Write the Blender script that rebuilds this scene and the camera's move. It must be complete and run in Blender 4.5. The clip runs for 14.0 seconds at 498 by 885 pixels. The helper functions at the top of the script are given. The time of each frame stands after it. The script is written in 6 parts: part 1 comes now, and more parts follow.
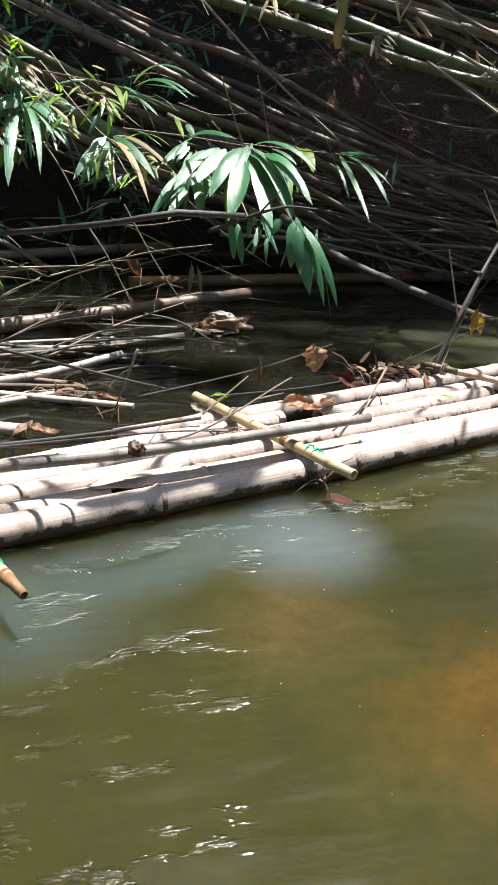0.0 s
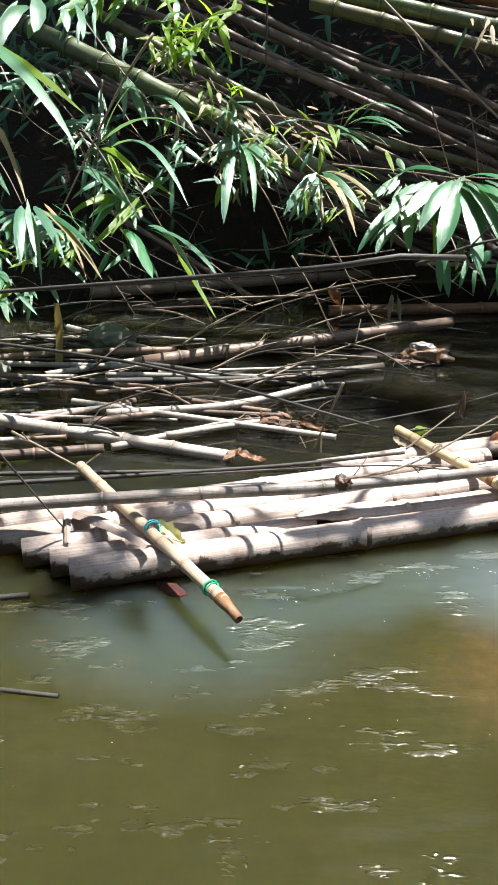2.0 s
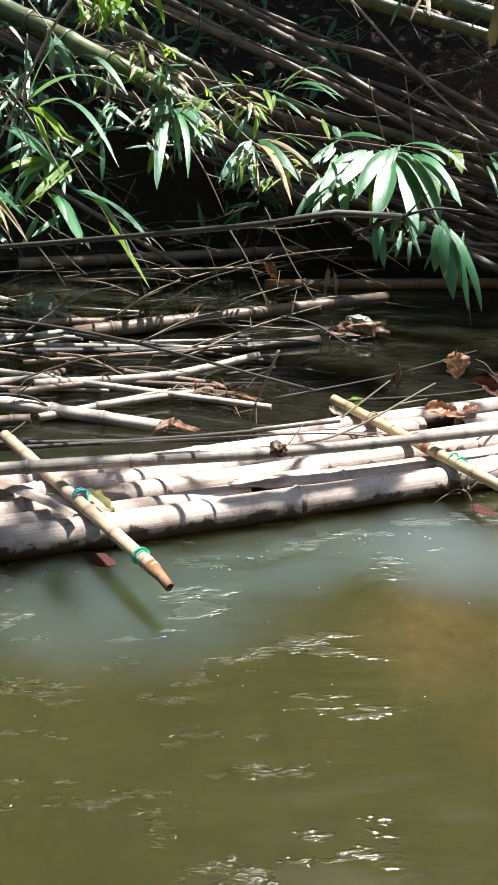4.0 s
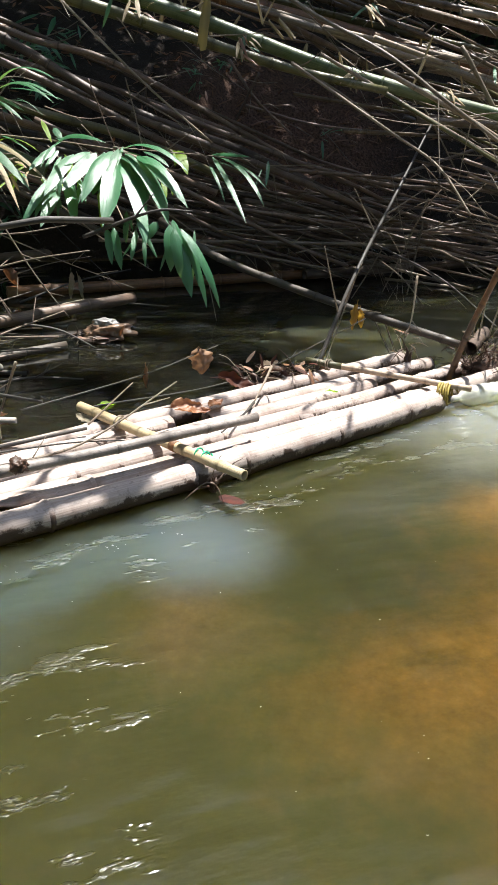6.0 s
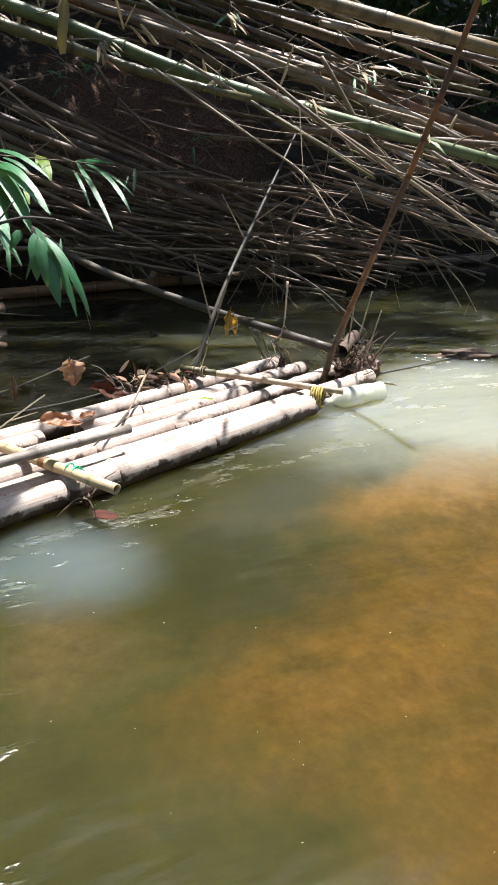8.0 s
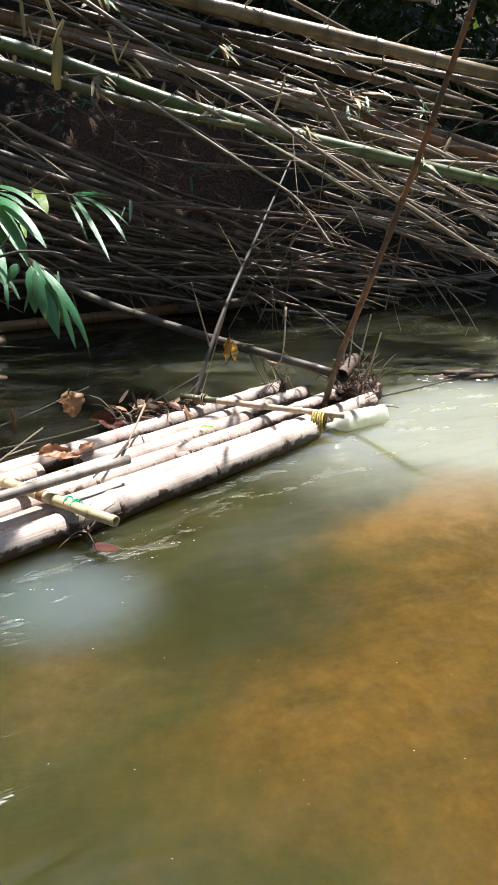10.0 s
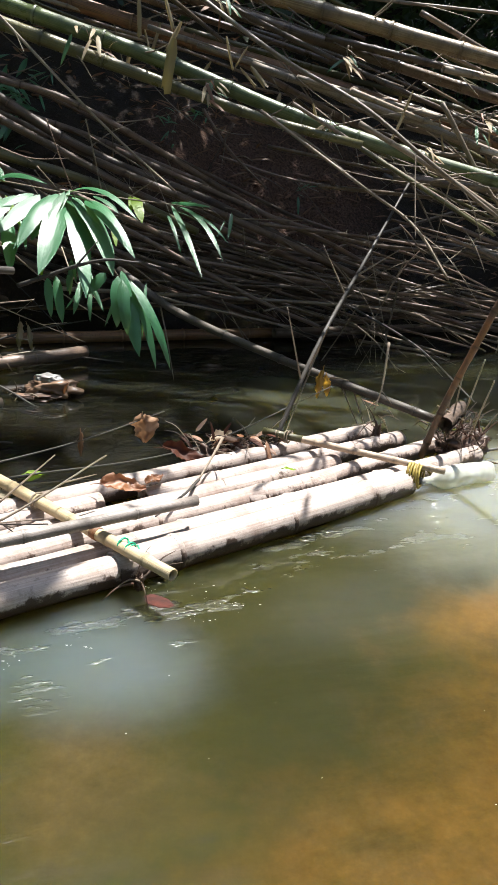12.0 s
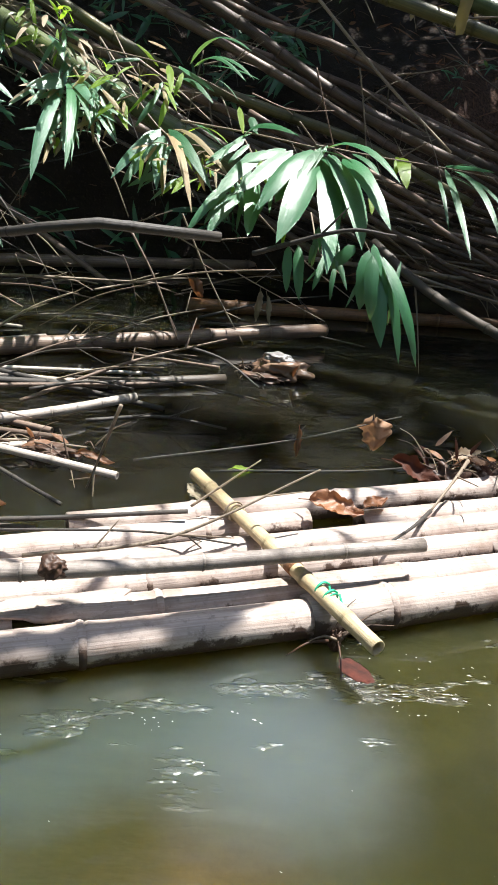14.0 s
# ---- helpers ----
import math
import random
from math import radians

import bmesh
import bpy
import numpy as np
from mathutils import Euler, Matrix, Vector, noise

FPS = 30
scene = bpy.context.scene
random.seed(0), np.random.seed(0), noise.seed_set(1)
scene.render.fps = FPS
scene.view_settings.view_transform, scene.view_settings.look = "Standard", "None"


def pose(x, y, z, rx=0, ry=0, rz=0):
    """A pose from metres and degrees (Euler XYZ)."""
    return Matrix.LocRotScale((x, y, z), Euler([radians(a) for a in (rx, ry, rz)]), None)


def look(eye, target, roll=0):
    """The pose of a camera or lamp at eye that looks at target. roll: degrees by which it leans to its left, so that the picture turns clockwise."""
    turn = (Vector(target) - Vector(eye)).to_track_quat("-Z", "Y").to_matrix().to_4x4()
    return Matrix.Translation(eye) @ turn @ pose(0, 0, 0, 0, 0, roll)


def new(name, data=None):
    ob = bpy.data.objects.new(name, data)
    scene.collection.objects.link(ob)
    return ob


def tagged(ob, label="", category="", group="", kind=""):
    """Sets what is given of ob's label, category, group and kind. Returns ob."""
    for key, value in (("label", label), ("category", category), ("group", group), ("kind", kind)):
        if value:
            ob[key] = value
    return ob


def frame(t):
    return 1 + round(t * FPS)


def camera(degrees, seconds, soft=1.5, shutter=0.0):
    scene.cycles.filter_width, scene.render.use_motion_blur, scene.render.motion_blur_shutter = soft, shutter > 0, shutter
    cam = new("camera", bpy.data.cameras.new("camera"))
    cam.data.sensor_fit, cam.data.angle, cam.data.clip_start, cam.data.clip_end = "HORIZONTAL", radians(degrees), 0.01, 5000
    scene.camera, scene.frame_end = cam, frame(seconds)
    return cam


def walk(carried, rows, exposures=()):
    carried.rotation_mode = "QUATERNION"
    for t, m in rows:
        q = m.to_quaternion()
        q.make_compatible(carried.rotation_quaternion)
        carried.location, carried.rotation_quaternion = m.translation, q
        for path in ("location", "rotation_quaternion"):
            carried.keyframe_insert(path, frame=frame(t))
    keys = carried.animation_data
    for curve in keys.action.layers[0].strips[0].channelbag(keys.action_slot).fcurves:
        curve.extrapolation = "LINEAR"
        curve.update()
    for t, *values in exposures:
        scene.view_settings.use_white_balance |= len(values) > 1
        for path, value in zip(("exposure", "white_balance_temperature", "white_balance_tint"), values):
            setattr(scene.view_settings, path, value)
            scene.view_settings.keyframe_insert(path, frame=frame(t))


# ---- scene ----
cam = camera(35.9, 14.0, soft=0.6)
PATH = [
    (0, (0.286, 0.055, 1.210), (0.069, 1.861, 0.377), 3.0),
    (0.5, (0.291, 0.032, 1.266), (0.095, 1.839, 0.432), 2.1),
    (1, (0.300, 0.012, 1.285), (0.067, 1.810, 0.438), 1.0),
    (1.5, (0.262, -0.003, 1.294), (-0.184, 1.776, 0.497), 0.4),
    (2, (0.208, 0.005, 1.272), (-0.463, 1.713, 0.476), -0.4),
    (2.2, (0.197, -0.013, 1.287), (-0.542, 1.660, 0.477), 0.0),
    (2.75, (0.180, -0.004, 1.267), (-0.599, 1.655, 0.451), 0.2),
    (3.4, (0.187, 0.027, 1.222), (-0.465, 1.731, 0.399), 1.0),
    (4.3, (0.219, 0.058, 1.189), (-0.197, 1.831, 0.364), 2.1),
    (4.5, (0.225, 0.063, 1.197), (-0.109, 1.860, 0.384), 2.7),
    (5, (0.263, 0.061, 1.207), (0.058, 1.873, 0.385), 3.0),
    (5.5, (0.287, 0.079, 1.197), (0.192, 1.896, 0.367), 2.7),
    (6, (0.324, 0.076, 1.210), (0.364, 1.901, 0.393), 2.4),
    (6.5, (0.338, 0.096, 1.199), (0.463, 1.918, 0.383), 2.4),
    (7, (0.346, 0.090, 1.209), (0.587, 1.898, 0.387), 3.0),
    (7.5, (0.362, 0.101, 1.210), (0.665, 1.896, 0.381), 3.6),
    (8, (0.387, 0.097, 1.223), (0.706, 1.904, 0.428), 3.4),
    (8.8, (0.399, 0.094, 1.229), (0.730, 1.912, 0.460), 2.7),
    (9.6, (0.411, 0.110, 1.227), (0.730, 1.943, 0.484), 1.8),
    (10.3, (0.440, 0.160, 1.221), (0.698, 2.009, 0.502), 1.9),
    (10.5, (0.469, 0.208, 1.226), (0.649, 2.087, 0.565), 3.1),
    (11, (0.525, 0.308, 1.204), (0.600, 2.192, 0.539), 3.7),
    (11.5, (0.502, 0.347, 1.201), (0.585, 2.213, 0.486), 4.0),
    (12, (0.448, 0.461, 1.175), (0.536, 2.335, 0.480), 5.0),
    (12.5, (0.459, 0.577, 1.183), (0.434, 2.454, 0.492), 3.6),
    (13, (0.519, 0.722, 1.182), (0.181, 2.538, 0.416), 6.7),
    (13.5, (0.489, 0.852, 1.142), (0.018, 2.615, 0.321), 6.0),
    (14, (0.414, 0.945, 1.114), (-0.083, 2.702, 0.300), 6.0),
]
walk(cam, [(t, look(eye, target, roll)) for t, eye, target, roll in PATH], exposures=[(0.0, 1.28), (1.0, 1.31), (2.0, 1.40), (3.2, 1.40), (4.5, 1.32), (5.5, 1.29), (7.0, 1.34), (10.5, 1.36), (12.5, 1.31), (14.0, 1.31)])

# ---------------------------------------------------------------- light
SUN = Vector((0.14, 0.27, 0.95)).normalized()
world = bpy.data.worlds.new("daylight")
scene.world = world
world.use_nodes = True
sky = world.node_tree.nodes.new("ShaderNodeTexSky")
sky.sky_type = "NISHITA"
sky.sun_disc = False
sky.sun_elevation = math.asin(SUN.z)
sky.sun_rotation = math.atan2(SUN.x, SUN.y)
world.node_tree.links.new(sky.outputs[0], world.node_tree.nodes["Background"].inputs["Color"])
world.node_tree.nodes["Background"].inputs["Strength"].default_value = 0.105
sun = new("sun", bpy.data.lights.new("sun", "SUN"))
sun.data.energy = 5.0
sun.data.angle = radians(0.55)
sun.data.color = (1.0, 0.985, 0.94)
sun.matrix_world = look(SUN * 20, (0, 0, 0))


# ---------------------------------------------------------------- materials
def nodes_of(name):
    m = bpy.data.materials.new(name)
    m.use_nodes = True
    t = m.node_tree
    return m, t, t.nodes["Principled BSDF"], t.nodes["Material Output"]


def add(t, kind, **inputs):
    n = t.nodes.new("ShaderNode" + kind)
    for key, value in inputs.items():
        if hasattr(value, "is_output"):
            t.links.new(value, n.inputs[key.replace("_", " ")])
        else:
            n.inputs[key.replace("_", " ")].default_value = value
    return n


def noise_tex(t, vector, scale, detail=4.0, rough=0.6):
    return add(t, "TexNoise", Vector=vector, Scale=scale, Detail=detail, Roughness=rough).outputs["Fac"]


def ramp(t, fac, stops):
    n = t.nodes.new("ShaderNodeValToRGB")
    t.links.new(fac, n.inputs[0])
    e = n.color_ramp.elements
    while len(e) < len(stops):
        e.new(0.5)
    for el, (p, c) in zip(e, stops):
        el.position, el.color = p, (*c, 1) if len(c) == 3 else c
    return n.outputs[0]


def mixc(t, fac, a, b, blend="MIX"):
    n = t.nodes.new("ShaderNodeMix")
    n.data_type, n.blend_type = "RGBA", blend
    for sock, v in ((n.inputs[0], fac), (n.inputs[6], a), (n.inputs[7], b)):
        if hasattr(v, "is_output"):
            t.links.new(v, sock)
        else:
            sock.default_value = v if isinstance(v, (int, float)) else (*v, 1)
    return n.outputs[2]


def maths(t, op, a, b=0.0, clamp=False):
    n = t.nodes.new("ShaderNodeMath")
    n.operation, n.use_clamp = op, clamp
    for sock, v in zip(n.inputs, (a, b)):
        if hasattr(v, "is_output"):
            t.links.new(v, sock)
        else:
            sock.default_value = v
    return n.outputs[0]


def bamboo(name, base, dark, stain, rough=0.5, amount=0.5, spots=0.3, tone=0.35, wet=False, joint=0.6):
    """Culm skin: streaks along the length, blotches, darker node rings, a shade of its own for each culm."""
    m, t, p, out = nodes_of(name)
    uv = t.nodes.new("ShaderNodeUVMap").outputs[0]
    geo = t.nodes.new("ShaderNodeTexCoord").outputs["Object"]
    info = t.nodes.new("ShaderNodeObjectInfo").outputs["Random"]
    shift = add(t, "Combine" + "XYZ", X=info, Y=maths(t, "MULTIPLY", info, 37.0), Z=info).outputs[0]
    moved = t.nodes.new("ShaderNodeVectorMath")
    t.links.new(uv, moved.inputs[0])
    t.links.new(shift, moved.inputs[1])
    stretch = t.nodes.new("ShaderNodeMapping")
    stretch.inputs["Scale"].default_value = (14, 1.6, 1)
    t.links.new(moved.outputs[0], stretch.inputs["Vector"])
    streak = noise_tex(t, stretch.outputs[0], 2.0, 5, 0.65)
    blotch = noise_tex(t, geo, 5.5, 5, 0.62)
    fine = noise_tex(t, geo, 60.0, 3, 0.7)
    col = mixc(t, ramp(t, streak, [(0.32, (0, 0, 0)), (0.7, (1, 1, 1))]), dark, base)
    col = mixc(t, maths(t, "MULTIPLY", ramp(t, blotch, [(0.45, (0, 0, 0)), (0.68, (1, 1, 1))]), amount), col, stain)
    col = mixc(t, maths(t, "MULTIPLY", ramp(t, fine, [(0.55, (0, 0, 0)), (0.7, (1, 1, 1))]), spots), col, [c * 0.4 for c in dark])
    ring = t.nodes.new("ShaderNodeAttribute")
    ring.attribute_name = "node"
    col = mixc(t, maths(t, "MULTIPLY", ring.outputs["Fac"], joint), col, [c * 0.45 for c in dark])
    col = mixc(t, 1.0, col, ramp(t, info, [(0.0, (1 - tone,) * 3), (1.0, (1 + tone * 0.4,) * 3)]), "MULTIPLY")
    if wet:
        height = add(t, "Separate" + "XYZ", Vector=t.nodes.new("ShaderNodeNewGeometry").outputs["Position"]).outputs["Z"]
        edge = maths(t, "ADD", height, maths(t, "MULTIPLY", maths(t, "SUBTRACT", noise_tex(t, geo, 7.0, 6, 0.72), 0.5), -0.2))
        col = mixc(t, ramp(t, edge, [(0.046, (1, 1, 1)), (0.06, (0, 0, 0))]), col, (0.07, 0.042, 0.03))
    t.links.new(col, p.inputs["Base Color"])
    t.links.new(ramp(t, blotch, [(0.3, (rough - 0.12,) * 3), (0.7, (min(rough + 0.25, 1),) * 3)]), p.inputs["Roughness"])
    bump = add(t, "Bump", Height=maths(t, "ADD", streak, maths(t, "MULTIPLY", fine, 0.5)), Strength=0.35, Distance=0.004)
    t.links.new(bump.outputs[0], p.inputs["Normal"])
    return m


def leaf_mat(name, a, b, rough=0.46, through_light=0.3, glow=(0.35, 0.5, 0.08), shine=1.0, wax=0.0):
    """Blade skin: fine parallel veins, blotches, some light passing through."""
    m, t, p, out = nodes_of(name)
    uv = t.nodes.new("ShaderNodeUVMap").outputs[0]
    geo = t.nodes.new("ShaderNodeTexCoord").outputs["Object"]
    info = t.nodes.new("ShaderNodeObjectInfo").outputs["Random"]
    stretch = t.nodes.new("ShaderNodeMapping")
    stretch.inputs["Scale"].default_value = (30, 1.0, 1)
    t.links.new(uv, stretch.inputs["Vector"])
    vein = noise_tex(t, stretch.outputs[0], 1.5, 2, 0.5)
    blotch = noise_tex(t, geo, 14.0, 4, 0.6)
    col = mixc(t, maths(t, "ADD", maths(t, "MULTIPLY", vein, 0.5), maths(t, "MULTIPLY", blotch, 0.5)), a, b)
    col = mixc(t, 1.0, col, ramp(t, info, [(0.0, (0.7, 0.75, 0.7)), (1.0, (1.2, 1.15, 1.1))]), "MULTIPLY")
    t.links.new(col, p.inputs["Base Color"])
    p.inputs["Roughness"].default_value = rough
    p.inputs["Specular IOR Level"].default_value = shine
    p.inputs["Coat Weight"].default_value, p.inputs["Coat Roughness"].default_value = wax, 0.38
    rib = t.nodes.new("ShaderNodeMapping")
    rib.inputs["Scale"].default_value = (1.2, 34.0, 1)
    t.links.new(uv, rib.inputs["Vector"])
    cross_rib = noise_tex(t, rib.outputs[0], 1.0, 2, 0.5)
    bump = add(t, "Bump", Height=maths(t, "ADD", vein, maths(t, "MULTIPLY", cross_rib, 0.7)), Strength=0.7, Distance=0.002)
    t.links.new(bump.outputs[0], p.inputs["Normal"])
    tr = add(t, "BsdfTranslucent", Color=mixc(t, 0.5, col, glow))
    mix = t.nodes.new("ShaderNodeMixShader")
    mix.inputs[0].default_value = through_light
    t.links.new(p.outputs[0], mix.inputs[1])
    t.links.new(tr.outputs[0], mix.inputs[2])
    t.links.new(mix.outputs[0], out.inputs["Surface"])
    return m


def plain(name, a, b, scale=20.0, rough=0.7, bump=0.3, metal=0.0, spread=0.004):
    """Two tones by noise at two scales, with relief."""
    m, t, p, out = nodes_of(name)
    geo = t.nodes.new("ShaderNodeTexCoord").outputs["Object"]
    n1 = noise_tex(t, geo, scale, 6, 0.65)
    n2 = noise_tex(t, geo, scale * 0.17, 3, 0.5)
    f = maths(t, "ADD", maths(t, "MULTIPLY", n1, 0.6), maths(t, "MULTIPLY", n2, 0.4))
    t.links.new(ramp(t, f, [(0.36, a), (0.64, b)]), p.inputs["Base Color"])
    p.inputs["Roughness"].default_value, p.inputs["Metallic"].default_value = rough, metal
    bp = add(t, "Bump", Height=n1, Strength=bump, Distance=spread)
    t.links.new(bp.outputs[0], p.inputs["Normal"])
    return m


raft_skin = bamboo("bleached_bamboo", (0.61, 0.515, 0.465), (0.37, 0.29, 0.245), (0.21, 0.13, 0.098), 0.5, 0.85, 0.45, 0.13, wet=True, joint=0.3)
pale_skin = bamboo("silvered_bamboo", (0.62, 0.55, 0.48), (0.34, 0.29, 0.25), (0.12, 0.10, 0.085), 0.45, 0.65, 0.35, 0.3)
grey_skin = bamboo("weathered_bamboo", (0.34, 0.238, 0.175), (0.15, 0.098, 0.07), (0.085, 0.056, 0.044), 0.42, 0.5, 0.35, 0.5)
green_skin = bamboo("green_bamboo", (0.15, 0.19, 0.07), (0.06, 0.085, 0.032), (0.22, 0.245, 0.17), 0.3, 0.55, 0.3, 0.2)
worn_skin = bamboo("mottled_pole", (0.43, 0.37, 0.33), (0.19, 0.158, 0.138), (0.065, 0.052, 0.044), 0.42, 0.85, 0.5, 0.1)
olive_skin = bamboo("olive_bamboo", (0.165, 0.15, 0.06), (0.08, 0.075, 0.032), (0.06, 0.05, 0.03), 0.3, 0.5, 0.3, 0.25)
rust_skin = bamboo("rusty_bamboo", (0.42, 0.19, 0.07), (0.15, 0.075, 0.04), (0.32, 0.22, 0.13), 0.45, 0.5, 0.5, 0.3)
straw_skin = bamboo("straw_bamboo", (0.37, 0.28, 0.165), (0.17, 0.115, 0.062), (0.075, 0.05, 0.032), 0.28, 0.8, 0.3, 0.15)
brown_skin = bamboo("golden_bamboo", (0.25, 0.185, 0.125), (0.10, 0.068, 0.044), (0.055, 0.04, 0.03), 0.28, 0.6, 0.4, 0.4)
pole_skin = bamboo("rusty_stick", (0.15, 0.085, 0.05), (0.075, 0.045, 0.03), (0.42, 0.17, 0.05), 0.5, 0.75, 0.4, 0.1)
tan_skin = bamboo("tan_split_cane", (0.60, 0.48, 0.36), (0.40, 0.29, 0.2), (0.24, 0.14, 0.08), 0.45, 0.5, 0.3, 0.1)
bent_skin = bamboo("dark_cane", (0.12, 0.095, 0.075), (0.05, 0.04, 0.03), (0.18, 0.15, 0.12), 0.45, 0.35, 0.4, 0.2)
cane_skin = bamboo("fresh_cane", (0.66, 0.54, 0.34), (0.52, 0.42, 0.23), (0.30, 0.18, 0.09), 0.4, 0.45, 0.25, 0.1)
twig_skin = bamboo("dry_twig", (0.40, 0.32, 0.235), (0.2, 0.15, 0.105), (0.13, 0.09, 0.06), 0.5, 0.4, 0.3, 0.4)
dark_skin = bamboo("wet_dark_stick", (0.07, 0.06, 0.052), (0.035, 0.03, 0.026), (0.13, 0.11, 0.09), 0.55, 0.4, 0.3, 0.3)
leaf_green = leaf_mat("bamboo_leaf", (0.019, 0.12, 0.045), (0.055, 0.24, 0.10), 0.38, 0.26, wax=0.4)
# paler copy of the bamboo leaf; the sun's sheen is partly its colour
leaf_sheen = leaf_mat("sheen_leaf", (0.055, 0.17, 0.10), (0.13, 0.31, 0.205), 0.36, 0.26, wax=0.4)
leaf_tan = leaf_mat("tan_leaf", (0.28, 0.13, 0.06), (0.50, 0.33, 0.22), 0.5, 0.25, (0.45, 0.2, 0.07))
leaf_wet = leaf_mat("soaked_leaf", (0.036, 0.011, 0.006), (0.078, 0.024, 0.013), 0.6, 0.1, (0.3, 0.08, 0.03), 0.25)
leaf_sheath = leaf_mat("sheath", (0.20, 0.16, 0.05), (0.34, 0.25, 0.09), 0.55, 0.3, (0.45, 0.35, 0.08))
# yellow-green leaf; the glow of light passing through is partly its colour
leaf_lime = leaf_mat("lime_leaf", (0.18, 0.36, 0.02), (0.34, 0.5, 0.04), 0.36, 0.6, (0.45, 0.75, 0.05))
leaf_dry = leaf_mat("straw_leaf", (0.30, 0.2, 0.09), (0.46, 0.36, 0.2), 0.55, 0.3, (0.5, 0.35, 0.12))
leaf_straw = leaf_mat("pale_yellow_scrap", (0.55, 0.52, 0.22), (0.72, 0.70, 0.42), 0.35, 0.2, (0.6, 0.55, 0.2))
leaf_far = leaf_mat("woodland_leaf", (0.013, 0.033, 0.012), (0.03, 0.06, 0.02), 0.5, 0.3)
leaf_brown = leaf_mat("dead_leaf", (0.16, 0.055, 0.02), (0.34, 0.16, 0.07), 0.45, 0.25, (0.45, 0.16, 0.05))
leaf_pale = leaf_mat("wilted_leaf", (0.36, 0.27, 0.17), (0.5, 0.4, 0.3), 0.6, 0.3, (0.5, 0.36, 0.2))
leaf_yellow = leaf_mat("yellow_leaf", (0.42, 0.2, 0.015), (0.56, 0.34, 0.04), 0.5, 0.4, (0.6, 0.33, 0.04))
soaked = plain("sodden_leaf", (0.018, 0.004, 0.002), (0.09, 0.018, 0.009), 38, 0.9, 0.8)
bark = plain("rotten_bark", (0.045, 0.03, 0.022), (0.16, 0.105, 0.075), 35, 0.8, 0.8, 0, 0.01)
root_mat = plain("wet_roots", (0.03, 0.018, 0.012), (0.11, 0.055, 0.035), 45, 0.5, 0.7)
stone_mat = plain("mossy_stone", (0.10, 0.12, 0.08), (0.25, 0.25, 0.21), 18, 0.75, 0.7, 0, 0.01)
cord_green = plain("green_cord", (0.01, 0.28, 0.14), (0.02, 0.42, 0.24), 90, 0.5)
cord_blue = plain("teal_cord", (0.04, 0.30, 0.34), (0.10, 0.45, 0.48), 90, 0.5)
cord_yellow = plain("yellow_cord", (0.22, 0.15, 0.03), (0.42, 0.32, 0.07), 60, 0.55)
bag_pale = plain("pale_plastic", (0.20, 0.19, 0.19), (0.34, 0.32, 0.31), 20, 0.3)
bag_tan = plain("tan_plastic", (0.16, 0.09, 0.06), (0.28, 0.18, 0.12), 20, 0.35)
froth_sparkle_mat = plain("froth", (0.55, 0.55, 0.5), (0.8, 0.8, 0.77), 60, 0.3)


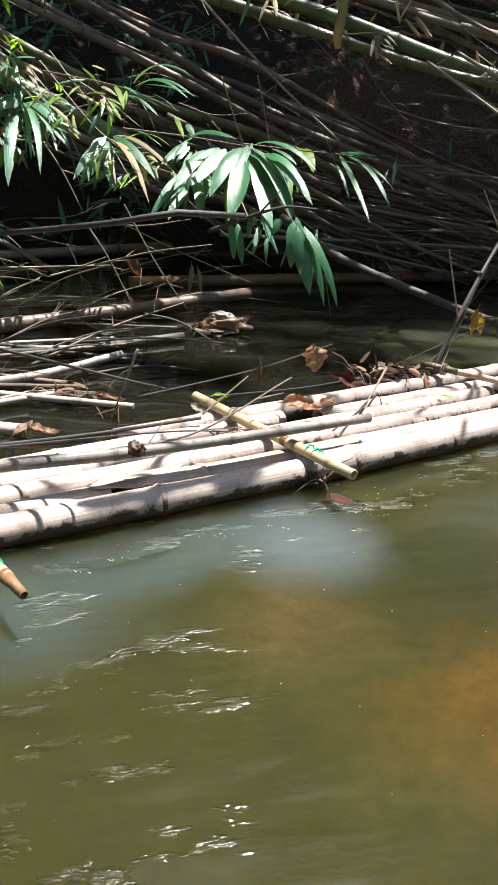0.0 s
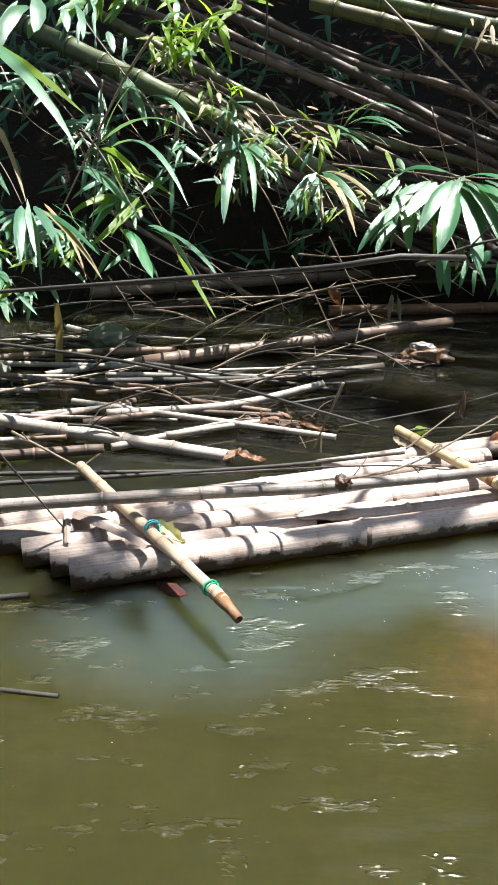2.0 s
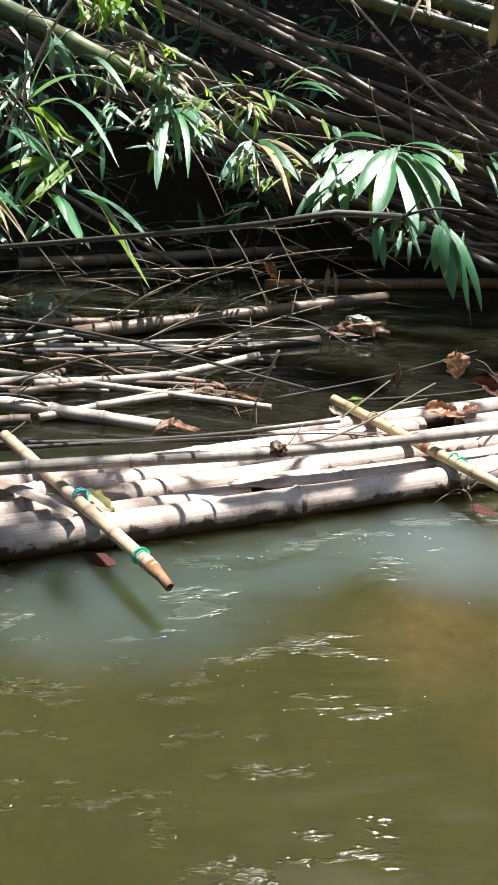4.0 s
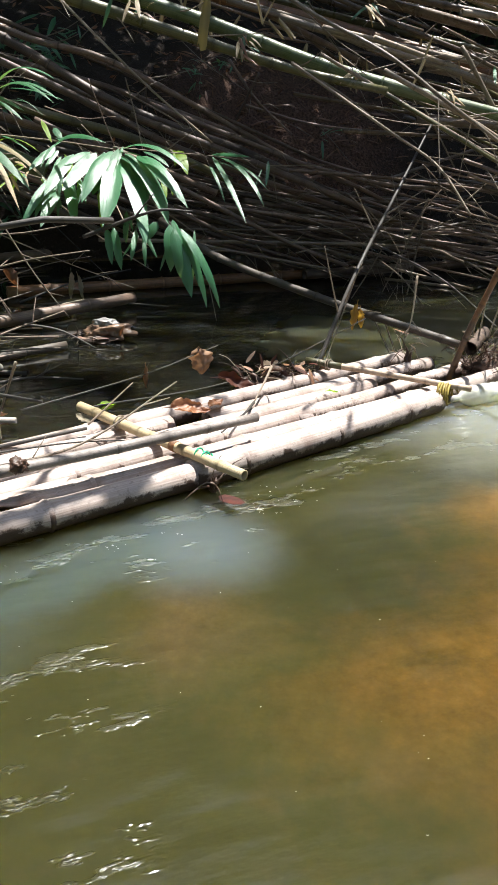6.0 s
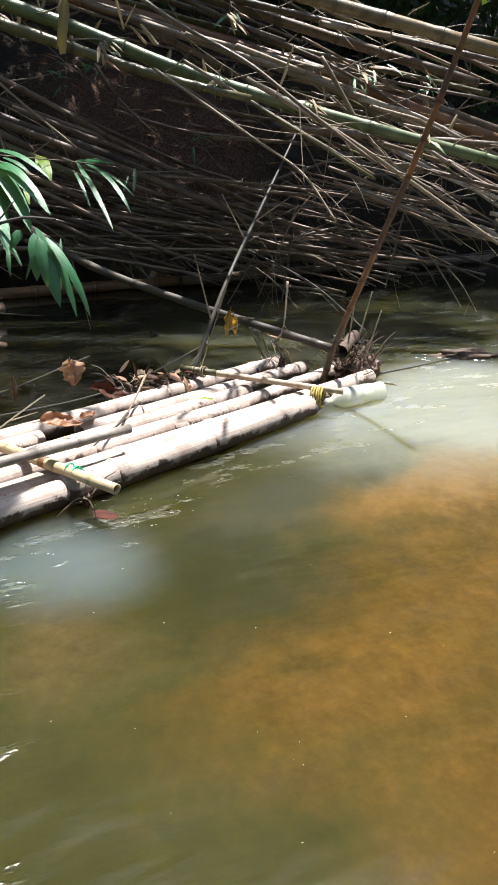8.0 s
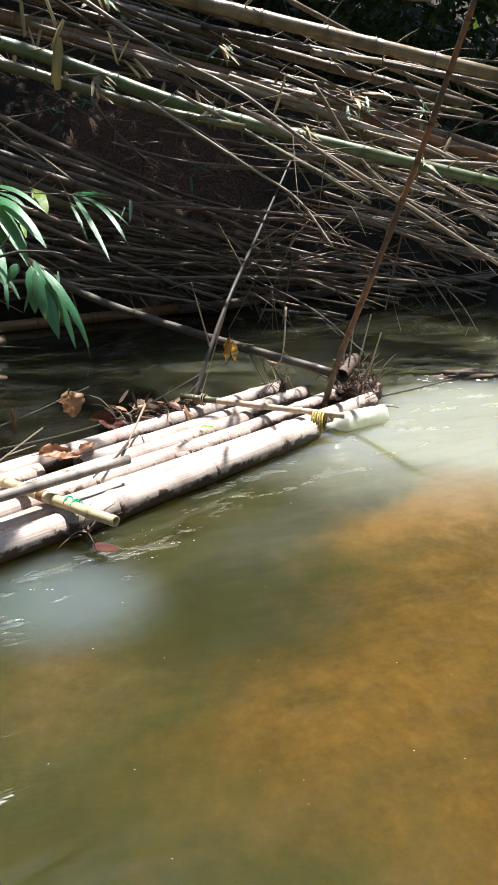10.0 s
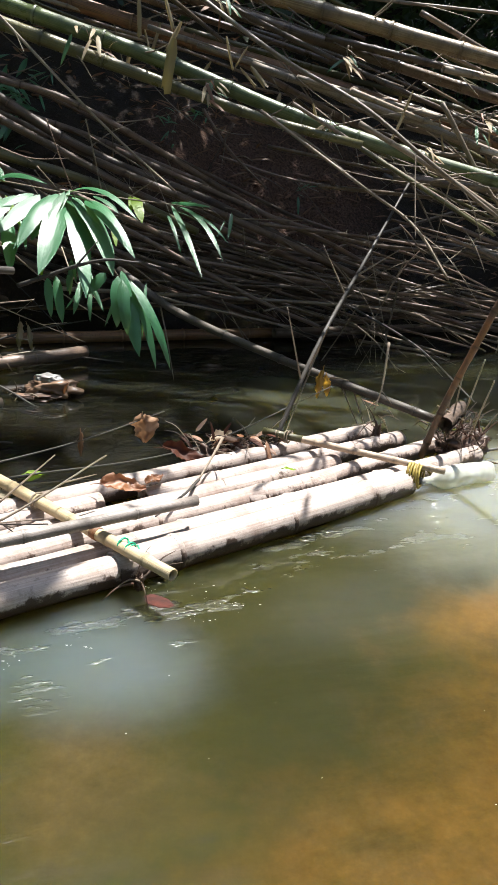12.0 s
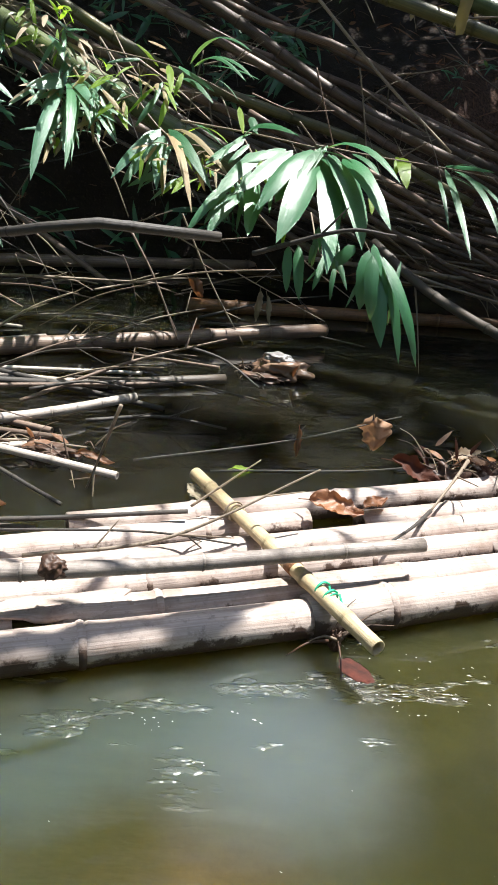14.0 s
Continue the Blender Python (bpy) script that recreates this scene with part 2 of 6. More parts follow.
def water_material():
    """Murky stream: light spreads in the silt-laden water, the surface mirrors; orange where sand is stirred up over
    the shoals. Sun spots, sheen and shade are partly put into the colour.
    """
    m, t, p, out = nodes_of("stream_water")
    pos = t.nodes.new("ShaderNodeTexCoord").outputs["Object"]
    flow = t.nodes.new("ShaderNodeMapping")
    flow.vector_type = "TEXTURE"
    flow.inputs["Rotation"].default_value = (0, 0, radians(20))
    flow.inputs["Scale"].default_value = (1.8, 0.67, 1)
    t.links.new(pos, flow.inputs["Vector"])
    a = noise_tex(t, flow.outputs[0], 2.2, 3, 0.5)
    b = noise_tex(t, flow.outputs[0], 8.0, 2, 0.45)
    c = noise_tex(t, flow.outputs[0], 38.0, 2, 0.5)
    calm = ramp(t, noise_tex(t, pos, 1.1, 2, 0.5), [(0.42, (0.12,) * 3), (0.62, (1, 1, 1))])
    h = maths(t, "ADD", maths(t, "MULTIPLY", a, 0.4), maths(t, "MULTIPLY", maths(t, "MULTIPLY", b, calm), 0.07))
    h = maths(t, "ADD", h, maths(t, "MULTIPLY", maths(t, "MULTIPLY", c, calm), 0.018))
    moved = t.nodes.new("ShaderNodeVectorMath")
    t.links.new(flow.outputs[0], moved.inputs[0])
    moved.inputs[1].default_value = (0.262, -0.151, 0)
    gust = ramp(t, noise_tex(t, moved.outputs[0], 6.5, 4, 0.62), [(0.572, (0, 0, 0)), (0.622, (1, 1, 1))])
    axes = add(t, "Separate" + "XYZ", Vector=pos).outputs
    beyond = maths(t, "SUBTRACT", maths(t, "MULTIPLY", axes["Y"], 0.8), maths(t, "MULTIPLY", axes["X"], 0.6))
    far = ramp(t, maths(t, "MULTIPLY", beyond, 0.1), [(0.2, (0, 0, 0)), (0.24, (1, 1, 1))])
    lap = ramp(t, maths(t, "MULTIPLY", beyond, 0.1), [(0.135, (0, 0, 0)), (0.165, (1, 1, 1))])
    lap = maths(t, "MULTIPLY", maths(t, "MULTIPLY", gust, lap), maths(t, "SUBTRACT", 1.0, far))
    gust = maths(t, "MULTIPLY", gust, ramp(t, maths(t, "ADD", maths(t, "MULTIPLY", axes["X"], 0.25), 0.5), [(0.475, (1, 1, 1)), (0.56, (0.0,) * 3)]))
    gust = maths(t, "MULTIPLY", gust, ramp(t, maths(t, "MULTIPLY", axes["Y"], 0.25), [(0.3, (1, 1, 1)), (0.42, (0.0,) * 3)]))
    gust = maths(t, "MAXIMUM", maths(t, "MULTIPLY", gust, maths(t, "SUBTRACT", 1.0, maths(t, "MULTIPLY", far, 0.85))), maths(t, "MULTIPLY", lap, 0.6))
    riffle = t.nodes.new("ShaderNodeMapping")
    riffle.vector_type = "TEXTURE"
    riffle.inputs["Rotation"].default_value = (0, 0, radians(12))
    riffle.inputs["Scale"].default_value = (1.4, 0.8, 1)
    t.links.new(pos, riffle.inputs["Vector"])
    chop = add(t, "TexNoise", Vector=riffle.outputs[0], Scale=34.0, Detail=3.0, Roughness=0.55, Distortion=0.8).outputs["Fac"]
    chop = maths(t, "MULTIPLY", chop, gust)
    h = maths(t, "ADD", h, maths(t, "MULTIPLY", chop, 0.27))
    h = maths(t, "MULTIPLY", h, maths(t, "SUBTRACT", 1.0, maths(t, "MULTIPLY", far, 0.72)))
    bump = add(t, "Bump", Height=h, Strength=1.0, Distance=0.07)
    silt = noise_tex(t, pos, 0.9, 3, 0.5)
    wisp = noise_tex(t, pos, 2.0, 4, 0.55)
    col = mixc(t, silt, (0.031, 0.0300, 0.0095), (0.041, 0.0385, 0.0135))

    swirl = add(t, "TexNoise", Vector=pos, Scale=3.2, Detail=5.0, Roughness=0.6).outputs["Color"]
    fine = noise_tex(t, pos, 6.5, 5, 0.65)

    def soft_patch(spots, sway=0.3, edge=0.3):
        """Soft colour patches with torn rims round the given spots: centre, reach, turn."""
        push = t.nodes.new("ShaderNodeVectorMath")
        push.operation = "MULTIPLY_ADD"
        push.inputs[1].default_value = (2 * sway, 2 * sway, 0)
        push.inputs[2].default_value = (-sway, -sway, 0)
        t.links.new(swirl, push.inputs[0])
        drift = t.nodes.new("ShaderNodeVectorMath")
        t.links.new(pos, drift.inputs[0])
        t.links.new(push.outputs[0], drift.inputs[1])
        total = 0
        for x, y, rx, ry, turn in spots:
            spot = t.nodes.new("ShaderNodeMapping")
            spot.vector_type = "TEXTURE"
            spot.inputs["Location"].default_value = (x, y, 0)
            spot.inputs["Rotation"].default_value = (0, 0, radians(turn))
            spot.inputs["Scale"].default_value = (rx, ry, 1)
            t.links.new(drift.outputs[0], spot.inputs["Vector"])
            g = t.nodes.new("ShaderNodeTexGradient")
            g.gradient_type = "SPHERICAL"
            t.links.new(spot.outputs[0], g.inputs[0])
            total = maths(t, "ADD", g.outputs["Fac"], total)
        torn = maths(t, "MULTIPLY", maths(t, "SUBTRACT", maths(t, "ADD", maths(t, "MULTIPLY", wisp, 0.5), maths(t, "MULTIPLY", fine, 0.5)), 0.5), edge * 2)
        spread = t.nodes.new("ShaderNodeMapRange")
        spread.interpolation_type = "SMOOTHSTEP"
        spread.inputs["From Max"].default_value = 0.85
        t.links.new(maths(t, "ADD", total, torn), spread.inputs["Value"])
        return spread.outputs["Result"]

    # sand stirred up over the shoal, with the bed showing through it in mottles
    sand = soft_patch(((1.9, 2.0, 1.3, 0.9, 25), (0.9, 1.62, 0.75, 0.36, 32), (1.25, 1.05, 0.75, 0.55, 0)), 0.35, 0.4)
    col = mixc(t, maths(t, "MULTIPLY", sand, 0.92), col, (0.087, 0.050, 0.0118))
    # a paler orange patch out in front of the crossbar
    shoal = soft_patch(((0.25, 1.64, 0.30, 0.26, 0),), 0.15)
    col = mixc(t, maths(t, "MULTIPLY", shoal, 0.7), col, (0.078, 0.054, 0.02))
    col = mixc(t, soft_patch(((1.5, 2.48, 0.75, 0.26, 32), (2.2, 2.7, 0.8, 0.5, 20)), 0.2, 0.4), col, (0.135, 0.080, 0.024))
    mottle = ramp(t, noise_tex(t, pos, 6.0, 7, 0.72), [(0.36, (0.68, 0.7, 0.7)), (0.62, (1.2, 1.18, 1.12))])
    grit = ramp(t, noise_tex(t, pos, 26.0, 4, 0.7), [(0.3, (0.86,) * 3), (0.7, (1.12,) * 3)])
    mottle = mixc(t, 1.0, mottle, grit, "MULTIPLY")
    algae = ramp(t, noise_tex(t, flow.outputs[0], 3.6, 6, 0.68), [(0.5, (1, 1, 1)), (0.66, (0.62, 0.72, 0.8))])
    mottle = mixc(t, sand, mottle, mixc(t, 1.0, mottle, algae, "MULTIPLY"))
    col = mixc(t, maths(t, "ADD", maths(t, "MULTIPLY", maths(t, "MAXIMUM", sand, shoal), 0.5), 0.3), col, mottle, "MULTIPLY")
    # a darker olive stretch
    col = mixc(t, maths(t, "MULTIPLY", soft_patch(((0.78, 1.88, 0.6, 0.36, 32), (0.62, 2.06, 0.3, 0.2, 37)), 0.1, 0.2), 0.66), col, (0.021, 0.0215, 0.0085))
    # sunlit murk and sky sheen, painted pale beside the raft and below its end
    col = mixc(t, maths(t, "MULTIPLY", soft_patch(((0.225, 2.02, 0.33, 0.34, 0),), 0.06, 0.1), 0.85), col, (0.088, 0.107, 0.104))
    # grey mirroring of the bank along the raft, put into the colour
    col = mixc(t, maths(t, "MULTIPLY", soft_patch(((1.0, 2.45, 0.72, 0.24, 37),), 0.06, 0.15), 0.5), col, (0.046, 0.048, 0.034))
    # the left sun spot and the sunlit water by the bottle, also painted
    col = mixc(t, maths(t, "MULTIPLY", soft_patch(((-0.55, 1.5, 0.6, 0.34, 20), (-0.1, 1.9, 0.5, 0.2, 37)), 0.1, 0.15), 0.6), col, (0.062, 0.085, 0.076))
    col = mixc(t, maths(t, "MULTIPLY", soft_patch(((1.8, 3.2, 1.15, 0.85, 20), (2.7, 3.6, 1.3, 0.9, 20)), 0.12, 0.2), 0.94), col, (0.22, 0.228, 0.19))
    # bank's shade and dark reflection beyond the raft, put into the colour
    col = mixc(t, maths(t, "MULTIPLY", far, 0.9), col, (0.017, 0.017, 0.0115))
    # a darker brown among the floating culms
    col = mixc(t, maths(t, "MULTIPLY", maths(t, "MULTIPLY", soft_patch(((-1.0, 3.3, 2.6, 1.5, 20),), 0.2), far), 0.9), col, (0.0085, 0.0075, 0.0052))
    # sunlit olive water off the right bank, painted lighter
    col = mixc(t, soft_patch(((2.4, 4.7, 1.5, 1.0, 0), (1.1, 4.35, 1.1, 0.8, 30))), col, (0.052, 0.052, 0.029))
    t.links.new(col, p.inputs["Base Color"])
    p.subsurface_method = "RANDOM_WALK"
    p.inputs["Subsurface Weight"].default_value = 1.0
    p.inputs["Subsurface Radius"].default_value = (1.0, 0.8, 0.3)
    p.inputs["Subsurface Scale"].default_value = 1.3
    t.links.new(maths(t, "ADD", maths(t, "MULTIPLY", maths(t, "MULTIPLY", gust, 6.0, True), 0.26), 0.06), p.inputs["Roughness"])
    p.inputs["IOR"].default_value = 1.33
    t.links.new(bump.outputs[0], p.inputs["Normal"])
    return m


def ground_material():
    """Silt and orange sand on the bed, brown soil with litter on the banks."""
    m, t, p, out = nodes_of("stream_bed_and_soil")
    pos = t.nodes.new("ShaderNodeTexCoord").outputs["Object"]
    z = add(t, "Separate" + "XYZ", Vector=pos).outputs["Z"]
    n1 = noise_tex(t, pos, 1.3, 5, 0.6)
    n2 = noise_tex(t, pos, 9.0, 6, 0.65)
    n3 = noise_tex(t, pos, 45.0, 4, 0.7)
    shoal = maths(t, "MULTIPLY", maths(t, "ADD", z, 0.36), 5.0, True)
    patch = maths(t, "ADD", maths(t, "MULTIPLY", ramp(t, n1, [(0.5, (0, 0, 0)), (0.66, (1, 1, 1))]), 0.35), shoal, True)
    sand = mixc(t, n2, (0.36, 0.21, 0.05), (0.52, 0.33, 0.10))
    silt = mixc(t, n2, (0.17, 0.145, 0.04), (0.25, 0.21, 0.065))
    bed = mixc(t, patch, silt, sand)
    bed = mixc(t, maths(t, "MULTIPLY", ramp(t, n2, [(0.56, (0, 0, 0)), (0.68, (1, 1, 1))]), 0.45), bed, (0.10, 0.075, 0.03))
    soil = mixc(t, n2, (0.018, 0.012, 0.008), (0.06, 0.035, 0.022))
    soil = mixc(t, ramp(t, n3, [(0.55, (0, 0, 0)), (0.66, (1, 1, 1))]), soil, (0.08, 0.05, 0.034))
    # redder earth in the hollow, lightened in place of the daylight there
    scar = t.nodes.new("ShaderNodeMapping")
    scar.vector_type = "TEXTURE"
    scar.inputs["Location"].default_value = (0.8, 7.4, 1.0)
    scar.inputs["Scale"].default_value = (1.5, 1.3, 1.4)
    t.links.new(pos, scar.inputs["Vector"])
    hollow_fade = t.nodes.new("ShaderNodeTexGradient")
    hollow_fade.gradient_type = "SPHERICAL"
    t.links.new(scar.outputs[0], hollow_fade.inputs[0])
    earth = mixc(t, ramp(t, n3, [(0.35, (0, 0, 0)), (0.65, (1, 1, 1))]), (0.055, 0.026, 0.016), (0.25, 0.125, 0.08))
    soil = mixc(t, ramp(t, maths(t, "ADD", hollow_fade.outputs["Fac"], maths(t, "MULTIPLY", n1, 0.5)), [(0.35, (0, 0, 0)), (0.75, (1, 1, 1))]), soil, earth)
    col = mixc(t, maths(t, "MULTIPLY", maths(t, "ADD", z, 0.06), 12.0, True), bed, soil)
    t.links.new(col, p.inputs["Base Color"])
    p.inputs["Roughness"].default_value = 0.9
    bump = add(t, "Bump", Height=maths(t, "ADD", n2, n3), Strength=1.0, Distance=0.06)
    t.links.new(bump.outputs[0], p.inputs["Normal"])
    return m


# ---------------------------------------------------------------- mesh helpers
def mesh_object(name, verts, faces, mat, uv=None, ring=None, smooth=True, origin=None):
    """One mesh object with the origin at its first vertex, or where given."""
    verts = np.asarray(verts, float)
    o = Vector(origin if origin is not None else verts.mean(0))
    me = bpy.data.meshes.new(name)
    me.from_pydata([tuple(v) for v in verts - np.array(o)], [], faces)
    me.materials.append(mat)
    if smooth:
        me.polygons.foreach_set("use_smooth", [True] * len(me.polygons))
    if uv is not None:
        layer = me.uv_layers.new(name="UVMap")
        idx = np.empty(len(me.loops), int)
        me.loops.foreach_get("vertex_index", idx)
        layer.data.foreach_set("uv", np.asarray(uv, float)[idx].ravel())
    if ring is not None:
        me.attributes.new("node", "FLOAT", "POINT").data.foreach_set("value", np.asarray(ring, float))
    ob = new(name, me)
    ob.location = o
    return ob


def under(ob, parent):
    """Make ob a part of parent and keep its place."""
    ob.parent = parent
    ob.matrix_parent_inverse = Matrix.Translation(-parent.location)
    return ob


def smooth_path(pts, n):
    """n points on a soft curve through pts."""
    p = np.asarray(pts, float)
    if len(p) == 2:
        return p[0] + (p[1] - p[0]) * np.linspace(0, 1, n)[:, None]
    q = np.vstack([2 * p[0] - p[1], p, 2 * p[-1] - p[-2]])
    cum = np.r_[0, np.cumsum(np.linalg.norm(np.diff(p, axis=0), axis=1))]
    out = []
    for s in np.linspace(0, cum[-1], n):
        i = min(int(np.searchsorted(cum, s, "right")) - 1, len(p) - 2)
        u = (s - cum[i]) / max(cum[i + 1] - cum[i], 1e-9)
        a, b, c, d = q[i : i + 4]
        out.append(0.5 * (2 * b + (c - a) * u + (2 * a - 5 * b + 4 * c - d) * u * u + (3 * b - a - 3 * c + d) * u**3))
    return np.array(out)


NODES = []


def tube_data(pts, r0, r1, segs=10, node=0.0, bulge=0.12, hollow=False, rough=0.03, rng=random, droop=0.0, flat=1.0, tip=0.0):
    """Vertices, faces, uv and node mask of a tapered cane along pts, with swollen nodes and, if hollow, open ends."""
    fine = smooth_path(pts, 80)
    if droop:
        s = np.linspace(0, 1, 80)
        fine[:, 2] -= droop * 4 * s * (1 - s)
    cum = np.r_[0, np.cumsum(np.linalg.norm(np.diff(fine, axis=0), axis=1))]
    total = cum[-1]
    r = max(r0, r1)
    step = max(total / 26, 3.5 * r)
    rows = [(s, 1.0, 0.0) for s in np.linspace(0, total, max(3, int(total / step) + 1))]
    if node:
        NODES.clear()
        s = node * rng.uniform(0.3, 0.9)
        while s < total - 2 * r:
            rows = [row for row in rows if abs(row[0] - s) > 1.4 * r or row[0] in (0, total)]
            rows += [(s - 1.0 * r, 1.0, 0.0), (s - 0.28 * r, 1 + bulge * 0.4, 0.5), (s, 1 + bulge, 1.0), (s + 0.2 * r, 1 - bulge * 0.2, 1.0), (s + 0.36 * r, 1 + bulge * 0.7, 0.4), (s + 1.1 * r, 1.0, 0.0)]
            s += node * rng.uniform(0.8, 1.2)
        rows.sort()
    verts, uv, ring, faces = [], [], [], []
    tan_all = np.gradient(fine, axis=0)
    up = np.array([0.0, 0.0, 1.0])
    for s, k, mask in rows:
        p = np.array([np.interp(s, cum, fine[:, i]) for i in range(3)])
        tg = np.array([np.interp(s, cum, tan_all[:, i]) for i in range(3)])
        tg /= np.linalg.norm(tg) + 1e-9
        side = np.cross(tg, up if abs(tg[2]) < 0.95 else (1, 0, 0))
        side /= np.linalg.norm(side)
        top = np.cross(side, tg)
        rad = (r0 + (r1 - r0) * s / total) * k * (1 + rough * rng.uniform(-1, 1))
        if mask == 1.0 and k > 1:
            NODES.append((p, side, top, tg, rad))
        if s < tip:
            rad *= max(0.22, (s / tip) ** 0.6)
        for j in range(segs):
            a = 2 * math.pi * j / segs
            verts.append(p + rad * (math.cos(a) * side + math.sin(a) * top * flat))
            uv.append((abs(j / segs * 2 - 1), s))
            ring.append(mask)
    n = len(rows)
    for i in range(n - 1):
        for j in range(segs):
            b, c = i * segs + j, i * segs + (j + 1) % segs
            faces.append((b, c, c + segs, b + segs))
    for end, inward in ((0, 1), (n - 1, -1)):
        base = end * segs
        ringv = list(range(base, base + segs))
        if hollow:
            centre = np.mean([verts[k] for k in ringv], axis=0)
            axis = (np.mean(verts[(end + inward) * segs : (end + inward + 1) * segs], axis=0) - centre)
            axis /= np.linalg.norm(axis) + 1e-9
            for depth, scale in ((0.0, 0.78), (2.2 * r, 0.74)):
                start = len(verts)
                for k in ringv:
                    verts.append(centre + (verts[base + (k - ringv[0]) % segs] - centre) * scale + axis * depth)
                    uv.append((0.5, 0.0))
                    ring.append(0.8 if depth else 0.1)
                prev = ringv if depth == 0 else list(range(start - segs, start))
                for j in range(segs):
                    quad = (prev[j], start + j, start + (j + 1) % segs, prev[(j + 1) % segs])
                    faces.append(quad if inward == 1 else quad[::-1])
            last = list(range(len(verts) - segs, len(verts)))
            faces.append(tuple(last) if inward == 1 else tuple(last[::-1]))
        else:
            faces.append(tuple(ringv[::-1]) if inward == 1 else tuple(ringv))
    return verts, faces, uv, ring


def cane(name, pts, r0, mat, r1=None, parent=None, label="", category="", group="", node=0.0, segs=10, hollow=False, rng=random, droop=0.0, bulge=0.12, rough=0.03, tip=0.0):
    v, fcs, uv, ring = tube_data(pts, r0, r0 * 0.8 if r1 is None else r1, segs, node, bulge, hollow, rough, rng, droop, 1.0, tip)
    ob = mesh_object(name, v, fcs, mat, uv, ring, origin=pts[0])
    if parent:
        under(ob, parent)
        tagged(ob, label)
    else:
        tagged(ob, label, category, group)
    if node and r0 >= 0.02 and not tip:
        for spot in NODES[:9]:
            node_ring(ob, spot, mat)
    return ob


def node_ring(culm, spot, mat):
    """The raised scar round a culm at one of its nodes."""
    p, side, top, tg, rad = spot
    V, F, UV = [], [], []
    for i, (along, k) in enumerate(((-0.16, 0.99), (-0.05, 1.035), (0.05, 1.04), (0.17, 0.985))):
        for j in range(14):
            a = 2 * math.pi * j / 14
            V.append(p + tg * (along * rad) + rad * k * (math.cos(a) * side + math.sin(a) * top))
            UV.append((abs(j / 7 - 1), i * 0.004))
    for i in range(3):
        for j in range(14):
            F.append((i * 14 + j, i * 14 + (j + 1) % 14, (i + 1) * 14 + (j + 1) % 14, (i + 1) * 14 + j))
    under(mesh_object("node_ring", V, F, mat, UV, [0.35] * 56), culm)


def blade_data(base, tip, width, curl=0.12, fold=0.25, twist=0.0, n=9):
    """A lance-shaped bamboo leaf from base to tip: sagging midrib, folded halves, a short stalk."""
    base, tip = Vector(base), Vector(tip)
    ax = tip - base
    length = ax.length
    ax.normalize()
    # blades are tilted to glint the sun toward a viewpoint over the stream
    side = ax.cross((SUN + (Vector((0.0, 0.2, 1.2)) - base).normalized()).normalized())
    if side.length < 0.05:
        side = ax.cross(Vector((1, 0, 0)))
    side.normalize()
    side = Matrix.Rotation(twist, 3, ax) @ side
    up = side.cross(ax)
    verts, faces, uv = [], [], []
    for i in range(n):
        u = i / (n - 1)
        w = 0.44 * width * (0.06 if i == 0 else max(0.0, math.sin(math.pi * (0.03 + 0.97 * u) ** 0.78)) ** 0.62)
        w *= 1 + 0.06 * math.sin(u * 17 + length * 40)
        c = base + ax * (length * u) + up * (curl * length * 4 * u * (1 - u) * 0.5)
        for k in (-1, -0.5, 0, 0.5, 1):
            verts.append(c + side * (w * k) + up * (-abs(k) * w * fold))
            uv.append((k * 0.5 + 0.5, u))
    for i in range(n - 1):
        for k in range(4):
            a = i * 5 + k
            faces.append((a, a + 1, a + 6, a + 5))
    return verts, faces, uv


def leaf(parent, base, tip, width, mat, rng=random.Random(5)):
    """One blade as a part of its spray."""
    v, fcs, uv = blade_data(base, tip, width, rng.uniform(0.04, 0.26), rng.uniform(0.08, 0.3), rng.uniform(-0.42, 0.42))
    ob = mesh_object("leaf", v, fcs, mat, uv, origin=base)
    return under(ob, parent)


def spray(pts, r, label, mat=None):
    """A leafy branch: the twig is the thing, leaves are its parts."""
    hub = new("bamboo_branch")
    hub.location = pts[0]
    tagged(hub, label, "branch", "leafy bamboo branches")
    cane("twig", pts, r, mat or twig_skin, r * 0.5, parent=hub, node=0.09, segs=7)
    return hub


def joined(name, chunks, mat, label, category, kind="stuff"):
    """Many small pieces as one mesh: chunks of (verts, faces, uv)."""
    V, F, U = [], [], []
    for v, fcs, uv in chunks:
        o = len(V)
        V.extend(v)
        U.extend(uv)
        F.extend([tuple(i + o for i in face) for face in fcs])
    ob = mesh_object(name, [tuple(v) for v in V], F, mat, U)
    return tagged(ob, label, category, kind=kind)


# ---------------------------------------------------------------- ground and water
def bank_line(x):
    """Where the far bank meets the water."""
    return max(6.6 + 0.45 * x, 4.5 + 0.05 * x) + 0.12 * math.sin(x * 2.3)


def ground_height(x, y):
    d = y - bank_line(x)
    bed = -0.42 + 0.05 * noise.noise((x * 0.8, y * 0.8, 0.3))
    bar = math.exp(-(((x - 1.75) / 0.75) ** 2 + ((y - 2.35) / 1.15) ** 2)) + 0.55 * math.exp(-(((x - 0.75) / 0.6) ** 2 + ((y - 1.2) / 0.55) ** 2)) + 0.35 * math.exp(-(((x - 0.28) / 0.25) ** 2 + ((y - 1.75) / 0.22) ** 2))
    bed += 0.24 * bar
    if d > -0.6:
        u = min(max((d + 0.6) / 0.7, 0), 1)
        bed = bed * (1 - u) + 0.05 * u
    if d > 0.1:
        bed += 1.9 * (1 - math.exp(-(d - 0.1) * 1.35)) + 0.5 * max(d - 1.6, 0)
        bed = min(bed, 9.0)
        bed += 0.10 * noise.noise((x * 2.1, y * 2.1, 2.0)) + 0.04 * noise.noise((x * 7, y * 7, 5.0))
    near = -1.6 - y
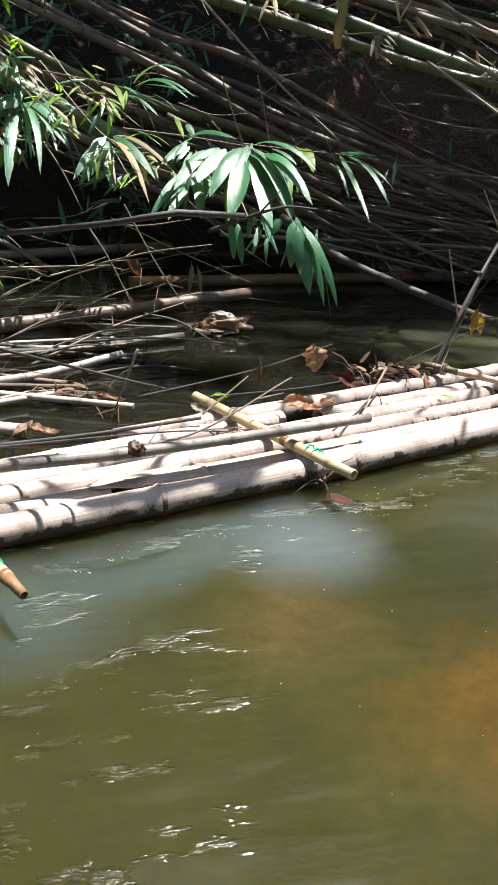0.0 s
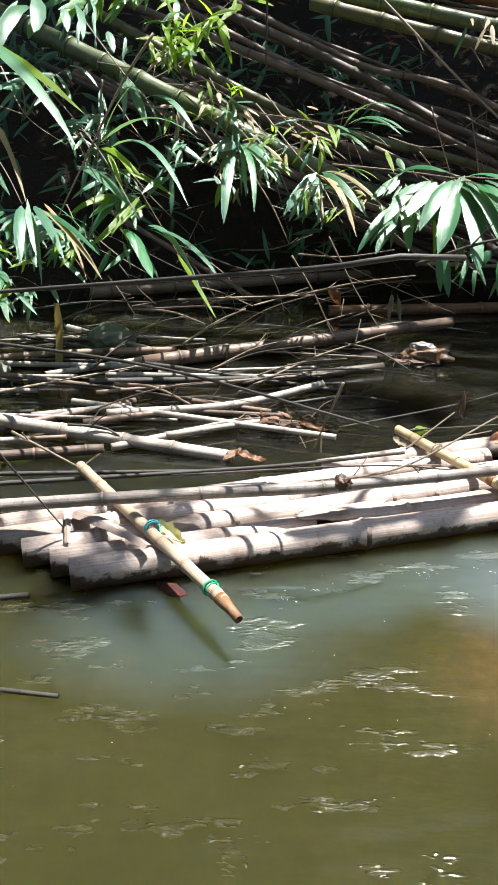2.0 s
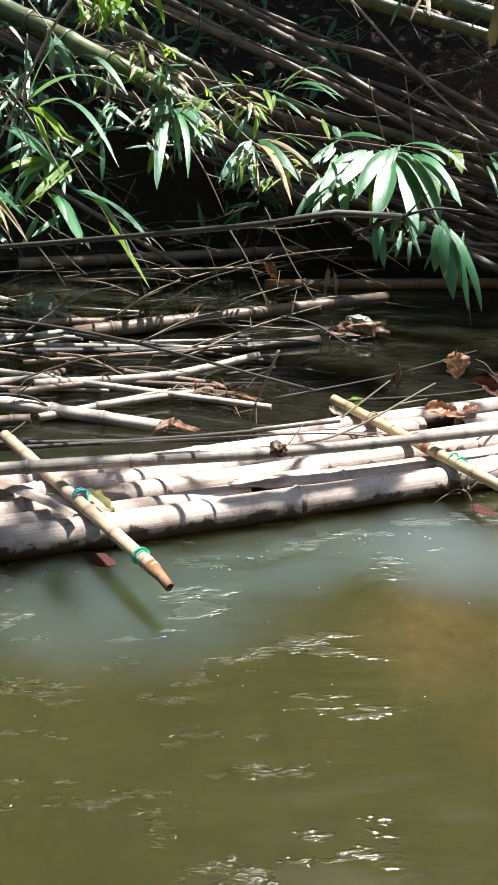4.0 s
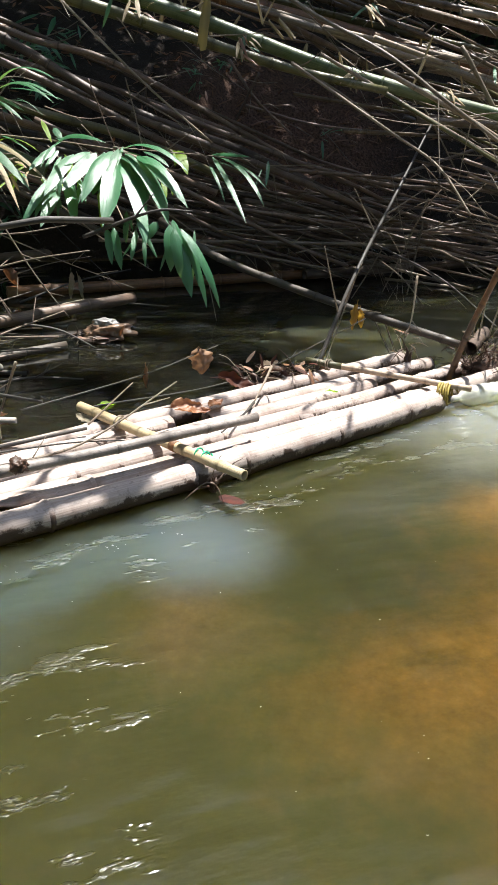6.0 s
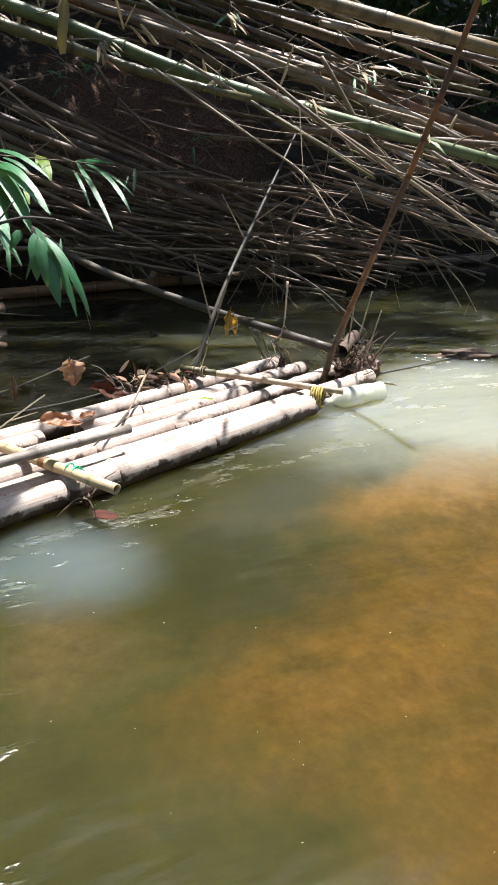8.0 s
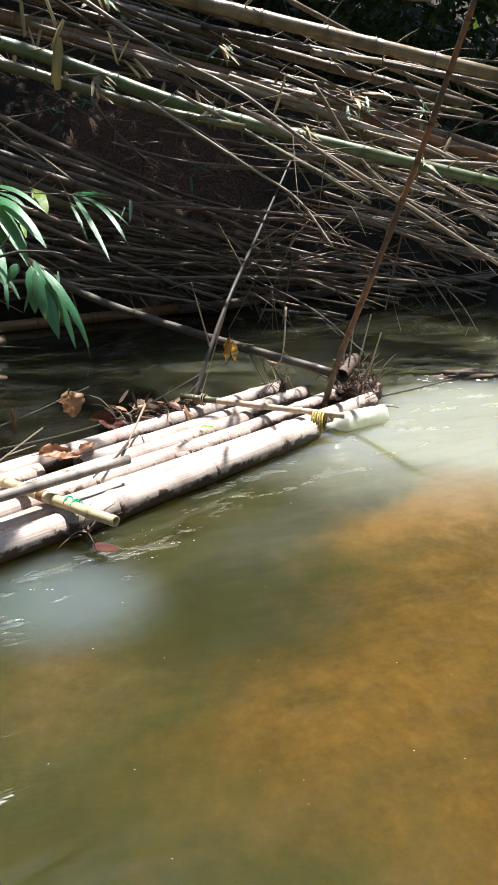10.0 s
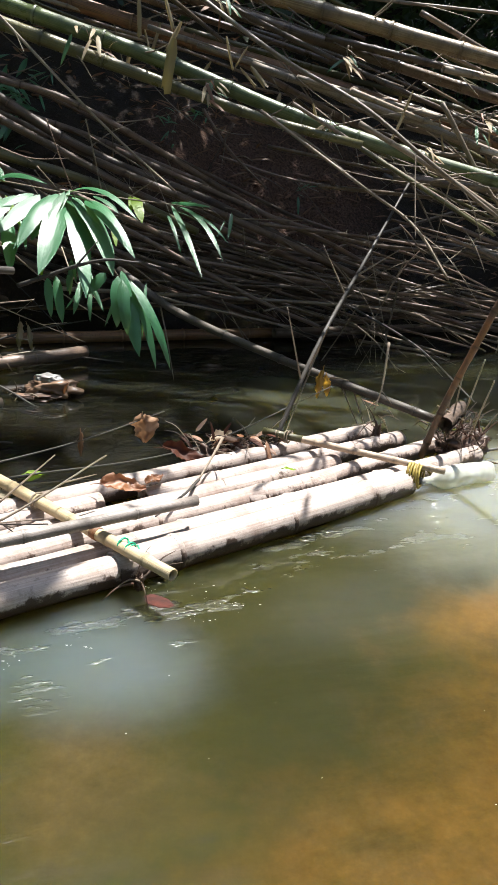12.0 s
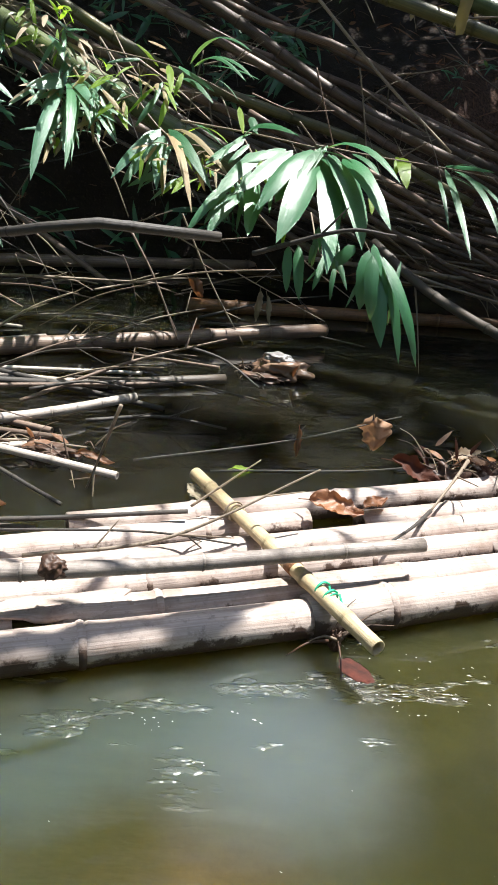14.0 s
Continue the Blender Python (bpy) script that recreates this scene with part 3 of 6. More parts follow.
    if near > 0:
        bed += min(0.35 * near, 1.2) * min(near, 1)
    return bed


def build_ground():
    xs = np.r_[np.linspace(-150, -12, 10), np.linspace(-9, -4.2, 9), np.arange(-4, 5.01, 0.11), np.linspace(5.5, 10, 8), np.linspace(14, 150, 10)]
    ys = np.r_[np.linspace(-150, -10, 8), np.linspace(-6, 0.0, 9), np.arange(0.4, 9.0, 0.11), np.linspace(9.4, 14, 9), np.linspace(20, 150, 8)]
    verts = [(x, y, ground_height(x, y)) for y in ys for x in xs]
    w = len(xs)
    faces = [(j * w + i, j * w + i + 1, (j + 1) * w + i + 1, (j + 1) * w + i) for j in range(len(ys) - 1) for i in range(w - 1)]
    g = mesh_object("ground", verts, faces, ground_material(), origin=(0, 0, 0))
    tagged(g, "silty stream bed rising to a brown soil bank", "ground", kind="structure")
    verts = [(x, y, z) for z in (0.0, -0.75) for x, y in ((-40, -30), (40, -30), (40, 40), (-40, 40))]
    faces = [(0, 1, 2, 3), (7, 6, 5, 4), (0, 4, 5, 1), (1, 5, 6, 2), (2, 6, 7, 3), (3, 7, 4, 0)]
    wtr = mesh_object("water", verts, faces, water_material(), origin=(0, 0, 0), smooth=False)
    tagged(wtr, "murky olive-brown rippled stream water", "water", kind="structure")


build_ground()


# ---------------------------------------------------------------- the raft
U_AX, V_AX = Vector((0.8, 0.6, 0)), Vector((-0.6, 0.8, 0))


def on_raft(s, v, z):
    p = U_AX * s + V_AX * v
    return (p.x, p.y, z)


def build_raft():
    rng = random.Random(11)
    raft = new("bamboo_raft")
    raft.location = on_raft(1.6, 2.05, 0.0)
    tagged(raft, "sun-bleached bamboo raft of lashed culms floating on the stream", "raft")

    def log(s0, v0, s1, v1, r, z=0.045, r1=None, z1=None, tip=0.0, mouth=True):
        cane("log", [on_raft(s0, v0, z), on_raft((s0 + s1) / 2, (v0 + v1) / 2 + rng.uniform(-0.01, 0.01), z), on_raft(s1, v1, z if z1 is None else z1)], r, raft_skin, r1 or r * 0.93, parent=raft, node=0.5, segs=20, hollow=mouth, rng=rng, bulge=0.07, rough=0.012, tip=tip)

    log(0.17, 1.83, 1.62, 1.795, 0.049, 0.046)
    log(1.58, 1.80, 2.87, 1.83, 0.053, 0.046)
    log(0.12, 1.915, 0.94, 1.90, 0.045, 0.042)
    log(1.03, 1.897, 1.63, 1.885, 0.047, 0.048, mouth=False)
    # its split, splayed mouth: a thin pale shell with a torn rim
    V, F, UV = [], [], []
    for sheet in (0, 1):
        for i in range(15):
            u = i / 14
            w = 0.044 * min(1.0, (0.06 + u / 0.4) ** 0.5) * (1 + 0.05 * math.sin(u * 19) + 0.03 * math.sin(u * 43))
            for j in range(9):
                k = j / 4 - 1
                b = min(1.0, max(0.0, (u - 0.12) / 0.45))
                z = (1 - b) * (0.086 + 0.008 * k * k) + b * (0.049 + math.sqrt(0.0505**2 - (w * k) ** 2 * 0.9)) - 0.007 * sheet
                V.append(on_raft(0.885 + 0.30 * u + 0.012 * math.sin(k * 7), 1.90 + w * k, z))
                UV.append((j / 8, 0.25 * u))
    for i in range(14):
        for j in range(8):
            a = i * 9 + j
            F.append((a, a + 9, a + 10, a + 1))
            F.append((a + 135, a + 136, a + 145, a + 144))
    rim = [j for j in range(9)] + [i * 9 + 8 for i in range(1, 15)] + [14 * 9 + j for j in range(7, -1, -1)] + [i * 9 for i in range(13, 0, -1)]
    for a, b in zip(rim, rim[1:] + rim[:1]):
        F.append((a, b, b + 135, a + 135))
    tagged(under(mesh_object("split_end", V, F, raft_skin, UV), raft), "pale torn mouth of a split log")
    log(1.60, 1.895, 3.40, 1.90, 0.045, 0.043)
    log(0.04, 1.99, 2.62, 2.00, 0.045)
    log(2.2, 1.985, 3.33, 2.075, 0.038, 0.04)
    log(-0.03, 2.08, 2.75, 2.105, 0.045)
    log(1.9, 2.17, 3.24, 2.195, 0.042, 0.042)
    log(-0.05, 2.17, 1.75, 2.205, 0.044)
    log(1.10, 2.28, 3.20, 2.32, 0.043)
    cross = []
    for name, a, b, r, lab in (
        ("crossbar", (-0.27, 2.83, 0.106), (0.361, 2.25, 0.122), 0.0195, "fresh yellow cane crossbar"),
        ("crossbar", (-1.27, 2.11, 0.10), (-0.455, 1.51, 0.117), 0.0195, "split tan cane crossbar"),
        ("crossbar", (0.65, 3.44, 0.125), (1.33, 3.155, 0.115), 0.0145, "pale split cane crossbar"),
    ):
        cross.append(cane(name, [a, b], r, tan_skin if "tan" in lab else tan_skin if "pale" in lab else cane_skin, r * 0.9, parent=raft, label=lab, node=0.16, segs=14, hollow=True, rng=rng))

    def lashing(p, axis, r, mat, turns, lab, thick=0.0024):
        """A few turns of cord round a crossbar with loose ends."""
        axis = Vector(axis).normalized()
        a = axis.orthogonal().normalized()
        b = axis.cross(a)
        pts = []
        for i in range(turns * 12 + 1):
            t = i / 12 * 2 * math.pi
            k = r * (1 + 0.12 * math.sin(t * 0.37))
            pts.append(Vector(p) + axis * (0.0055 * turns * (i / (turns * 12) - 0.5) + 0.003 * math.sin(t * 0.5)) + k * (math.cos(t) * a + math.sin(t) * b))
        pts.append(pts[-1] + Vector((0.02, -0.03, -0.02)))
        # the coil is built ring by ring
        V, F, UV = [], [], []
        for i, c in enumerate(pts):
            d = (pts[min(i + 1, len(pts) - 1)] - pts[max(i - 1, 0)]).normalized()
            s = d.cross(Vector((0.3, 0.2, 1))).normalized()
            tpp = s.cross(d)
            for j in range(6):
                ang = j * math.pi / 3
                V.append(c + thick * (math.cos(ang) * s + math.sin(ang) * tpp))
                UV.append((j / 6, i * 0.01))
        for i in range(len(pts) - 1):
            for j in range(6):
                F.append((i * 6 + j, i * 6 + (j + 1) % 6, (i + 1) * 6 + (j + 1) % 6, (i + 1) * 6 + j))
        ob = mesh_object("lashing", V, F, mat, UV)
        tagged(under(ob, raft), lab)

    d1 = (0.62, -0.53, 0.01)
    lashing((0.235, 2.375, 0.121), d1, 0.0192, cord_green, 3, "green nylon cord lashing")
    lashing((0.21, 2.397, 0.1225), d1, 0.0195, cord_green, 2, "green nylon cord lashing")
    lashing((-0.09, 2.655, 0.117), d1, 0.025, twig_skin, 3, "brown fibre lashing")
    lashing((-0.80, 1.775, 0.12), (0.81, -0.6, 0), 0.022, cord_blue, 4, "teal plastic cord lashing")
    lashing((-0.51, 1.551, 0.117), (0.81, -0.6, 0), 0.0205, cord_green, 3, "green nylon cord lashing")
    lashing((1.225, 3.19, 0.08), (0.58, -0.31, 0), 0.042, cord_yellow, 9, "frayed yellow cord lashing", 0.005)
    lashing((0.74, 3.395, 0.124), (0.58, -0.31, 0), 0.023, twig_skin, 4, "brown fibre lashing")
    cane("green_end", [(0.643, 3.443, 0.1252), (0.80, 3.377, 0.1228)], 0.0155, olive_skin, 0.0152, parent=raft, label="olive-green end of the pale crossbar", node=0.1, segs=12, hollow=True, rng=rng)
    cane("stained_band", [(0.112, 2.479, 0.1158), (0.132, 2.461, 0.1163)], 0.0205, pole_skin, 0.0205, parent=raft, label="dark rusty band round the yellow crossbar", segs=14, rng=rng)
    # the crossbar's torn, rusty end
    cane("broken_tip", [(-0.47, 1.52, 0.117), (-0.43, 1.49, 0.114), (-0.395, 1.463, 0.108)], 0.0185, rust_skin, 0.011, parent=raft, label="torn rust-orange end of the crossbar", segs=12, hollow=True, rng=rng, rough=0.09)
    # strips of split cane lying over the end of the raft
    for a, b, w in ((Vector((-1.09, 1.80, 0.105)), Vector((-0.76, 1.67, 0.122)), 0.026), (Vector((-1.115, 1.80, 0.108)), Vector((-1.015, 1.64, 0.095)), 0.014)):
        d = (b - a).normalized()
        side = d.cross(Vector((0.1, -0.2, 1))).normalized()
        V, F, UV = [], [], []
        for i in range(9):
            u = i / 8
            k = w * (1 - 0.5 * u) * (1 + 0.12 * math.sin(u * 23))
            c = a.lerp(b, u) + Vector((0, 0, 0.008 * math.sin(u * 3.1)))
            for s, h in ((-1, 0.0), (0, 0.006), (1, 0.0), (0, -0.004)):
                V.append(c + side * (s * k) + Vector((0, 0, h)))
                UV.append((s * 0.5 + 0.5, u * 0.3))
        for i in range(8):
            for j in range(4):
                F.append((i * 4 + j, i * 4 + (j + 1) % 4, i * 4 + 4 + (j + 1) % 4, i * 4 + 4 + j))
        F += [(3, 2, 1, 0), (32, 33, 34, 35)]
        tagged(under(mesh_object("split_strip", V, F, raft_skin, UV, smooth=False), raft), "pale flat strip of split cane")
    return raft


build_raft()
THINGS = random.Random(21)

# poles and twigs lying on the raft
cane("bamboo_pole", [(-2.05, 1.26, 0.15), (-1.65, 1.45, 0.165), (-0.831, 1.858, 0.183), (-0.288, 2.134, 0.186), (0.404, 2.628, 0.168)], 0.0225, worn_skin, 0.017, label="long grey weathered bamboo pole lying across the raft", category="pole", node=0.34, segs=14, hollow=True, rng=THINGS)
cane("bamboo_pole", [(-1.75, 1.85, 0.05), (-0.71, 2.36, 0.075), (-0.2, 2.6, 0.115)], 0.0095, dark_skin, 0.006, label="thin dark cane beside the raft", category="pole", node=0.3, rng=THINGS)
cane("bamboo_pole", [(-1.9, 1.95, 0.03), (-1.07, 2.27, 0.04), (-0.55, 2.43, 0.06)], 0.009, dark_skin, 0.006, label="thin dark cane floating beside the raft", category="pole", node=0.3, rng=THINGS)


def twig(pts, r, label, mat=None, group="dry twigs", side=0):
    """A bare twig, with a few side shoots as parts."""
    ob = cane("twig", pts, r, mat or twig_skin, r * 0.45, label=label, category="twig", group=group, node=0.12, segs=7, rng=THINGS, bulge=0.25)
    path = smooth_path(pts, 20)
    for _ in range(side):
        i = THINGS.randrange(4, 17)
        d = Vector(path[i + 1] - path[i - 1]).normalized()
        o = Vector((THINGS.uniform(-1, 1), THINGS.uniform(-0.6, 0.6), THINGS.uniform(-0.3, 1))).normalized()
        e = Vector(path[i]) + (d + o * 0.9).normalized() * THINGS.uniform(0.05, 0.16)
        cane("shoot", [tuple(path[i]), tuple(e)], r * 0.5, mat or twig_skin, r * 0.25, parent=ob, segs=5, rng=THINGS)
    return ob


twig([(-0.45, 2.22, 0.125), (-0.18, 2.43, 0.135), (0.11, 2.72, 0.26)], 0.0055, "pale dry twig resting on the raft", side=3)
twig([(-0.2, 2.62, 0.12), (-0.05, 2.72, 0.25)], 0.004, "pale dry twig resting on the raft")
twig([(0.475, 3.2, 0.17), (0.45, 3.1, 0.15), (0.40, 2.95, 0.10)], 0.0065, "dry forked twig leaning on the raft", side=2)
# the forked twig's shadow on the logs, put in as a dark stick
twig([(0.40, 2.95, 0.1), (0.36, 2.8, 0.11), (0.28, 2.62, 0.108)], 0.006, "shadow of the forked twig, modelled as a flat dark stick", dark_skin)
twig([(-0.9, 2.1, 0.13), (-0.3, 2.42, 0.125), (-0.02, 2.49, 0.125)], 0.005, "dark thin twig lying on the raft", dark_skin, side=2)
twig([(-0.48, 2.76, 0.3), (-0.6, 2.78, -0.01)], 0.006, "dry twig standing out of the water", side=2)
twig([(-0.55, 3.0, 0.01), (-0.09, 3.22, 0.1), (0.24, 3.38, 0.2)], 0.0045, "thin bent twig with a dead leaf", dark_skin, side=1)
twig([(-0.3, 3.05, 0.01), (0.35, 3.35, 0.06), (0.95, 3.75, 0.25)], 0.004, "thin bent twig low over the water", dark_skin, side=1)
twig([(-1.21, 1.54, 0.5), (-1.05, 1.68, 0.12)], 0.0045, "thin dark stick leaning on the raft", dark_skin)
twig([(-2.27, 2.7, 0.32), (-1.07, 2.3, 0.44), (-0.17, 1.92, 0.48)], 0.0085, "long thin dark stick over the water", dark_skin)
cane("bamboo_pole", [(-2.4, 2.7, 0.50), (-1.18, 2.4, 0.71), (-0.36, 2.05, 0.875), (-0.215, 2.005, 0.918), (-0.16, 2.02, 0.92), (-0.012, 2.15, 0.904)], 0.0085, dark_skin, 0.0085, label="bent dark cane reaching out over the water", category="pole", node=0.24, rng=THINGS, hollow=True)
twig([(-0.35, 3.45, 0.64), (-0.05, 3.42, 0.76), (0.12, 3.4, 0.77)], 0.0095, "dark hooked twig under the leaves", dark_skin, side=1)

# ---------------------------------------------------------------- culms afloat between raft and bank
FLOAT = "floating bamboo culms"


def floating(pts, r, mat, label, node=0.3):
    return cane("bamboo_culm", pts, r, mat, r * 0.85, label=label, category="bamboo", group=FLOAT, node=node, segs=12, hollow=True, rng=THINGS)


floating([(-2.9, 4.78, 0.05), (-2.33, 5.22, 0.05), (-0.78, 6.45, 0.05)], 0.04, grey_skin, "long dark bamboo culm floating along the bank", 0.4)
floating([(-1.14, 4.91, 0.03), (-0.1, 5.39, 0.03), (1.0, 5.85, 0.04)], 0.04, rust_skin, "rust-brown bamboo culm floating along the bank", 0.4)
floating([(0.8, 5.7, 0.05), (2.13, 6.4, 0.04), (3.83, 7.1, 0.04)], 0.036, grey_skin, "brown bamboo culm floating along the bank", 0.4)
floating([(-1.75, 3.46, 0.035), (-0.95, 4.2, 0.045), (-0.32, 4.76, 0.065)], 0.04, grey_skin, "mottled grey bamboo culm half afloat", 0.3)
floating([(-1.0, 3.52, 0.012), (-0.55, 3.88, 0.02)], 0.026, bent_skin, "short dark olive bamboo culm awash", 0.2)
floating([(-1.55, 2.75, 0.03), (-1.06, 3.02, 0.04), (-0.75, 3.43, 0.045)], 0.0205, pale_skin, "pale sunlit bamboo culm afloat", 0.22)
floating([(-1.35, 2.9, 0.02), (-0.81, 3.0, 0.03)], 0.0125, grey_skin, "thin pale bamboo culm afloat", 0.2)
floating([(-2.6, 2.42, 0.07), (-2.11, 2.46, 0.06), (-0.86, 2.55, 0.012)], 0.03, pale_skin, "thick mottled bamboo culm afloat", 0.26)
floating([(-2.69, 3.14, 0.04), (-2.18, 3.48, 0.04), (-1.7, 3.75, 0.03)], 0.0228, grey_skin, "mottled bamboo culm afloat", 0.25)
floating([(-2.3, 2.97, 0.06), (-1.87, 3.0, 0.05), (-0.88, 3.05, 0.02)], 0.0148, grey_skin, "slim grey bamboo culm afloat", 0.25)
floating([(-2.4, 2.05, 0.02), (-1.57, 2.46, 0.03)], 0.0122, grey_skin, "slim grey bamboo culm afloat", 0.2)
floating([(-1.95, 2.4, 0.02), (-1.51, 2.94, 0.03)], 0.0183, grey_skin, "mottled bamboo culm afloat", 0.2)
floating([(-1.35, 2.45, 0.02), (-0.97, 2.87, 0.03)], 0.0169, pale_skin, "pale bamboo culm afloat", 0.2)
floating([(-2.6, 2.8, 0.06), (-1.91, 2.97, 0.06), (-1.25, 3.0, 0.05)], 0.0084, dark_skin, "thin dark cane afloat", 0.2)
floating([(-1.05, 1.485, 0.006), (-1.6, 1.18, 0.004)], 0.009, dark_skin, "dark wet cane drifting beside the raft", 0.2)
floating([(-1.4, 1.03, -0.004), (-0.73, 1.16, 0.012)], 0.007, dark_skin, "dark wet cane drifting beside the raft", 0.2)
floating([(-1.8, 1.5, 0.02), (-1.33, 1.7, 0.03)], 0.004, twig_skin, "thin pale cane at the end of the raft", 0.2)
floating([(1.42, 5.85, 0.01), (2.02, 5.6, 0.012)], 0.012, twig_skin, "thin pale cane afloat", 0.2)
floating([(2.31, 6.4, 0.05), (3.94, 7.2, 0.05)], 0.02, straw_skin, "pale bamboo culm along the water's edge", 0.3)
floating([(-1.83, 2.13, 0.03), (-1.36, 2.41, 0.03)], 0.024, grey_skin, "thick dark mottled bamboo culm awash beside the raft", 0.22)
floating([(-1.85, 2.61, 0.03), (-1.5, 2.88, 0.03)], 0.017, pale_skin, "mottled bamboo culm afloat", 0.22)
floating([(-1.59, 2.62, 0.03), (-1.22, 2.94, 0.03)], 0.016, grey_skin, "mottled bamboo culm afloat", 0.22)
floating([(-1.19, 2.62, 0.03), (-0.88, 2.9, 0.03)], 0.015, pale_skin, "pale bamboo culm afloat", 0.22)
floating([(-1.94, 2.26, 0.03), (-1.72, 2.38, 0.03)], 0.014, pale_skin, "pale bamboo culm afloat", 0.22)
floating([(-2.5, 3.19, 0.03), (-1.68, 3.42, 0.03)], 0.016, pale_skin, "mottled bamboo culm afloat", 0.22)
floating([(-2.52, 2.95, 0.03), (-1.96, 3.15, 0.03)], 0.014, pale_skin, "mottled bamboo culm afloat", 0.22)
twig([(-2.06, 2.42, 0.15), (-1.99, 2.56, 0.14), (-1.66, 3.2, 0.1)], 0.0067, "pale stick lying over the floating culms")
twig([(-1.7, 2.29, 0.1), (-1.18, 2.06, 0.1)], 0.0066, "pale stick lying over the floating culms", side=3)
twig([(-1.9, 4.2, 0.2), (-1.74, 4.3, 0.2), (-1.15, 4.61, 0.2)], 0.009, "pale stick caught above the water", side=4)
for _ in range(26):
    x, y = THINGS.uniform(-2.9, -1.1), THINGS.uniform(2.2, 4.2)
    if y < 2.35 + 0.5 * (x + 2.0):
        continue
    a, ln = THINGS.gauss(0.35, 0.3), THINGS.uniform(0.5, 1.3)
    z = THINGS.uniform(0.005, 0.07)
    floating([(x - ln / 2 * math.cos(a), y - ln / 2 * math.sin(a), z), (x + ln / 2 * math.cos(a), y + ln / 2 * math.sin(a), THINGS.uniform(0.0, 0.05))], THINGS.uniform(0.007, 0.018), THINGS.choice((pale_skin, grey_skin, pale_skin, dark_skin)), "slim mottled bamboo cane afloat", 0.22)
for _ in range(46):
    x, y = THINGS.uniform(-2.9, -0.75), THINGS.uniform(2.3, 5.0)
    if y < 2.25 + 0.45 * (x + 2.0) or y > bank_line(x) - 0.1:
        continue
    a, ln = THINGS.uniform(-0.3, 0.9), THINGS.uniform(0.25, 0.9)
    z = THINGS.uniform(0.0, 0.12)
    b = (x + ln * math.cos(a), y + ln * math.sin(a), max(0.0, z + THINGS.uniform(-0.12, 0.2)))
    twig([(x, y, z), ((x + b[0]) / 2, (y + b[1]) / 2 + 0.03, (z + b[2]) / 2 + 0.02), b], THINGS.uniform(0.0035, 0.009), "driftwood twig caught among the floating culms", THINGS.choice((twig_skin, bent_skin, grey_skin, dark_skin)), "driftwood twigs", THINGS.choice((0, 1, 3)))

# ---------------------------------------------------------------- culms fallen over the bank
PILE = "fallen bamboo culms"
BANK = random.Random(33)


def fallen(pts, r, mat, label, stubs=3, r1=None, node=0.33):
    """A fallen culm with its broken side twigs as parts."""
    ob = cane("bamboo_culm", pts, r, mat, r * 0.72 if r1 is None else r1, label=label, category="bamboo", group=PILE, node=node, segs=14 if r > 0.03 else 9, hollow=r > 0.018, rng=BANK)
    path = smooth_path(pts, 30)
    for _ in range(stubs):
        i = BANK.randrange(3, 27)
        d = Vector(path[i + 1] - path[i - 1]).normalized()
        o = Vector((BANK.uniform(-0.8, 0.8), BANK.uniform(-1, 0.2), BANK.uniform(-0.9, 0.9))).normalized()
        e = Vector(path[i]) + (d * 1.1 + o).normalized() * BANK.uniform(0.12, 0.5)
        mid = (Vector(path[i]) + e) / 2 + Vector((0, 0, BANK.uniform(-0.02, 0.03)))
        cane("twig", [tuple(path[i]), tuple(mid), tuple(e)], min(r * 0.3, 0.0055), twig_skin, 0.0015, parent=ob, segs=5, rng=BANK)
    return ob


G, B = "thick green bamboo culm fallen over the bank", "weathered brown bamboo culm fallen over the bank"
fallen([(-0.7, 5.13, 2.22), (0.09, 5.1, 2.06), (0.94, 5.1, 1.92), (2.6, 4.8, 1.6)], 0.05, straw_skin, "straw-yellow bamboo culm fallen over the bank", 9)
fallen([(-1.4, 5.3, 2.31), (0.57, 5.3, 1.88), (2.6, 5.15, 1.45)], 0.0375, brown_skin, B, 8)
fallen([(-0.9, 5.33, 1.98), (0.02, 5.3, 1.78), (1.19, 5.2, 1.54), (2.7, 4.9, 1.13)], 0.042, rust_skin, "rust-brown bamboo culm fallen over the bank", 6)
fallen([(-1.4, 5.4, 2.22), (0.58, 5.4, 1.81), (1.4, 5.4, 1.62)], 0.0229, brown_skin, B, 5)
fallen([(-1.25, 4.83, 1.90), (-0.01, 4.7, 1.6), (0.95, 4.6, 1.33), (2.6, 4.4, 1.0)], 0.041, green_skin, G, 5)
fallen([(-1.25, 4.73, 1.815), (0.06, 4.6, 1.48), (0.59, 4.5, 1.35), (1.05, 4.4, 1.27)], 0.040, olive_skin, "olive-green bamboo culm fallen over the bank", 5, 0.02)
fallen([(1.0, 4.42, 1.28), (1.35, 4.3, 1.1), (1.7, 4.2, 0.92)], 0.012, olive_skin, "slender olive cane hanging from the pile", 2)
fallen([(0.9, 5.25, 1.83), (2.02, 5.1, 1.66), (2.7, 5.0, 1.56)], 0.0221, brown_skin, B, 7)
fallen([(0.1, 5.5, 1.83), (1.49, 5.4, 1.58), (2.8, 5.4, 1.4)], 0.0232, olive_skin, B, 7)
fallen([(0.6, 5.3, 1.66), (1.91, 5.0, 1.28), (2.8, 4.8, 0.95)], 0.0197, twig_skin, B, 5)
fallen([(0.7, 5.5, 1.68), (2.1, 5.2, 1.35), (2.9, 5.1, 1.15)], 0.0397, brown_skin, "thick brown bamboo culm fallen over the bank", 4)
fallen([(0.2, 5.45, 1.78), (1.08, 5.3, 1.42), (1.9, 5.2, 1.1)], 0.0186, grey_skin, B, 4)
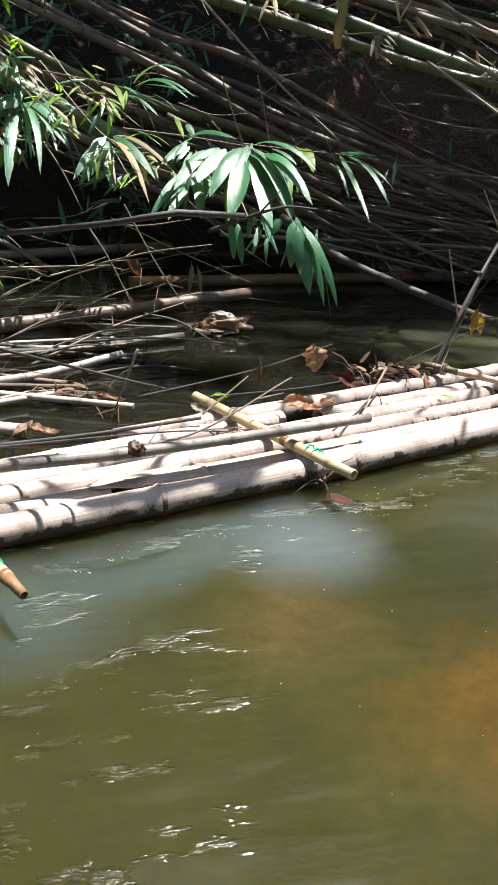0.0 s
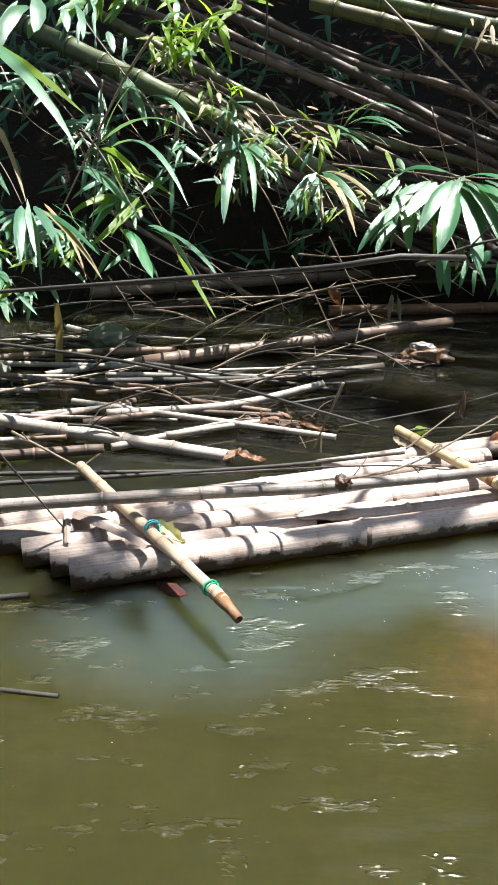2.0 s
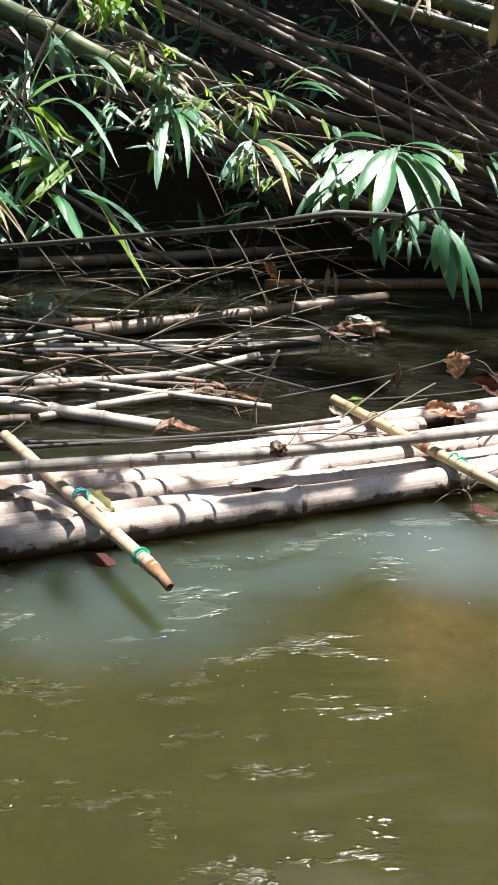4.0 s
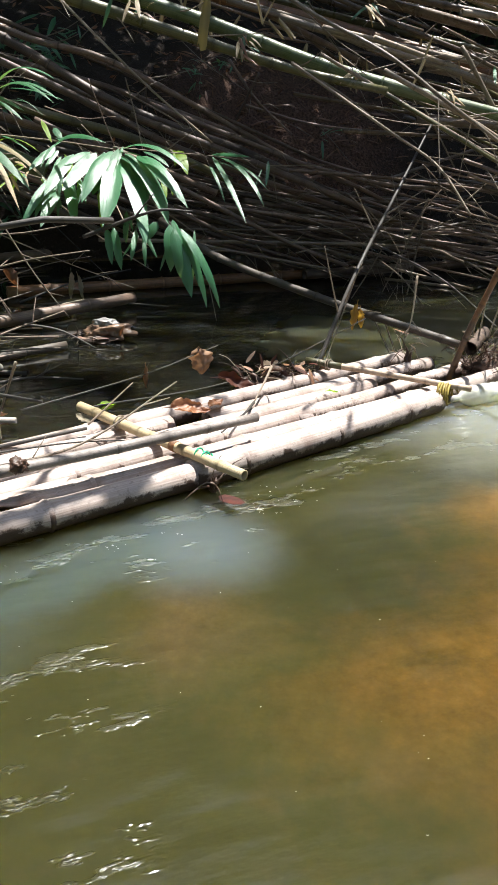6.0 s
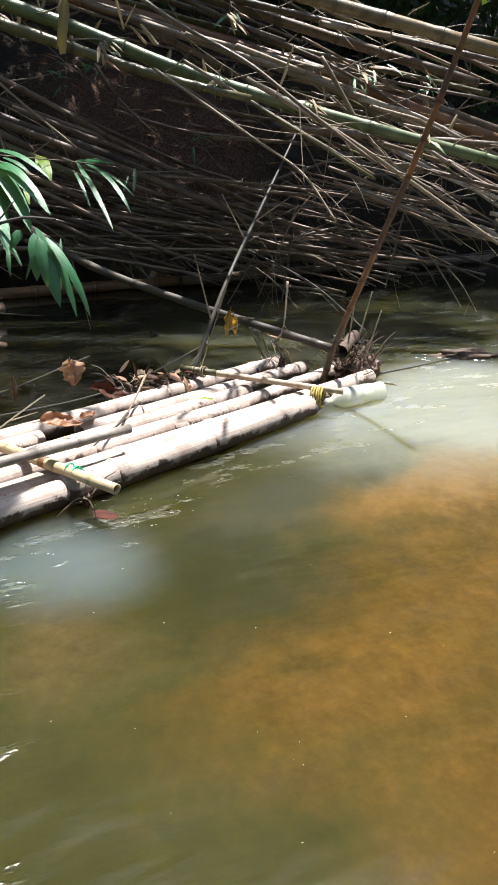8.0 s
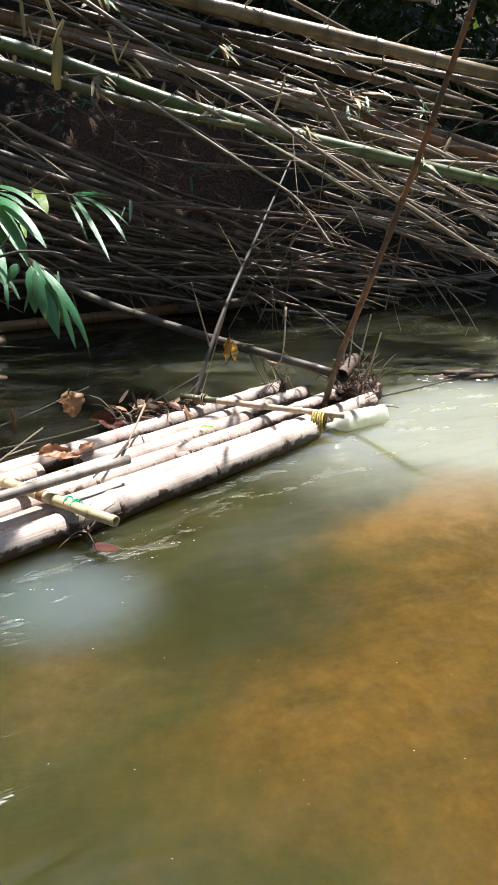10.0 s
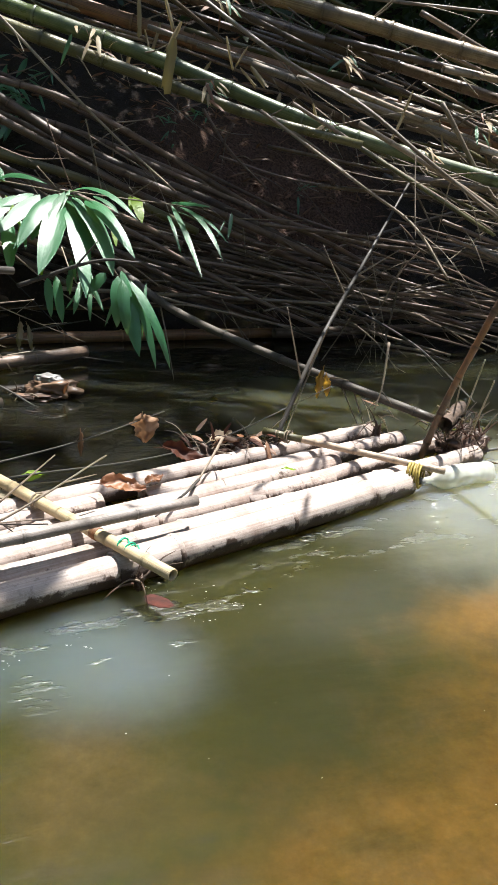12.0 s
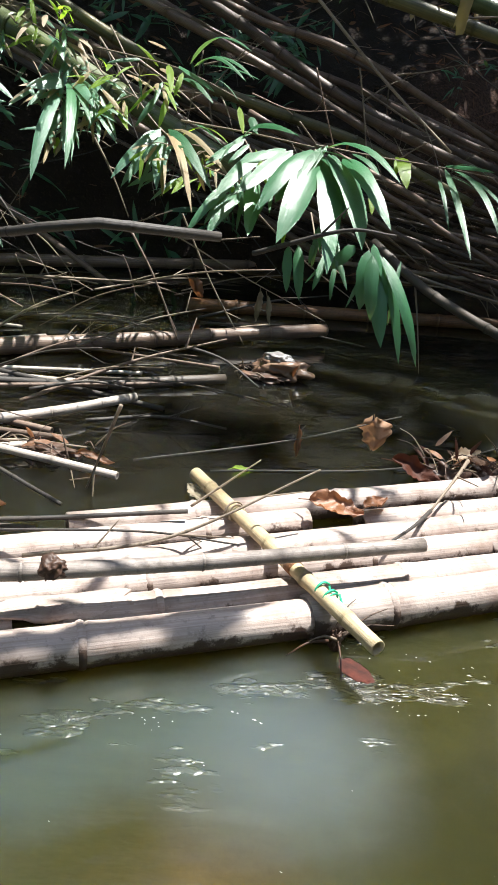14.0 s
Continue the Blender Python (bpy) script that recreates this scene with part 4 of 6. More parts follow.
fallen([(0.5, 4.95, 1.63), (1.87, 4.9, 1.3), (2.8, 4.8, 0.97)], 0.0203, twig_skin, B, 5)
fallen([(1.3, 4.8, 1.13), (2.9, 4.8, 1.1)], 0.0259, brown_skin, B, 5)
fallen([(0.06, 4.4, 1.93), (0.6, 4.2, 1.6), (0.96, 4.0, 1.42), (1.23, 3.85, 1.23), (1.58, 3.85, 1.02)], 0.0112, twig_skin, "slender pale cane hanging from the pile", 4)
fallen([(-0.9, 4.6, 1.87), (-0.26, 4.6, 1.3), (0.15, 4.6, 0.98)], 0.0081, twig_skin, "slender pale cane hanging from the pile", 2)
fallen([(0.55, 4.35, 1.38), (1.03, 4.1, 1.09), (1.25, 3.95, 0.95), (1.4, 3.8, 0.75)], 0.0083, twig_skin, "bent slender cane hanging from the pile", 3)
fallen([(0.4, 5.6, 2.12), (1.26, 5.6, 2.1), (2.4, 5.5, 2.07)], 0.012, twig_skin, "slender pale cane above the pile", 3)
fallen([(1.0, 4.25, 1.36), (1.59, 4.2, 1.08), (2.6, 4.2, 0.53)], 0.0128, twig_skin, "slender pale cane hanging from the pile", 4)
fallen([(1.45, 4.6, 1.5), (1.85, 4.6, 1.03), (2.4, 4.5, 0.73)], 0.0122, twig_skin, "slender pale cane hanging from the pile", 4)
fallen([(0.7, 4.45, 1.43), (1.3, 4.4, 1.14), (1.75, 4.4, 0.93)], 0.0097, twig_skin, "slender pale cane hanging from the pile", 2)
fallen([(0.2, 6.3, 1.46), (0.41, 6.3, 1.2), (0.69, 6.35, 0.97)], 0.011, grey_skin, "dry grey stick hanging in front of the hollow bank", 3, 0.007)
fallen([(0.42, 6.25, 1.38), (0.2, 6.3, 0.94)], 0.009, grey_skin, "dry grey stick leaning in the hollow bank", 1, 0.006)
fallen([(0.33, 6.5, 1.16), (0.91, 6.45, 1.04), (1.7, 6.3, 1.01)], 0.011, grey_skin, "long thin cane lying along the hollow bank", 3, 0.006)
# those that slope down from the clump on the bank
fallen([(-3.9, 4.75, 2.07), (-2.26, 4.6, 1.42), (-1.09, 4.5, 0.94), (-0.75, 4.5, 0.8)], 0.064, green_skin, G, 5)
fallen([(-3.2, 5.3, 2.3), (-1.43, 5.5, 1.6), (-0.49, 5.5, 1.14), (0.41, 5.6, 0.85), (1.48, 5.8, 0.39)], 0.0351, grey_skin, B, 5)
fallen([(-2.6, 5.6, 2.2), (-1.23, 5.6, 1.56), (-0.52, 5.6, 1.38), (0.69, 5.9, 0.81)], 0.025, grey_skin, B, 4)
fallen([(-2.9, 5.25, 2.0), (-1.2, 5.3, 1.37), (-0.47, 5.4, 1.06), (-0.05, 5.4, 0.88), (1.09, 5.7, 0.5)], 0.028, grey_skin, B, 5)
fallen([(-2.8, 5.0, 1.85), (-1.49, 5.0, 1.25), (-0.9, 5.0, 1.09), (-0.35, 5.1, 0.96), (0.25, 5.3, 0.72)], 0.0339, olive_skin, "olive-brown bamboo culm fallen over the bank", 4)
fallen([(-2.4, 5.1, 1.45), (-1.1, 5.1, 1.05), (-0.56, 5.1, 0.92), (0.16, 5.3, 0.64)], 0.0271, grey_skin, B, 4)
fallen([(-2.8, 5.9, 2.05), (-1.52, 5.9, 1.47), (-0.59, 6.0, 1.23), (0.28, 6.0, 0.97)], 0.0264, grey_skin, B, 3)
fallen([(-2.0, 6.0, 1.75), (-1.08, 6.0, 1.51), (-0.39, 6.0, 1.34)], 0.0172, grey_skin, B, 2)
fallen([(-0.4, 5.4, 1.08), (0.6, 5.4, 0.76), (1.24, 5.6, 0.52), (1.9, 5.85, 0.25)], 0.0255, grey_skin, B, 4)
fallen([(-0.3, 5.6, 1.15), (1.08, 5.7, 0.69), (1.76, 6.0, 0.38), (2.51, 6.3, 0.28)], 0.0191, grey_skin, B, 3)
fallen([(-0.9, 4.95, 1.05), (-0.07, 5.0, 0.7), (0.62, 5.1, 0.38), (1.04, 5.2, 0.22)], 0.0179, grey_skin, B, 3)
fallen([(-0.9, 4.95, 0.9), (-0.2, 5.0, 0.61), (0.27, 5.1, 0.4), (0.56, 5.2, 0.34)], 0.0179, grey_skin, B, 3)
fallen([(-0.6, 5.2, 0.33), (1.42, 5.4, 0.33), (1.89, 5.5, 0.22)], 0.0135, twig_skin, B, 3)
fallen([(-0.2, 5.0, 0.42), (0.18, 5.0, 0.34), (0.88, 5.1, 0.22)], 0.0107, twig_skin, B, 2)
fallen([(-0.16, 4.86, 0.52), (0.188, 4.6, 0.363), (0.723, 4.2, 0.251), (1.40, 3.64, 0.165)], 0.023, bent_skin, "grey bamboo culm leaning down to the raft's end", 4, 0.02)
fallen([(0.65, 5.9, 0.76), (2.56, 6.2, 0.64)], 0.0131, grey_skin, B, 3)

# the smaller canes of the pile, most of them sloping down the same way
for k in range(190):
    zone = k % 6
    if zone in (0, 1):
        x, y, z = BANK.uniform(-0.6, 1.6), BANK.uniform(5.45, 6.2), BANK.uniform(0.24, 0.78)
        slope, ln = BANK.gauss(-0.17, 0.08), BANK.uniform(1.4, 3.0)
    elif zone == 2:
        if k % 12 == 2:
            continue
        x, y, z = BANK.uniform(-3.0, 0.0), BANK.uniform(5.3, 6.1), BANK.uniform(0.35, 1.4)
        slope, ln = BANK.gauss(-0.38, 0.04), BANK.uniform(1.8, 3.2)
    elif zone == 3:
        x, y, z = BANK.uniform(0.7, 2.4), BANK.uniform(4.9, 5.8), BANK.uniform(0.9, 1.85)
        z = max(z, 1.95 - 0.34 * (x + 0.9))
        slope, ln = BANK.gauss(-0.24, 0.12), BANK.uniform(0.8, 2.0)
    elif zone == 5:
        x, y, z = BANK.uniform(-2.0, 1.6), BANK.uniform(5.3, 6.2), 0.0
        z = 1.95 - 0.22 * x + BANK.uniform(-0.25, 0.3)
        slope, ln = BANK.gauss(-0.22, 0.1), BANK.uniform(0.9, 2.2)
    else:
        x, y, z = BANK.uniform(1.2, 3.0), BANK.uniform(5.6, 6.8), BANK.uniform(0.1, 0.9)
        slope, ln = BANK.gauss(-0.12, 0.22), BANK.uniform(0.8, 2.0)
    yaw = BANK.gauss(0.1, 0.16)
    if -0.2 < x < 1.15 and 0.62 < z < 1.45 and y < 6.1:
        continue
    a = Vector((x - ln / 2, y - ln / 2 * yaw, z - slope * ln / 2))
    b = Vector((x + ln / 2, y + ln / 2 * yaw, z + slope * ln / 2))
    if b.z < 0.03:
        b.z = 0.03
    mid = (a + b) / 2 + Vector((0, 0, BANK.uniform(-0.05, 0.02 if zone < 3 else 0.05)))
    thick = BANK.uniform(0.016, 0.032) if zone == 2 else BANK.uniform(0.009, 0.02) if zone in (0, 1) else BANK.uniform(0.007, 0.019)
    fallen([tuple(a), tuple(mid), tuple(b)], thick, BANK.choice((brown_skin, brown_skin, grey_skin, twig_skin, olive_skin) if zone in (3, 5) else (grey_skin, grey_skin, grey_skin, brown_skin, bent_skin)), "thin dry bamboo cane in the fallen pile", BANK.choice((0, 1, 2, 3)))

# thin twigs that stick out of the pile at all angles
for _ in range(64):
    x, y, z = BANK.uniform(-0.7, 2.5), BANK.uniform(4.85, 5.35), BANK.uniform(0.3, 1.3)
    if -0.1 < x < 1.1 and 0.7 < z < 1.4:
        continue
    d = Vector((BANK.gauss(0.7, 0.5), BANK.gauss(0.0, 0.15), BANK.gauss(-0.3, 0.5))).normalized() * BANK.uniform(0.25, 0.8)
    a = Vector((x, y, z))
    b = a + d
    b.z = max(b.z, 0.04)
    fallen([tuple(a), tuple((a + b) / 2 + Vector((0, 0, BANK.uniform(-0.03, 0.04)))), tuple(b)], BANK.uniform(0.003, 0.0065), BANK.choice((twig_skin, twig_skin, grey_skin)), "thin bare twig sticking out of the fallen pile", BANK.choice((0, 1, 2)))

# the tips that hang towards the water at the downstream end
for k in range(46):
    x, y = BANK.uniform(1.9, 3.4), BANK.uniform(4.5, 5.5)
    z = 1.15 - 0.25 * (x - 1.9) + BANK.uniform(-0.5, 0.15)
    ln, slope = BANK.uniform(0.5, 1.1), BANK.gauss(-0.34, 0.13)
    a = Vector((x - ln / 2, y, z - slope * ln / 2))
    b = Vector((x + ln / 2, y + BANK.uniform(-0.2, 0.2), max(0.05, z + slope * ln / 2)))
    fallen([tuple(a), tuple((a + b) / 2 + Vector((0, 0, BANK.uniform(-0.03, 0.06)))), tuple(b)], BANK.uniform(0.005, 0.014), BANK.choice((grey_skin, twig_skin, brown_skin, pale_skin)), "slender dry cane tip hanging from the pile", BANK.choice((1, 2, 3)))

# ---------------------------------------------------------------- standing sticks at the raft's far end
vstick = fallen([(1.39, 4.77, 1.135), (1.12, 4.22, 0.79), (0.867, 3.7, 0.465), (0.69, 3.42, 0.09)], 0.006, dark_skin, "forked grey stick leaning from the raft to the pile", 0, 0.0105)
for a, b in (((0.99, 3.95, 0.62), (0.86, 3.92, 0.84)), ((1.05, 4.07, 0.70), (1.24, 4.1, 0.83)), ((0.79, 3.57, 0.31), (0.70, 3.55, 0.62)), ((0.82, 3.61, 0.36), (0.88, 3.58, 0.55)), ((0.90, 3.77, 0.51), (0.73, 3.44, 0.11))):
    cane("twig", [a, b], 0.005, twig_skin, 0.002, parent=vstick, segs=6, rng=BANK)
cane("rusty_pole", [(1.335, 3.53, 0.03), (1.4, 3.48, 0.34), (1.615, 3.4, 1.083), (1.82, 3.33, 1.9)], 0.0145, pole_skin, 0.0115, label="rust-brown stick standing in the debris", category="pole", node=0.17, segs=12, rng=BANK, bulge=0.22, rough=0.08)
twig([(1.18, 5.0, 0.4), (1.4, 4.2, 0.37), (1.51, 3.5, 0.3)], 0.0065, "thin dark stick reaching the debris", dark_skin)
twig([(1.164, 3.7, 0.477), (1.147, 3.63, 0.3), (1.12, 3.6, 0.2)], 0.006, "pale twig standing on the leaning culm", side=2)


def lumpy(name, centre, size, mat, seed, label, category, parent=None, detail=2, rough=0.35):
    """A crumpled lump."""
    bm = bmesh.new()
    bmesh.ops.create_icosphere(bm, subdivisions=detail + 1, radius=1)
    for v in bm.verts:
        n = noise.noise(v.co * 1.7 + Vector((seed, 0, 0))) + 0.5 * noise.noise(v.co * 4.3 + Vector((0, seed, 0)))
        v.co *= 1 + rough * n
        v.co = Vector((v.co.x * size[0], v.co.y * size[1], v.co.z * size[2]))
    me = bpy.data.meshes.new(name)
    bm.to_mesh(me)
    bm.free()
    me.materials.append(mat)
    me.polygons.foreach_set("use_smooth", [True] * len(me.polygons))
    ob = new(name, me)
    ob.location = centre
    if parent:
        return tagged(under(ob, parent), label)
    return tagged(ob, label, category)


def build_tangle():
    """Washed-up debris at the raft's end: a roll of bark, roots and upright twigs."""
    rng = random.Random(8)
    hub = new("debris_tangle")
    hub.location = (1.5, 3.62, 0.0)
    tagged(hub, "dark tangle of roots, bark and twigs caught at the raft's end", "debris")
    a, b = Vector((1.40, 3.48, 0.2)), Vector((1.5, 3.62, 0.235))
    pts = [a.lerp(b, i / 10) for i in range(11)]
    V, F, UV = [], [], []
    for i, p in enumerate(pts):
        d = (b - a).normalized()
        s = d.cross(Vector((0, 0, 1))).normalized()
        t = s.cross(d)
        for j in range(28):
            ang = j / 14 * 2 * math.pi
            r = 0.016 + 0.019 * j / 28 + 0.002 * math.sin(ang * 3 + i) + (0.004 if i % 2 == 0 else 0)
            V.append(p + r * (math.cos(ang) * s + math.sin(ang) * t))
            UV.append((j / 28, i * 0.02))
    for i in range(10):
        for j in range(27):
            F.append((i * 28 + j, i * 28 + j + 1, (i + 1) * 28 + j + 1, (i + 1) * 28 + j))
    under(tagged(mesh_object("bark_roll", V, F, bark, UV), "rolled dark bark"), hub)
    lumpy("root_clod", (1.50, 3.62, 0.05), (0.10, 0.08, 0.055), root_mat, 3.0, "clod of dark wet roots", "", hub, 3, 0.6)
    lumpy("root_clod", (1.60, 3.70, 0.05), (0.07, 0.07, 0.06), root_mat, 5.0, "clod of reddish wet roots", "", hub, 3, 0.6)
    for _ in range(90):
        p = Vector((rng.gauss(1.53, 0.07), rng.gauss(3.64, 0.055), rng.uniform(0.0, 0.15)))
        q = p + Vector((rng.uniform(-0.12, 0.12), rng.uniform(-0.1, 0.1), rng.uniform(-0.06, 0.12)))
        m = (p + q) / 2 + Vector((rng.uniform(-0.03, 0.03), 0, rng.uniform(0, 0.04)))
        cane("rootlet", [tuple(p), tuple(m), tuple(q)], rng.uniform(0.0015, 0.005), rng.choice((root_mat, root_mat, root_mat, bark, bark, leaf_wet)), 0.001, parent=hub, segs=5, rng=rng)
    for p, q in (((1.50, 3.62, 0.1), (1.54, 3.55, 0.47)), ((1.56, 3.62, 0.1), (1.60, 3.56, 0.38)), ((1.46, 3.6, 0.1), (1.46, 3.55, 0.40)), ((1.44, 3.58, 0.1), (1.42, 3.55, 0.36)), ((1.36, 3.5, 0.27), (1.5, 3.55, 0.2))):
        cane("upright_twig", [p, q], 0.005, twig_skin, 0.003, parent=hub, segs=6, rng=rng)


build_tangle()


def build_bottle():
    """A ribbed clear plastic bottle half afloat at the raft's end."""
    m, t, p, out = nodes_of("clear_plastic")
    p.inputs["Base Color"].default_value = (0.95, 0.95, 0.84, 1)
    p.inputs["Roughness"].default_value = 0.16
    p.inputs["Transmission Weight"].default_value = 0.6
    p.inputs["IOR"].default_value = 1.2
    hub = new("plastic_bottle")
    hub.location = (1.27, 3.22, 0.03)
    tagged(hub, "clear ribbed plastic bottle afloat at the raft's end", "bottle")
    a, b = Vector((1.60, 3.41, 0.03)), Vector((1.27, 3.215, 0.045))
    d = (b - a).normalized()
    s = d.cross(Vector((0, 0, 1))).normalized()
    up = s.cross(d)
    V, F, UV = [], [], []
    n = 46
    for i in range(n):
        u = i / (n - 1)
        r = 0.046 * min(1, (u / 0.04) ** 0.5 if u else 0.3) * (1 if u < 0.72 else 1 - 0.68 * min(1, (u - 0.72) / 0.16) ** 1.3)
        r *= 1 + (0.022 * math.cos(u * 2 * math.pi * 9) if 0.06 < u < 0.7 else 0)
        for j in range(20):
            ang = j * math.pi / 10
            dent = 1 + 0.14 * noise.noise((u * 5, math.cos(ang) * 1.5, math.sin(ang) * 1.5 + 7))
            V.append(a.lerp(b, u) + max(r * dent, 0.012) * (math.cos(ang) * s + math.sin(ang) * up))
            UV.append((j / 20, u))
    for i in range(n - 1):
        for j in range(20):
            F.append((i * 20 + j, i * 20 + (j + 1) % 20, (i + 1) * 20 + (j + 1) % 20, (i + 1) * 20 + j))
    F.append(tuple(range(19, -1, -1)))
    under(mesh_object("bottle_body", V, F, m, UV), hub)
    cane("cap", [tuple(b), tuple(b + d * 0.022)], 0.0155, bag_pale, 0.0155, parent=hub, label="white screw cap", segs=16)


build_bottle()


# ---------------------------------------------------------------- small litter
def curled(name, centre, length, width, yaw, pitch, mat, label, curl=0.5, group="dead leaves", lobes=0.0, seed=1, ragged=1.0):
    """A broad dry leaf, curled along and across, with a wavy rim and a stalk."""
    rng = random.Random(seed)
    V, F, UV = [], [], []
    nu, nv = 19, 11
    tear = [[1 + ragged * rng.uniform(-0.3, 0.2) for _ in range(nu)] for _ in range(2)]
    for i in range(nu):
        u = i / (nu - 1)
        w = width * 0.5 * math.sin(math.pi * (0.04 + 0.92 * u) ** 0.85) * (1 + lobes * math.sin(u * 21))
        for j in range(nv):
            k = j / (nv - 1) * 2 - 1
            ang = k * curl * 2.2
            ww = w * (1 + (tear[k > 0][i] - 1) * abs(k))
            x = length * (u - 0.5)
            y = ww * (math.sin(ang) / (curl * 2.2))
            z = w * (1 - math.cos(ang)) / (curl * 2.2) + 0.1 * length * math.cos(u * 4.0) + width * (0.22 * noise.noise((u * 3, k * 1.5, seed)) + 0.09 * noise.noise((u * 9, k * 5, seed)))
            V.append((x, y, z))
            UV.append((j / (nv - 1), u))
    for i in range(nu - 1):
        for j in range(nv - 1):
            a = i * nv + j
            F.append((a, a + 1, a + nv + 1, a + nv))
    V = [pose(*centre, pitch, 0, 0) @ pose(0, 0, 0, 0, 0, yaw) @ Vector(v) for v in V]
    ob = mesh_object(name, V, F, mat, UV, origin=centre)
    tagged(ob, label, "leaf", group)
    end = pose(*centre, pitch, 0, 0) @ pose(0, 0, 0, 0, 0, yaw) @ Vector((-length * 0.5, 0, 0.06 * length))
    tail = pose(*centre, pitch, 0, 0) @ pose(0, 0, 0, 0, 0, yaw) @ Vector((-length * 0.72, 0, 0.02 * length))
    cane("stalk", [tuple(end), tuple(tail)], 0.002, mat, 0.0015, parent=ob, segs=5)
    return ob


curled("dead_leaf", (0.165, 3.33, 0.135), 0.115, 0.135, 85, -75, leaf_tan, "curled tan dead leaf hanging on a twig", 0.45, seed=2)
curled("dead_leaf", (-0.065, 3.23, 0.09), 0.1, 0.03, 90, -80, leaf_brown, "small dark dead leaf hanging on a twig", 0.6, seed=3)
curled("dead_leaf", (0.156, 2.80, 0.125), 0.15, 0.085, 4, 24, leaf_brown, "curled rust-brown dead leaf on the raft", 0.5, lobes=0.04, seed=4)
curled("dead_leaf", (0.25, 2.90, 0.11), 0.1, 0.06, 60, 10, leaf_brown, "curled rust-brown dead leaf on the raft", 0.5, lobes=0.12, seed=5)
curled("dead_leaf", (0.33, 3.25, 0.075), 0.17, 0.09, -10, 20, leaf_wet, "red-brown dead leaf at the raft's edge", 0.5, seed=6)
curled("dead_leaf", (0.47, 3.36, 0.12), 0.11, 0.07, 40, 30, leaf_pale, "pale curled dead leaf at the raft's edge", 0.6, seed=7)
curled("dead_leaf", (0.895, 3.76, 0.25), 0.13, 0.065, 95, -80, leaf_yellow, "wilted yellow leaf hanging on a stick", 0.8, lobes=0.22, seed=8)
curled("dead_leaf", (0.93, 3.78, 0.24), 0.1, 0.05, 80, -75, leaf_yellow, "wilted yellow leaf hanging on a stick", 0.5, seed=9)
curled("dead_leaf", (-0.78, 2.54, 0.03), 0.12, 0.05, 10, 10, leaf_brown, "orange dead leaf afloat among the culms", 0.4, seed=10)
curled("dead_leaf", (-0.85, 2.52, 0.04), 0.09, 0.05, 60, 30, leaf_brown, "dark red dead leaf afloat among the culms", 0.5, seed=11)
curled("dead_leaf", (-1.1, 4.9, 0.13), 0.13, 0.1, 60, -60, leaf_brown, "orange-brown dead leaf on a floating culm", 0.4, seed=13)
curled("dead_leaf", (-0.72, 4.85, 0.10), 0.17, 0.05, 95, -75, leaf_pale, "pale wilted leaf on a floating culm", 0.5, seed=14)
curled("dead_leaf", (-0.66, 4.85, 0.09), 0.15, 0.04, 80, -80, leaf_pale, "pale wilted leaf on a floating culm", 0.5, seed=15)
curled("dead_leaf", (-0.24, 2.76, 0.085), 0.1, 0.05, 140, 20, leaf_pale, "pale tan dead leaf under the crossbar", 0.5, seed=16)
curled("fallen_leaf", (0.73, 3.08, 0.112), 0.045, 0.02, 10, 5, leaf_lime, "small lime-green leaf on the raft", 0.3, seed=17)
curled("fallen_leaf", (-0.213, 3.12, 0.008), 0.07, 0.035, 30, 5, leaf_lime, "lime-green leaf afloat behind the raft", 0.3, seed=18)
curled("dead_leaf", (-0.64, 2.92, 0.03), 0.12, 0.04, 5, 20, leaf_brown, "brown dead leaf on a floating twig", 0.5, seed=19)
lumpy("plastic_bag", (-0.36, 4.1, 0.04), (0.12, 0.07, 0.05), bag_tan, 2.0, "crumpled tan plastic rubbish afloat", "rubbish", detail=3, rough=0.5)
lumpy("plastic_bag", (-0.38, 4.1, 0.085), (0.06, 0.035, 0.02), bag_pale, 7.0, "crumpled pale plastic rubbish afloat", "rubbish", detail=3, rough=0.5)


def wet_leaf(centre, size, yaw, label, seed):
    """A soaked leaf lying flat on the water."""
    ob = lumpy("dead_leaf", centre, size, soaked, seed, label, "leaf", detail=3, rough=0.25)
    ob.rotation_euler.z = radians(yaw)
    return tagged(ob, label, "leaf", "dead leaves")


def heap(centre, size, twigs, leaves, label, seed):
    """Washed-up mush: a low clod with twigs and torn leaves in it."""
    rng = random.Random(seed)
    hub = new("debris_heap")
    hub.location = centre
    tagged(hub, label, "debris", "washed-up debris")
    lumpy("clod", (centre[0], centre[1], centre[2] * 0.5), (size[0] * 0.6, size[1] * 0.6, size[2] * 0.7), root_mat, seed * 1.3, "", "", hub, 3, 0.8)
    for _ in range(twigs):
        p = Vector(centre) + Vector((rng.uniform(-1, 1) * size[0], rng.uniform(-1, 1) * size[1], rng.uniform(-0.6, 0.6) * size[2]))
        d = Vector((rng.gauss(0, 1), rng.gauss(0, 0.7), rng.gauss(0.1, 0.4))).normalized() * rng.uniform(0.05, 0.16)
        cane("rootlet", [tuple(p), tuple(p + d * 0.5 + Vector((0, 0, 0.015))), tuple(p + d)], rng.uniform(0.0018, 0.005), rng.choice((root_mat, bark, twig_skin)), 0.001, parent=hub, segs=5, rng=rng)
    for _ in range(leaves):
        p = Vector(centre) + Vector((rng.uniform(-0.8, 0.8) * size[0], rng.uniform(-0.8, 0.8) * size[1], rng.uniform(0, 1) * size[2]))
        d = Vector((rng.gauss(0, 1), rng.gauss(0, 0.7), rng.gauss(0.1, 0.5))).normalized() * rng.uniform(0.05, 0.11)
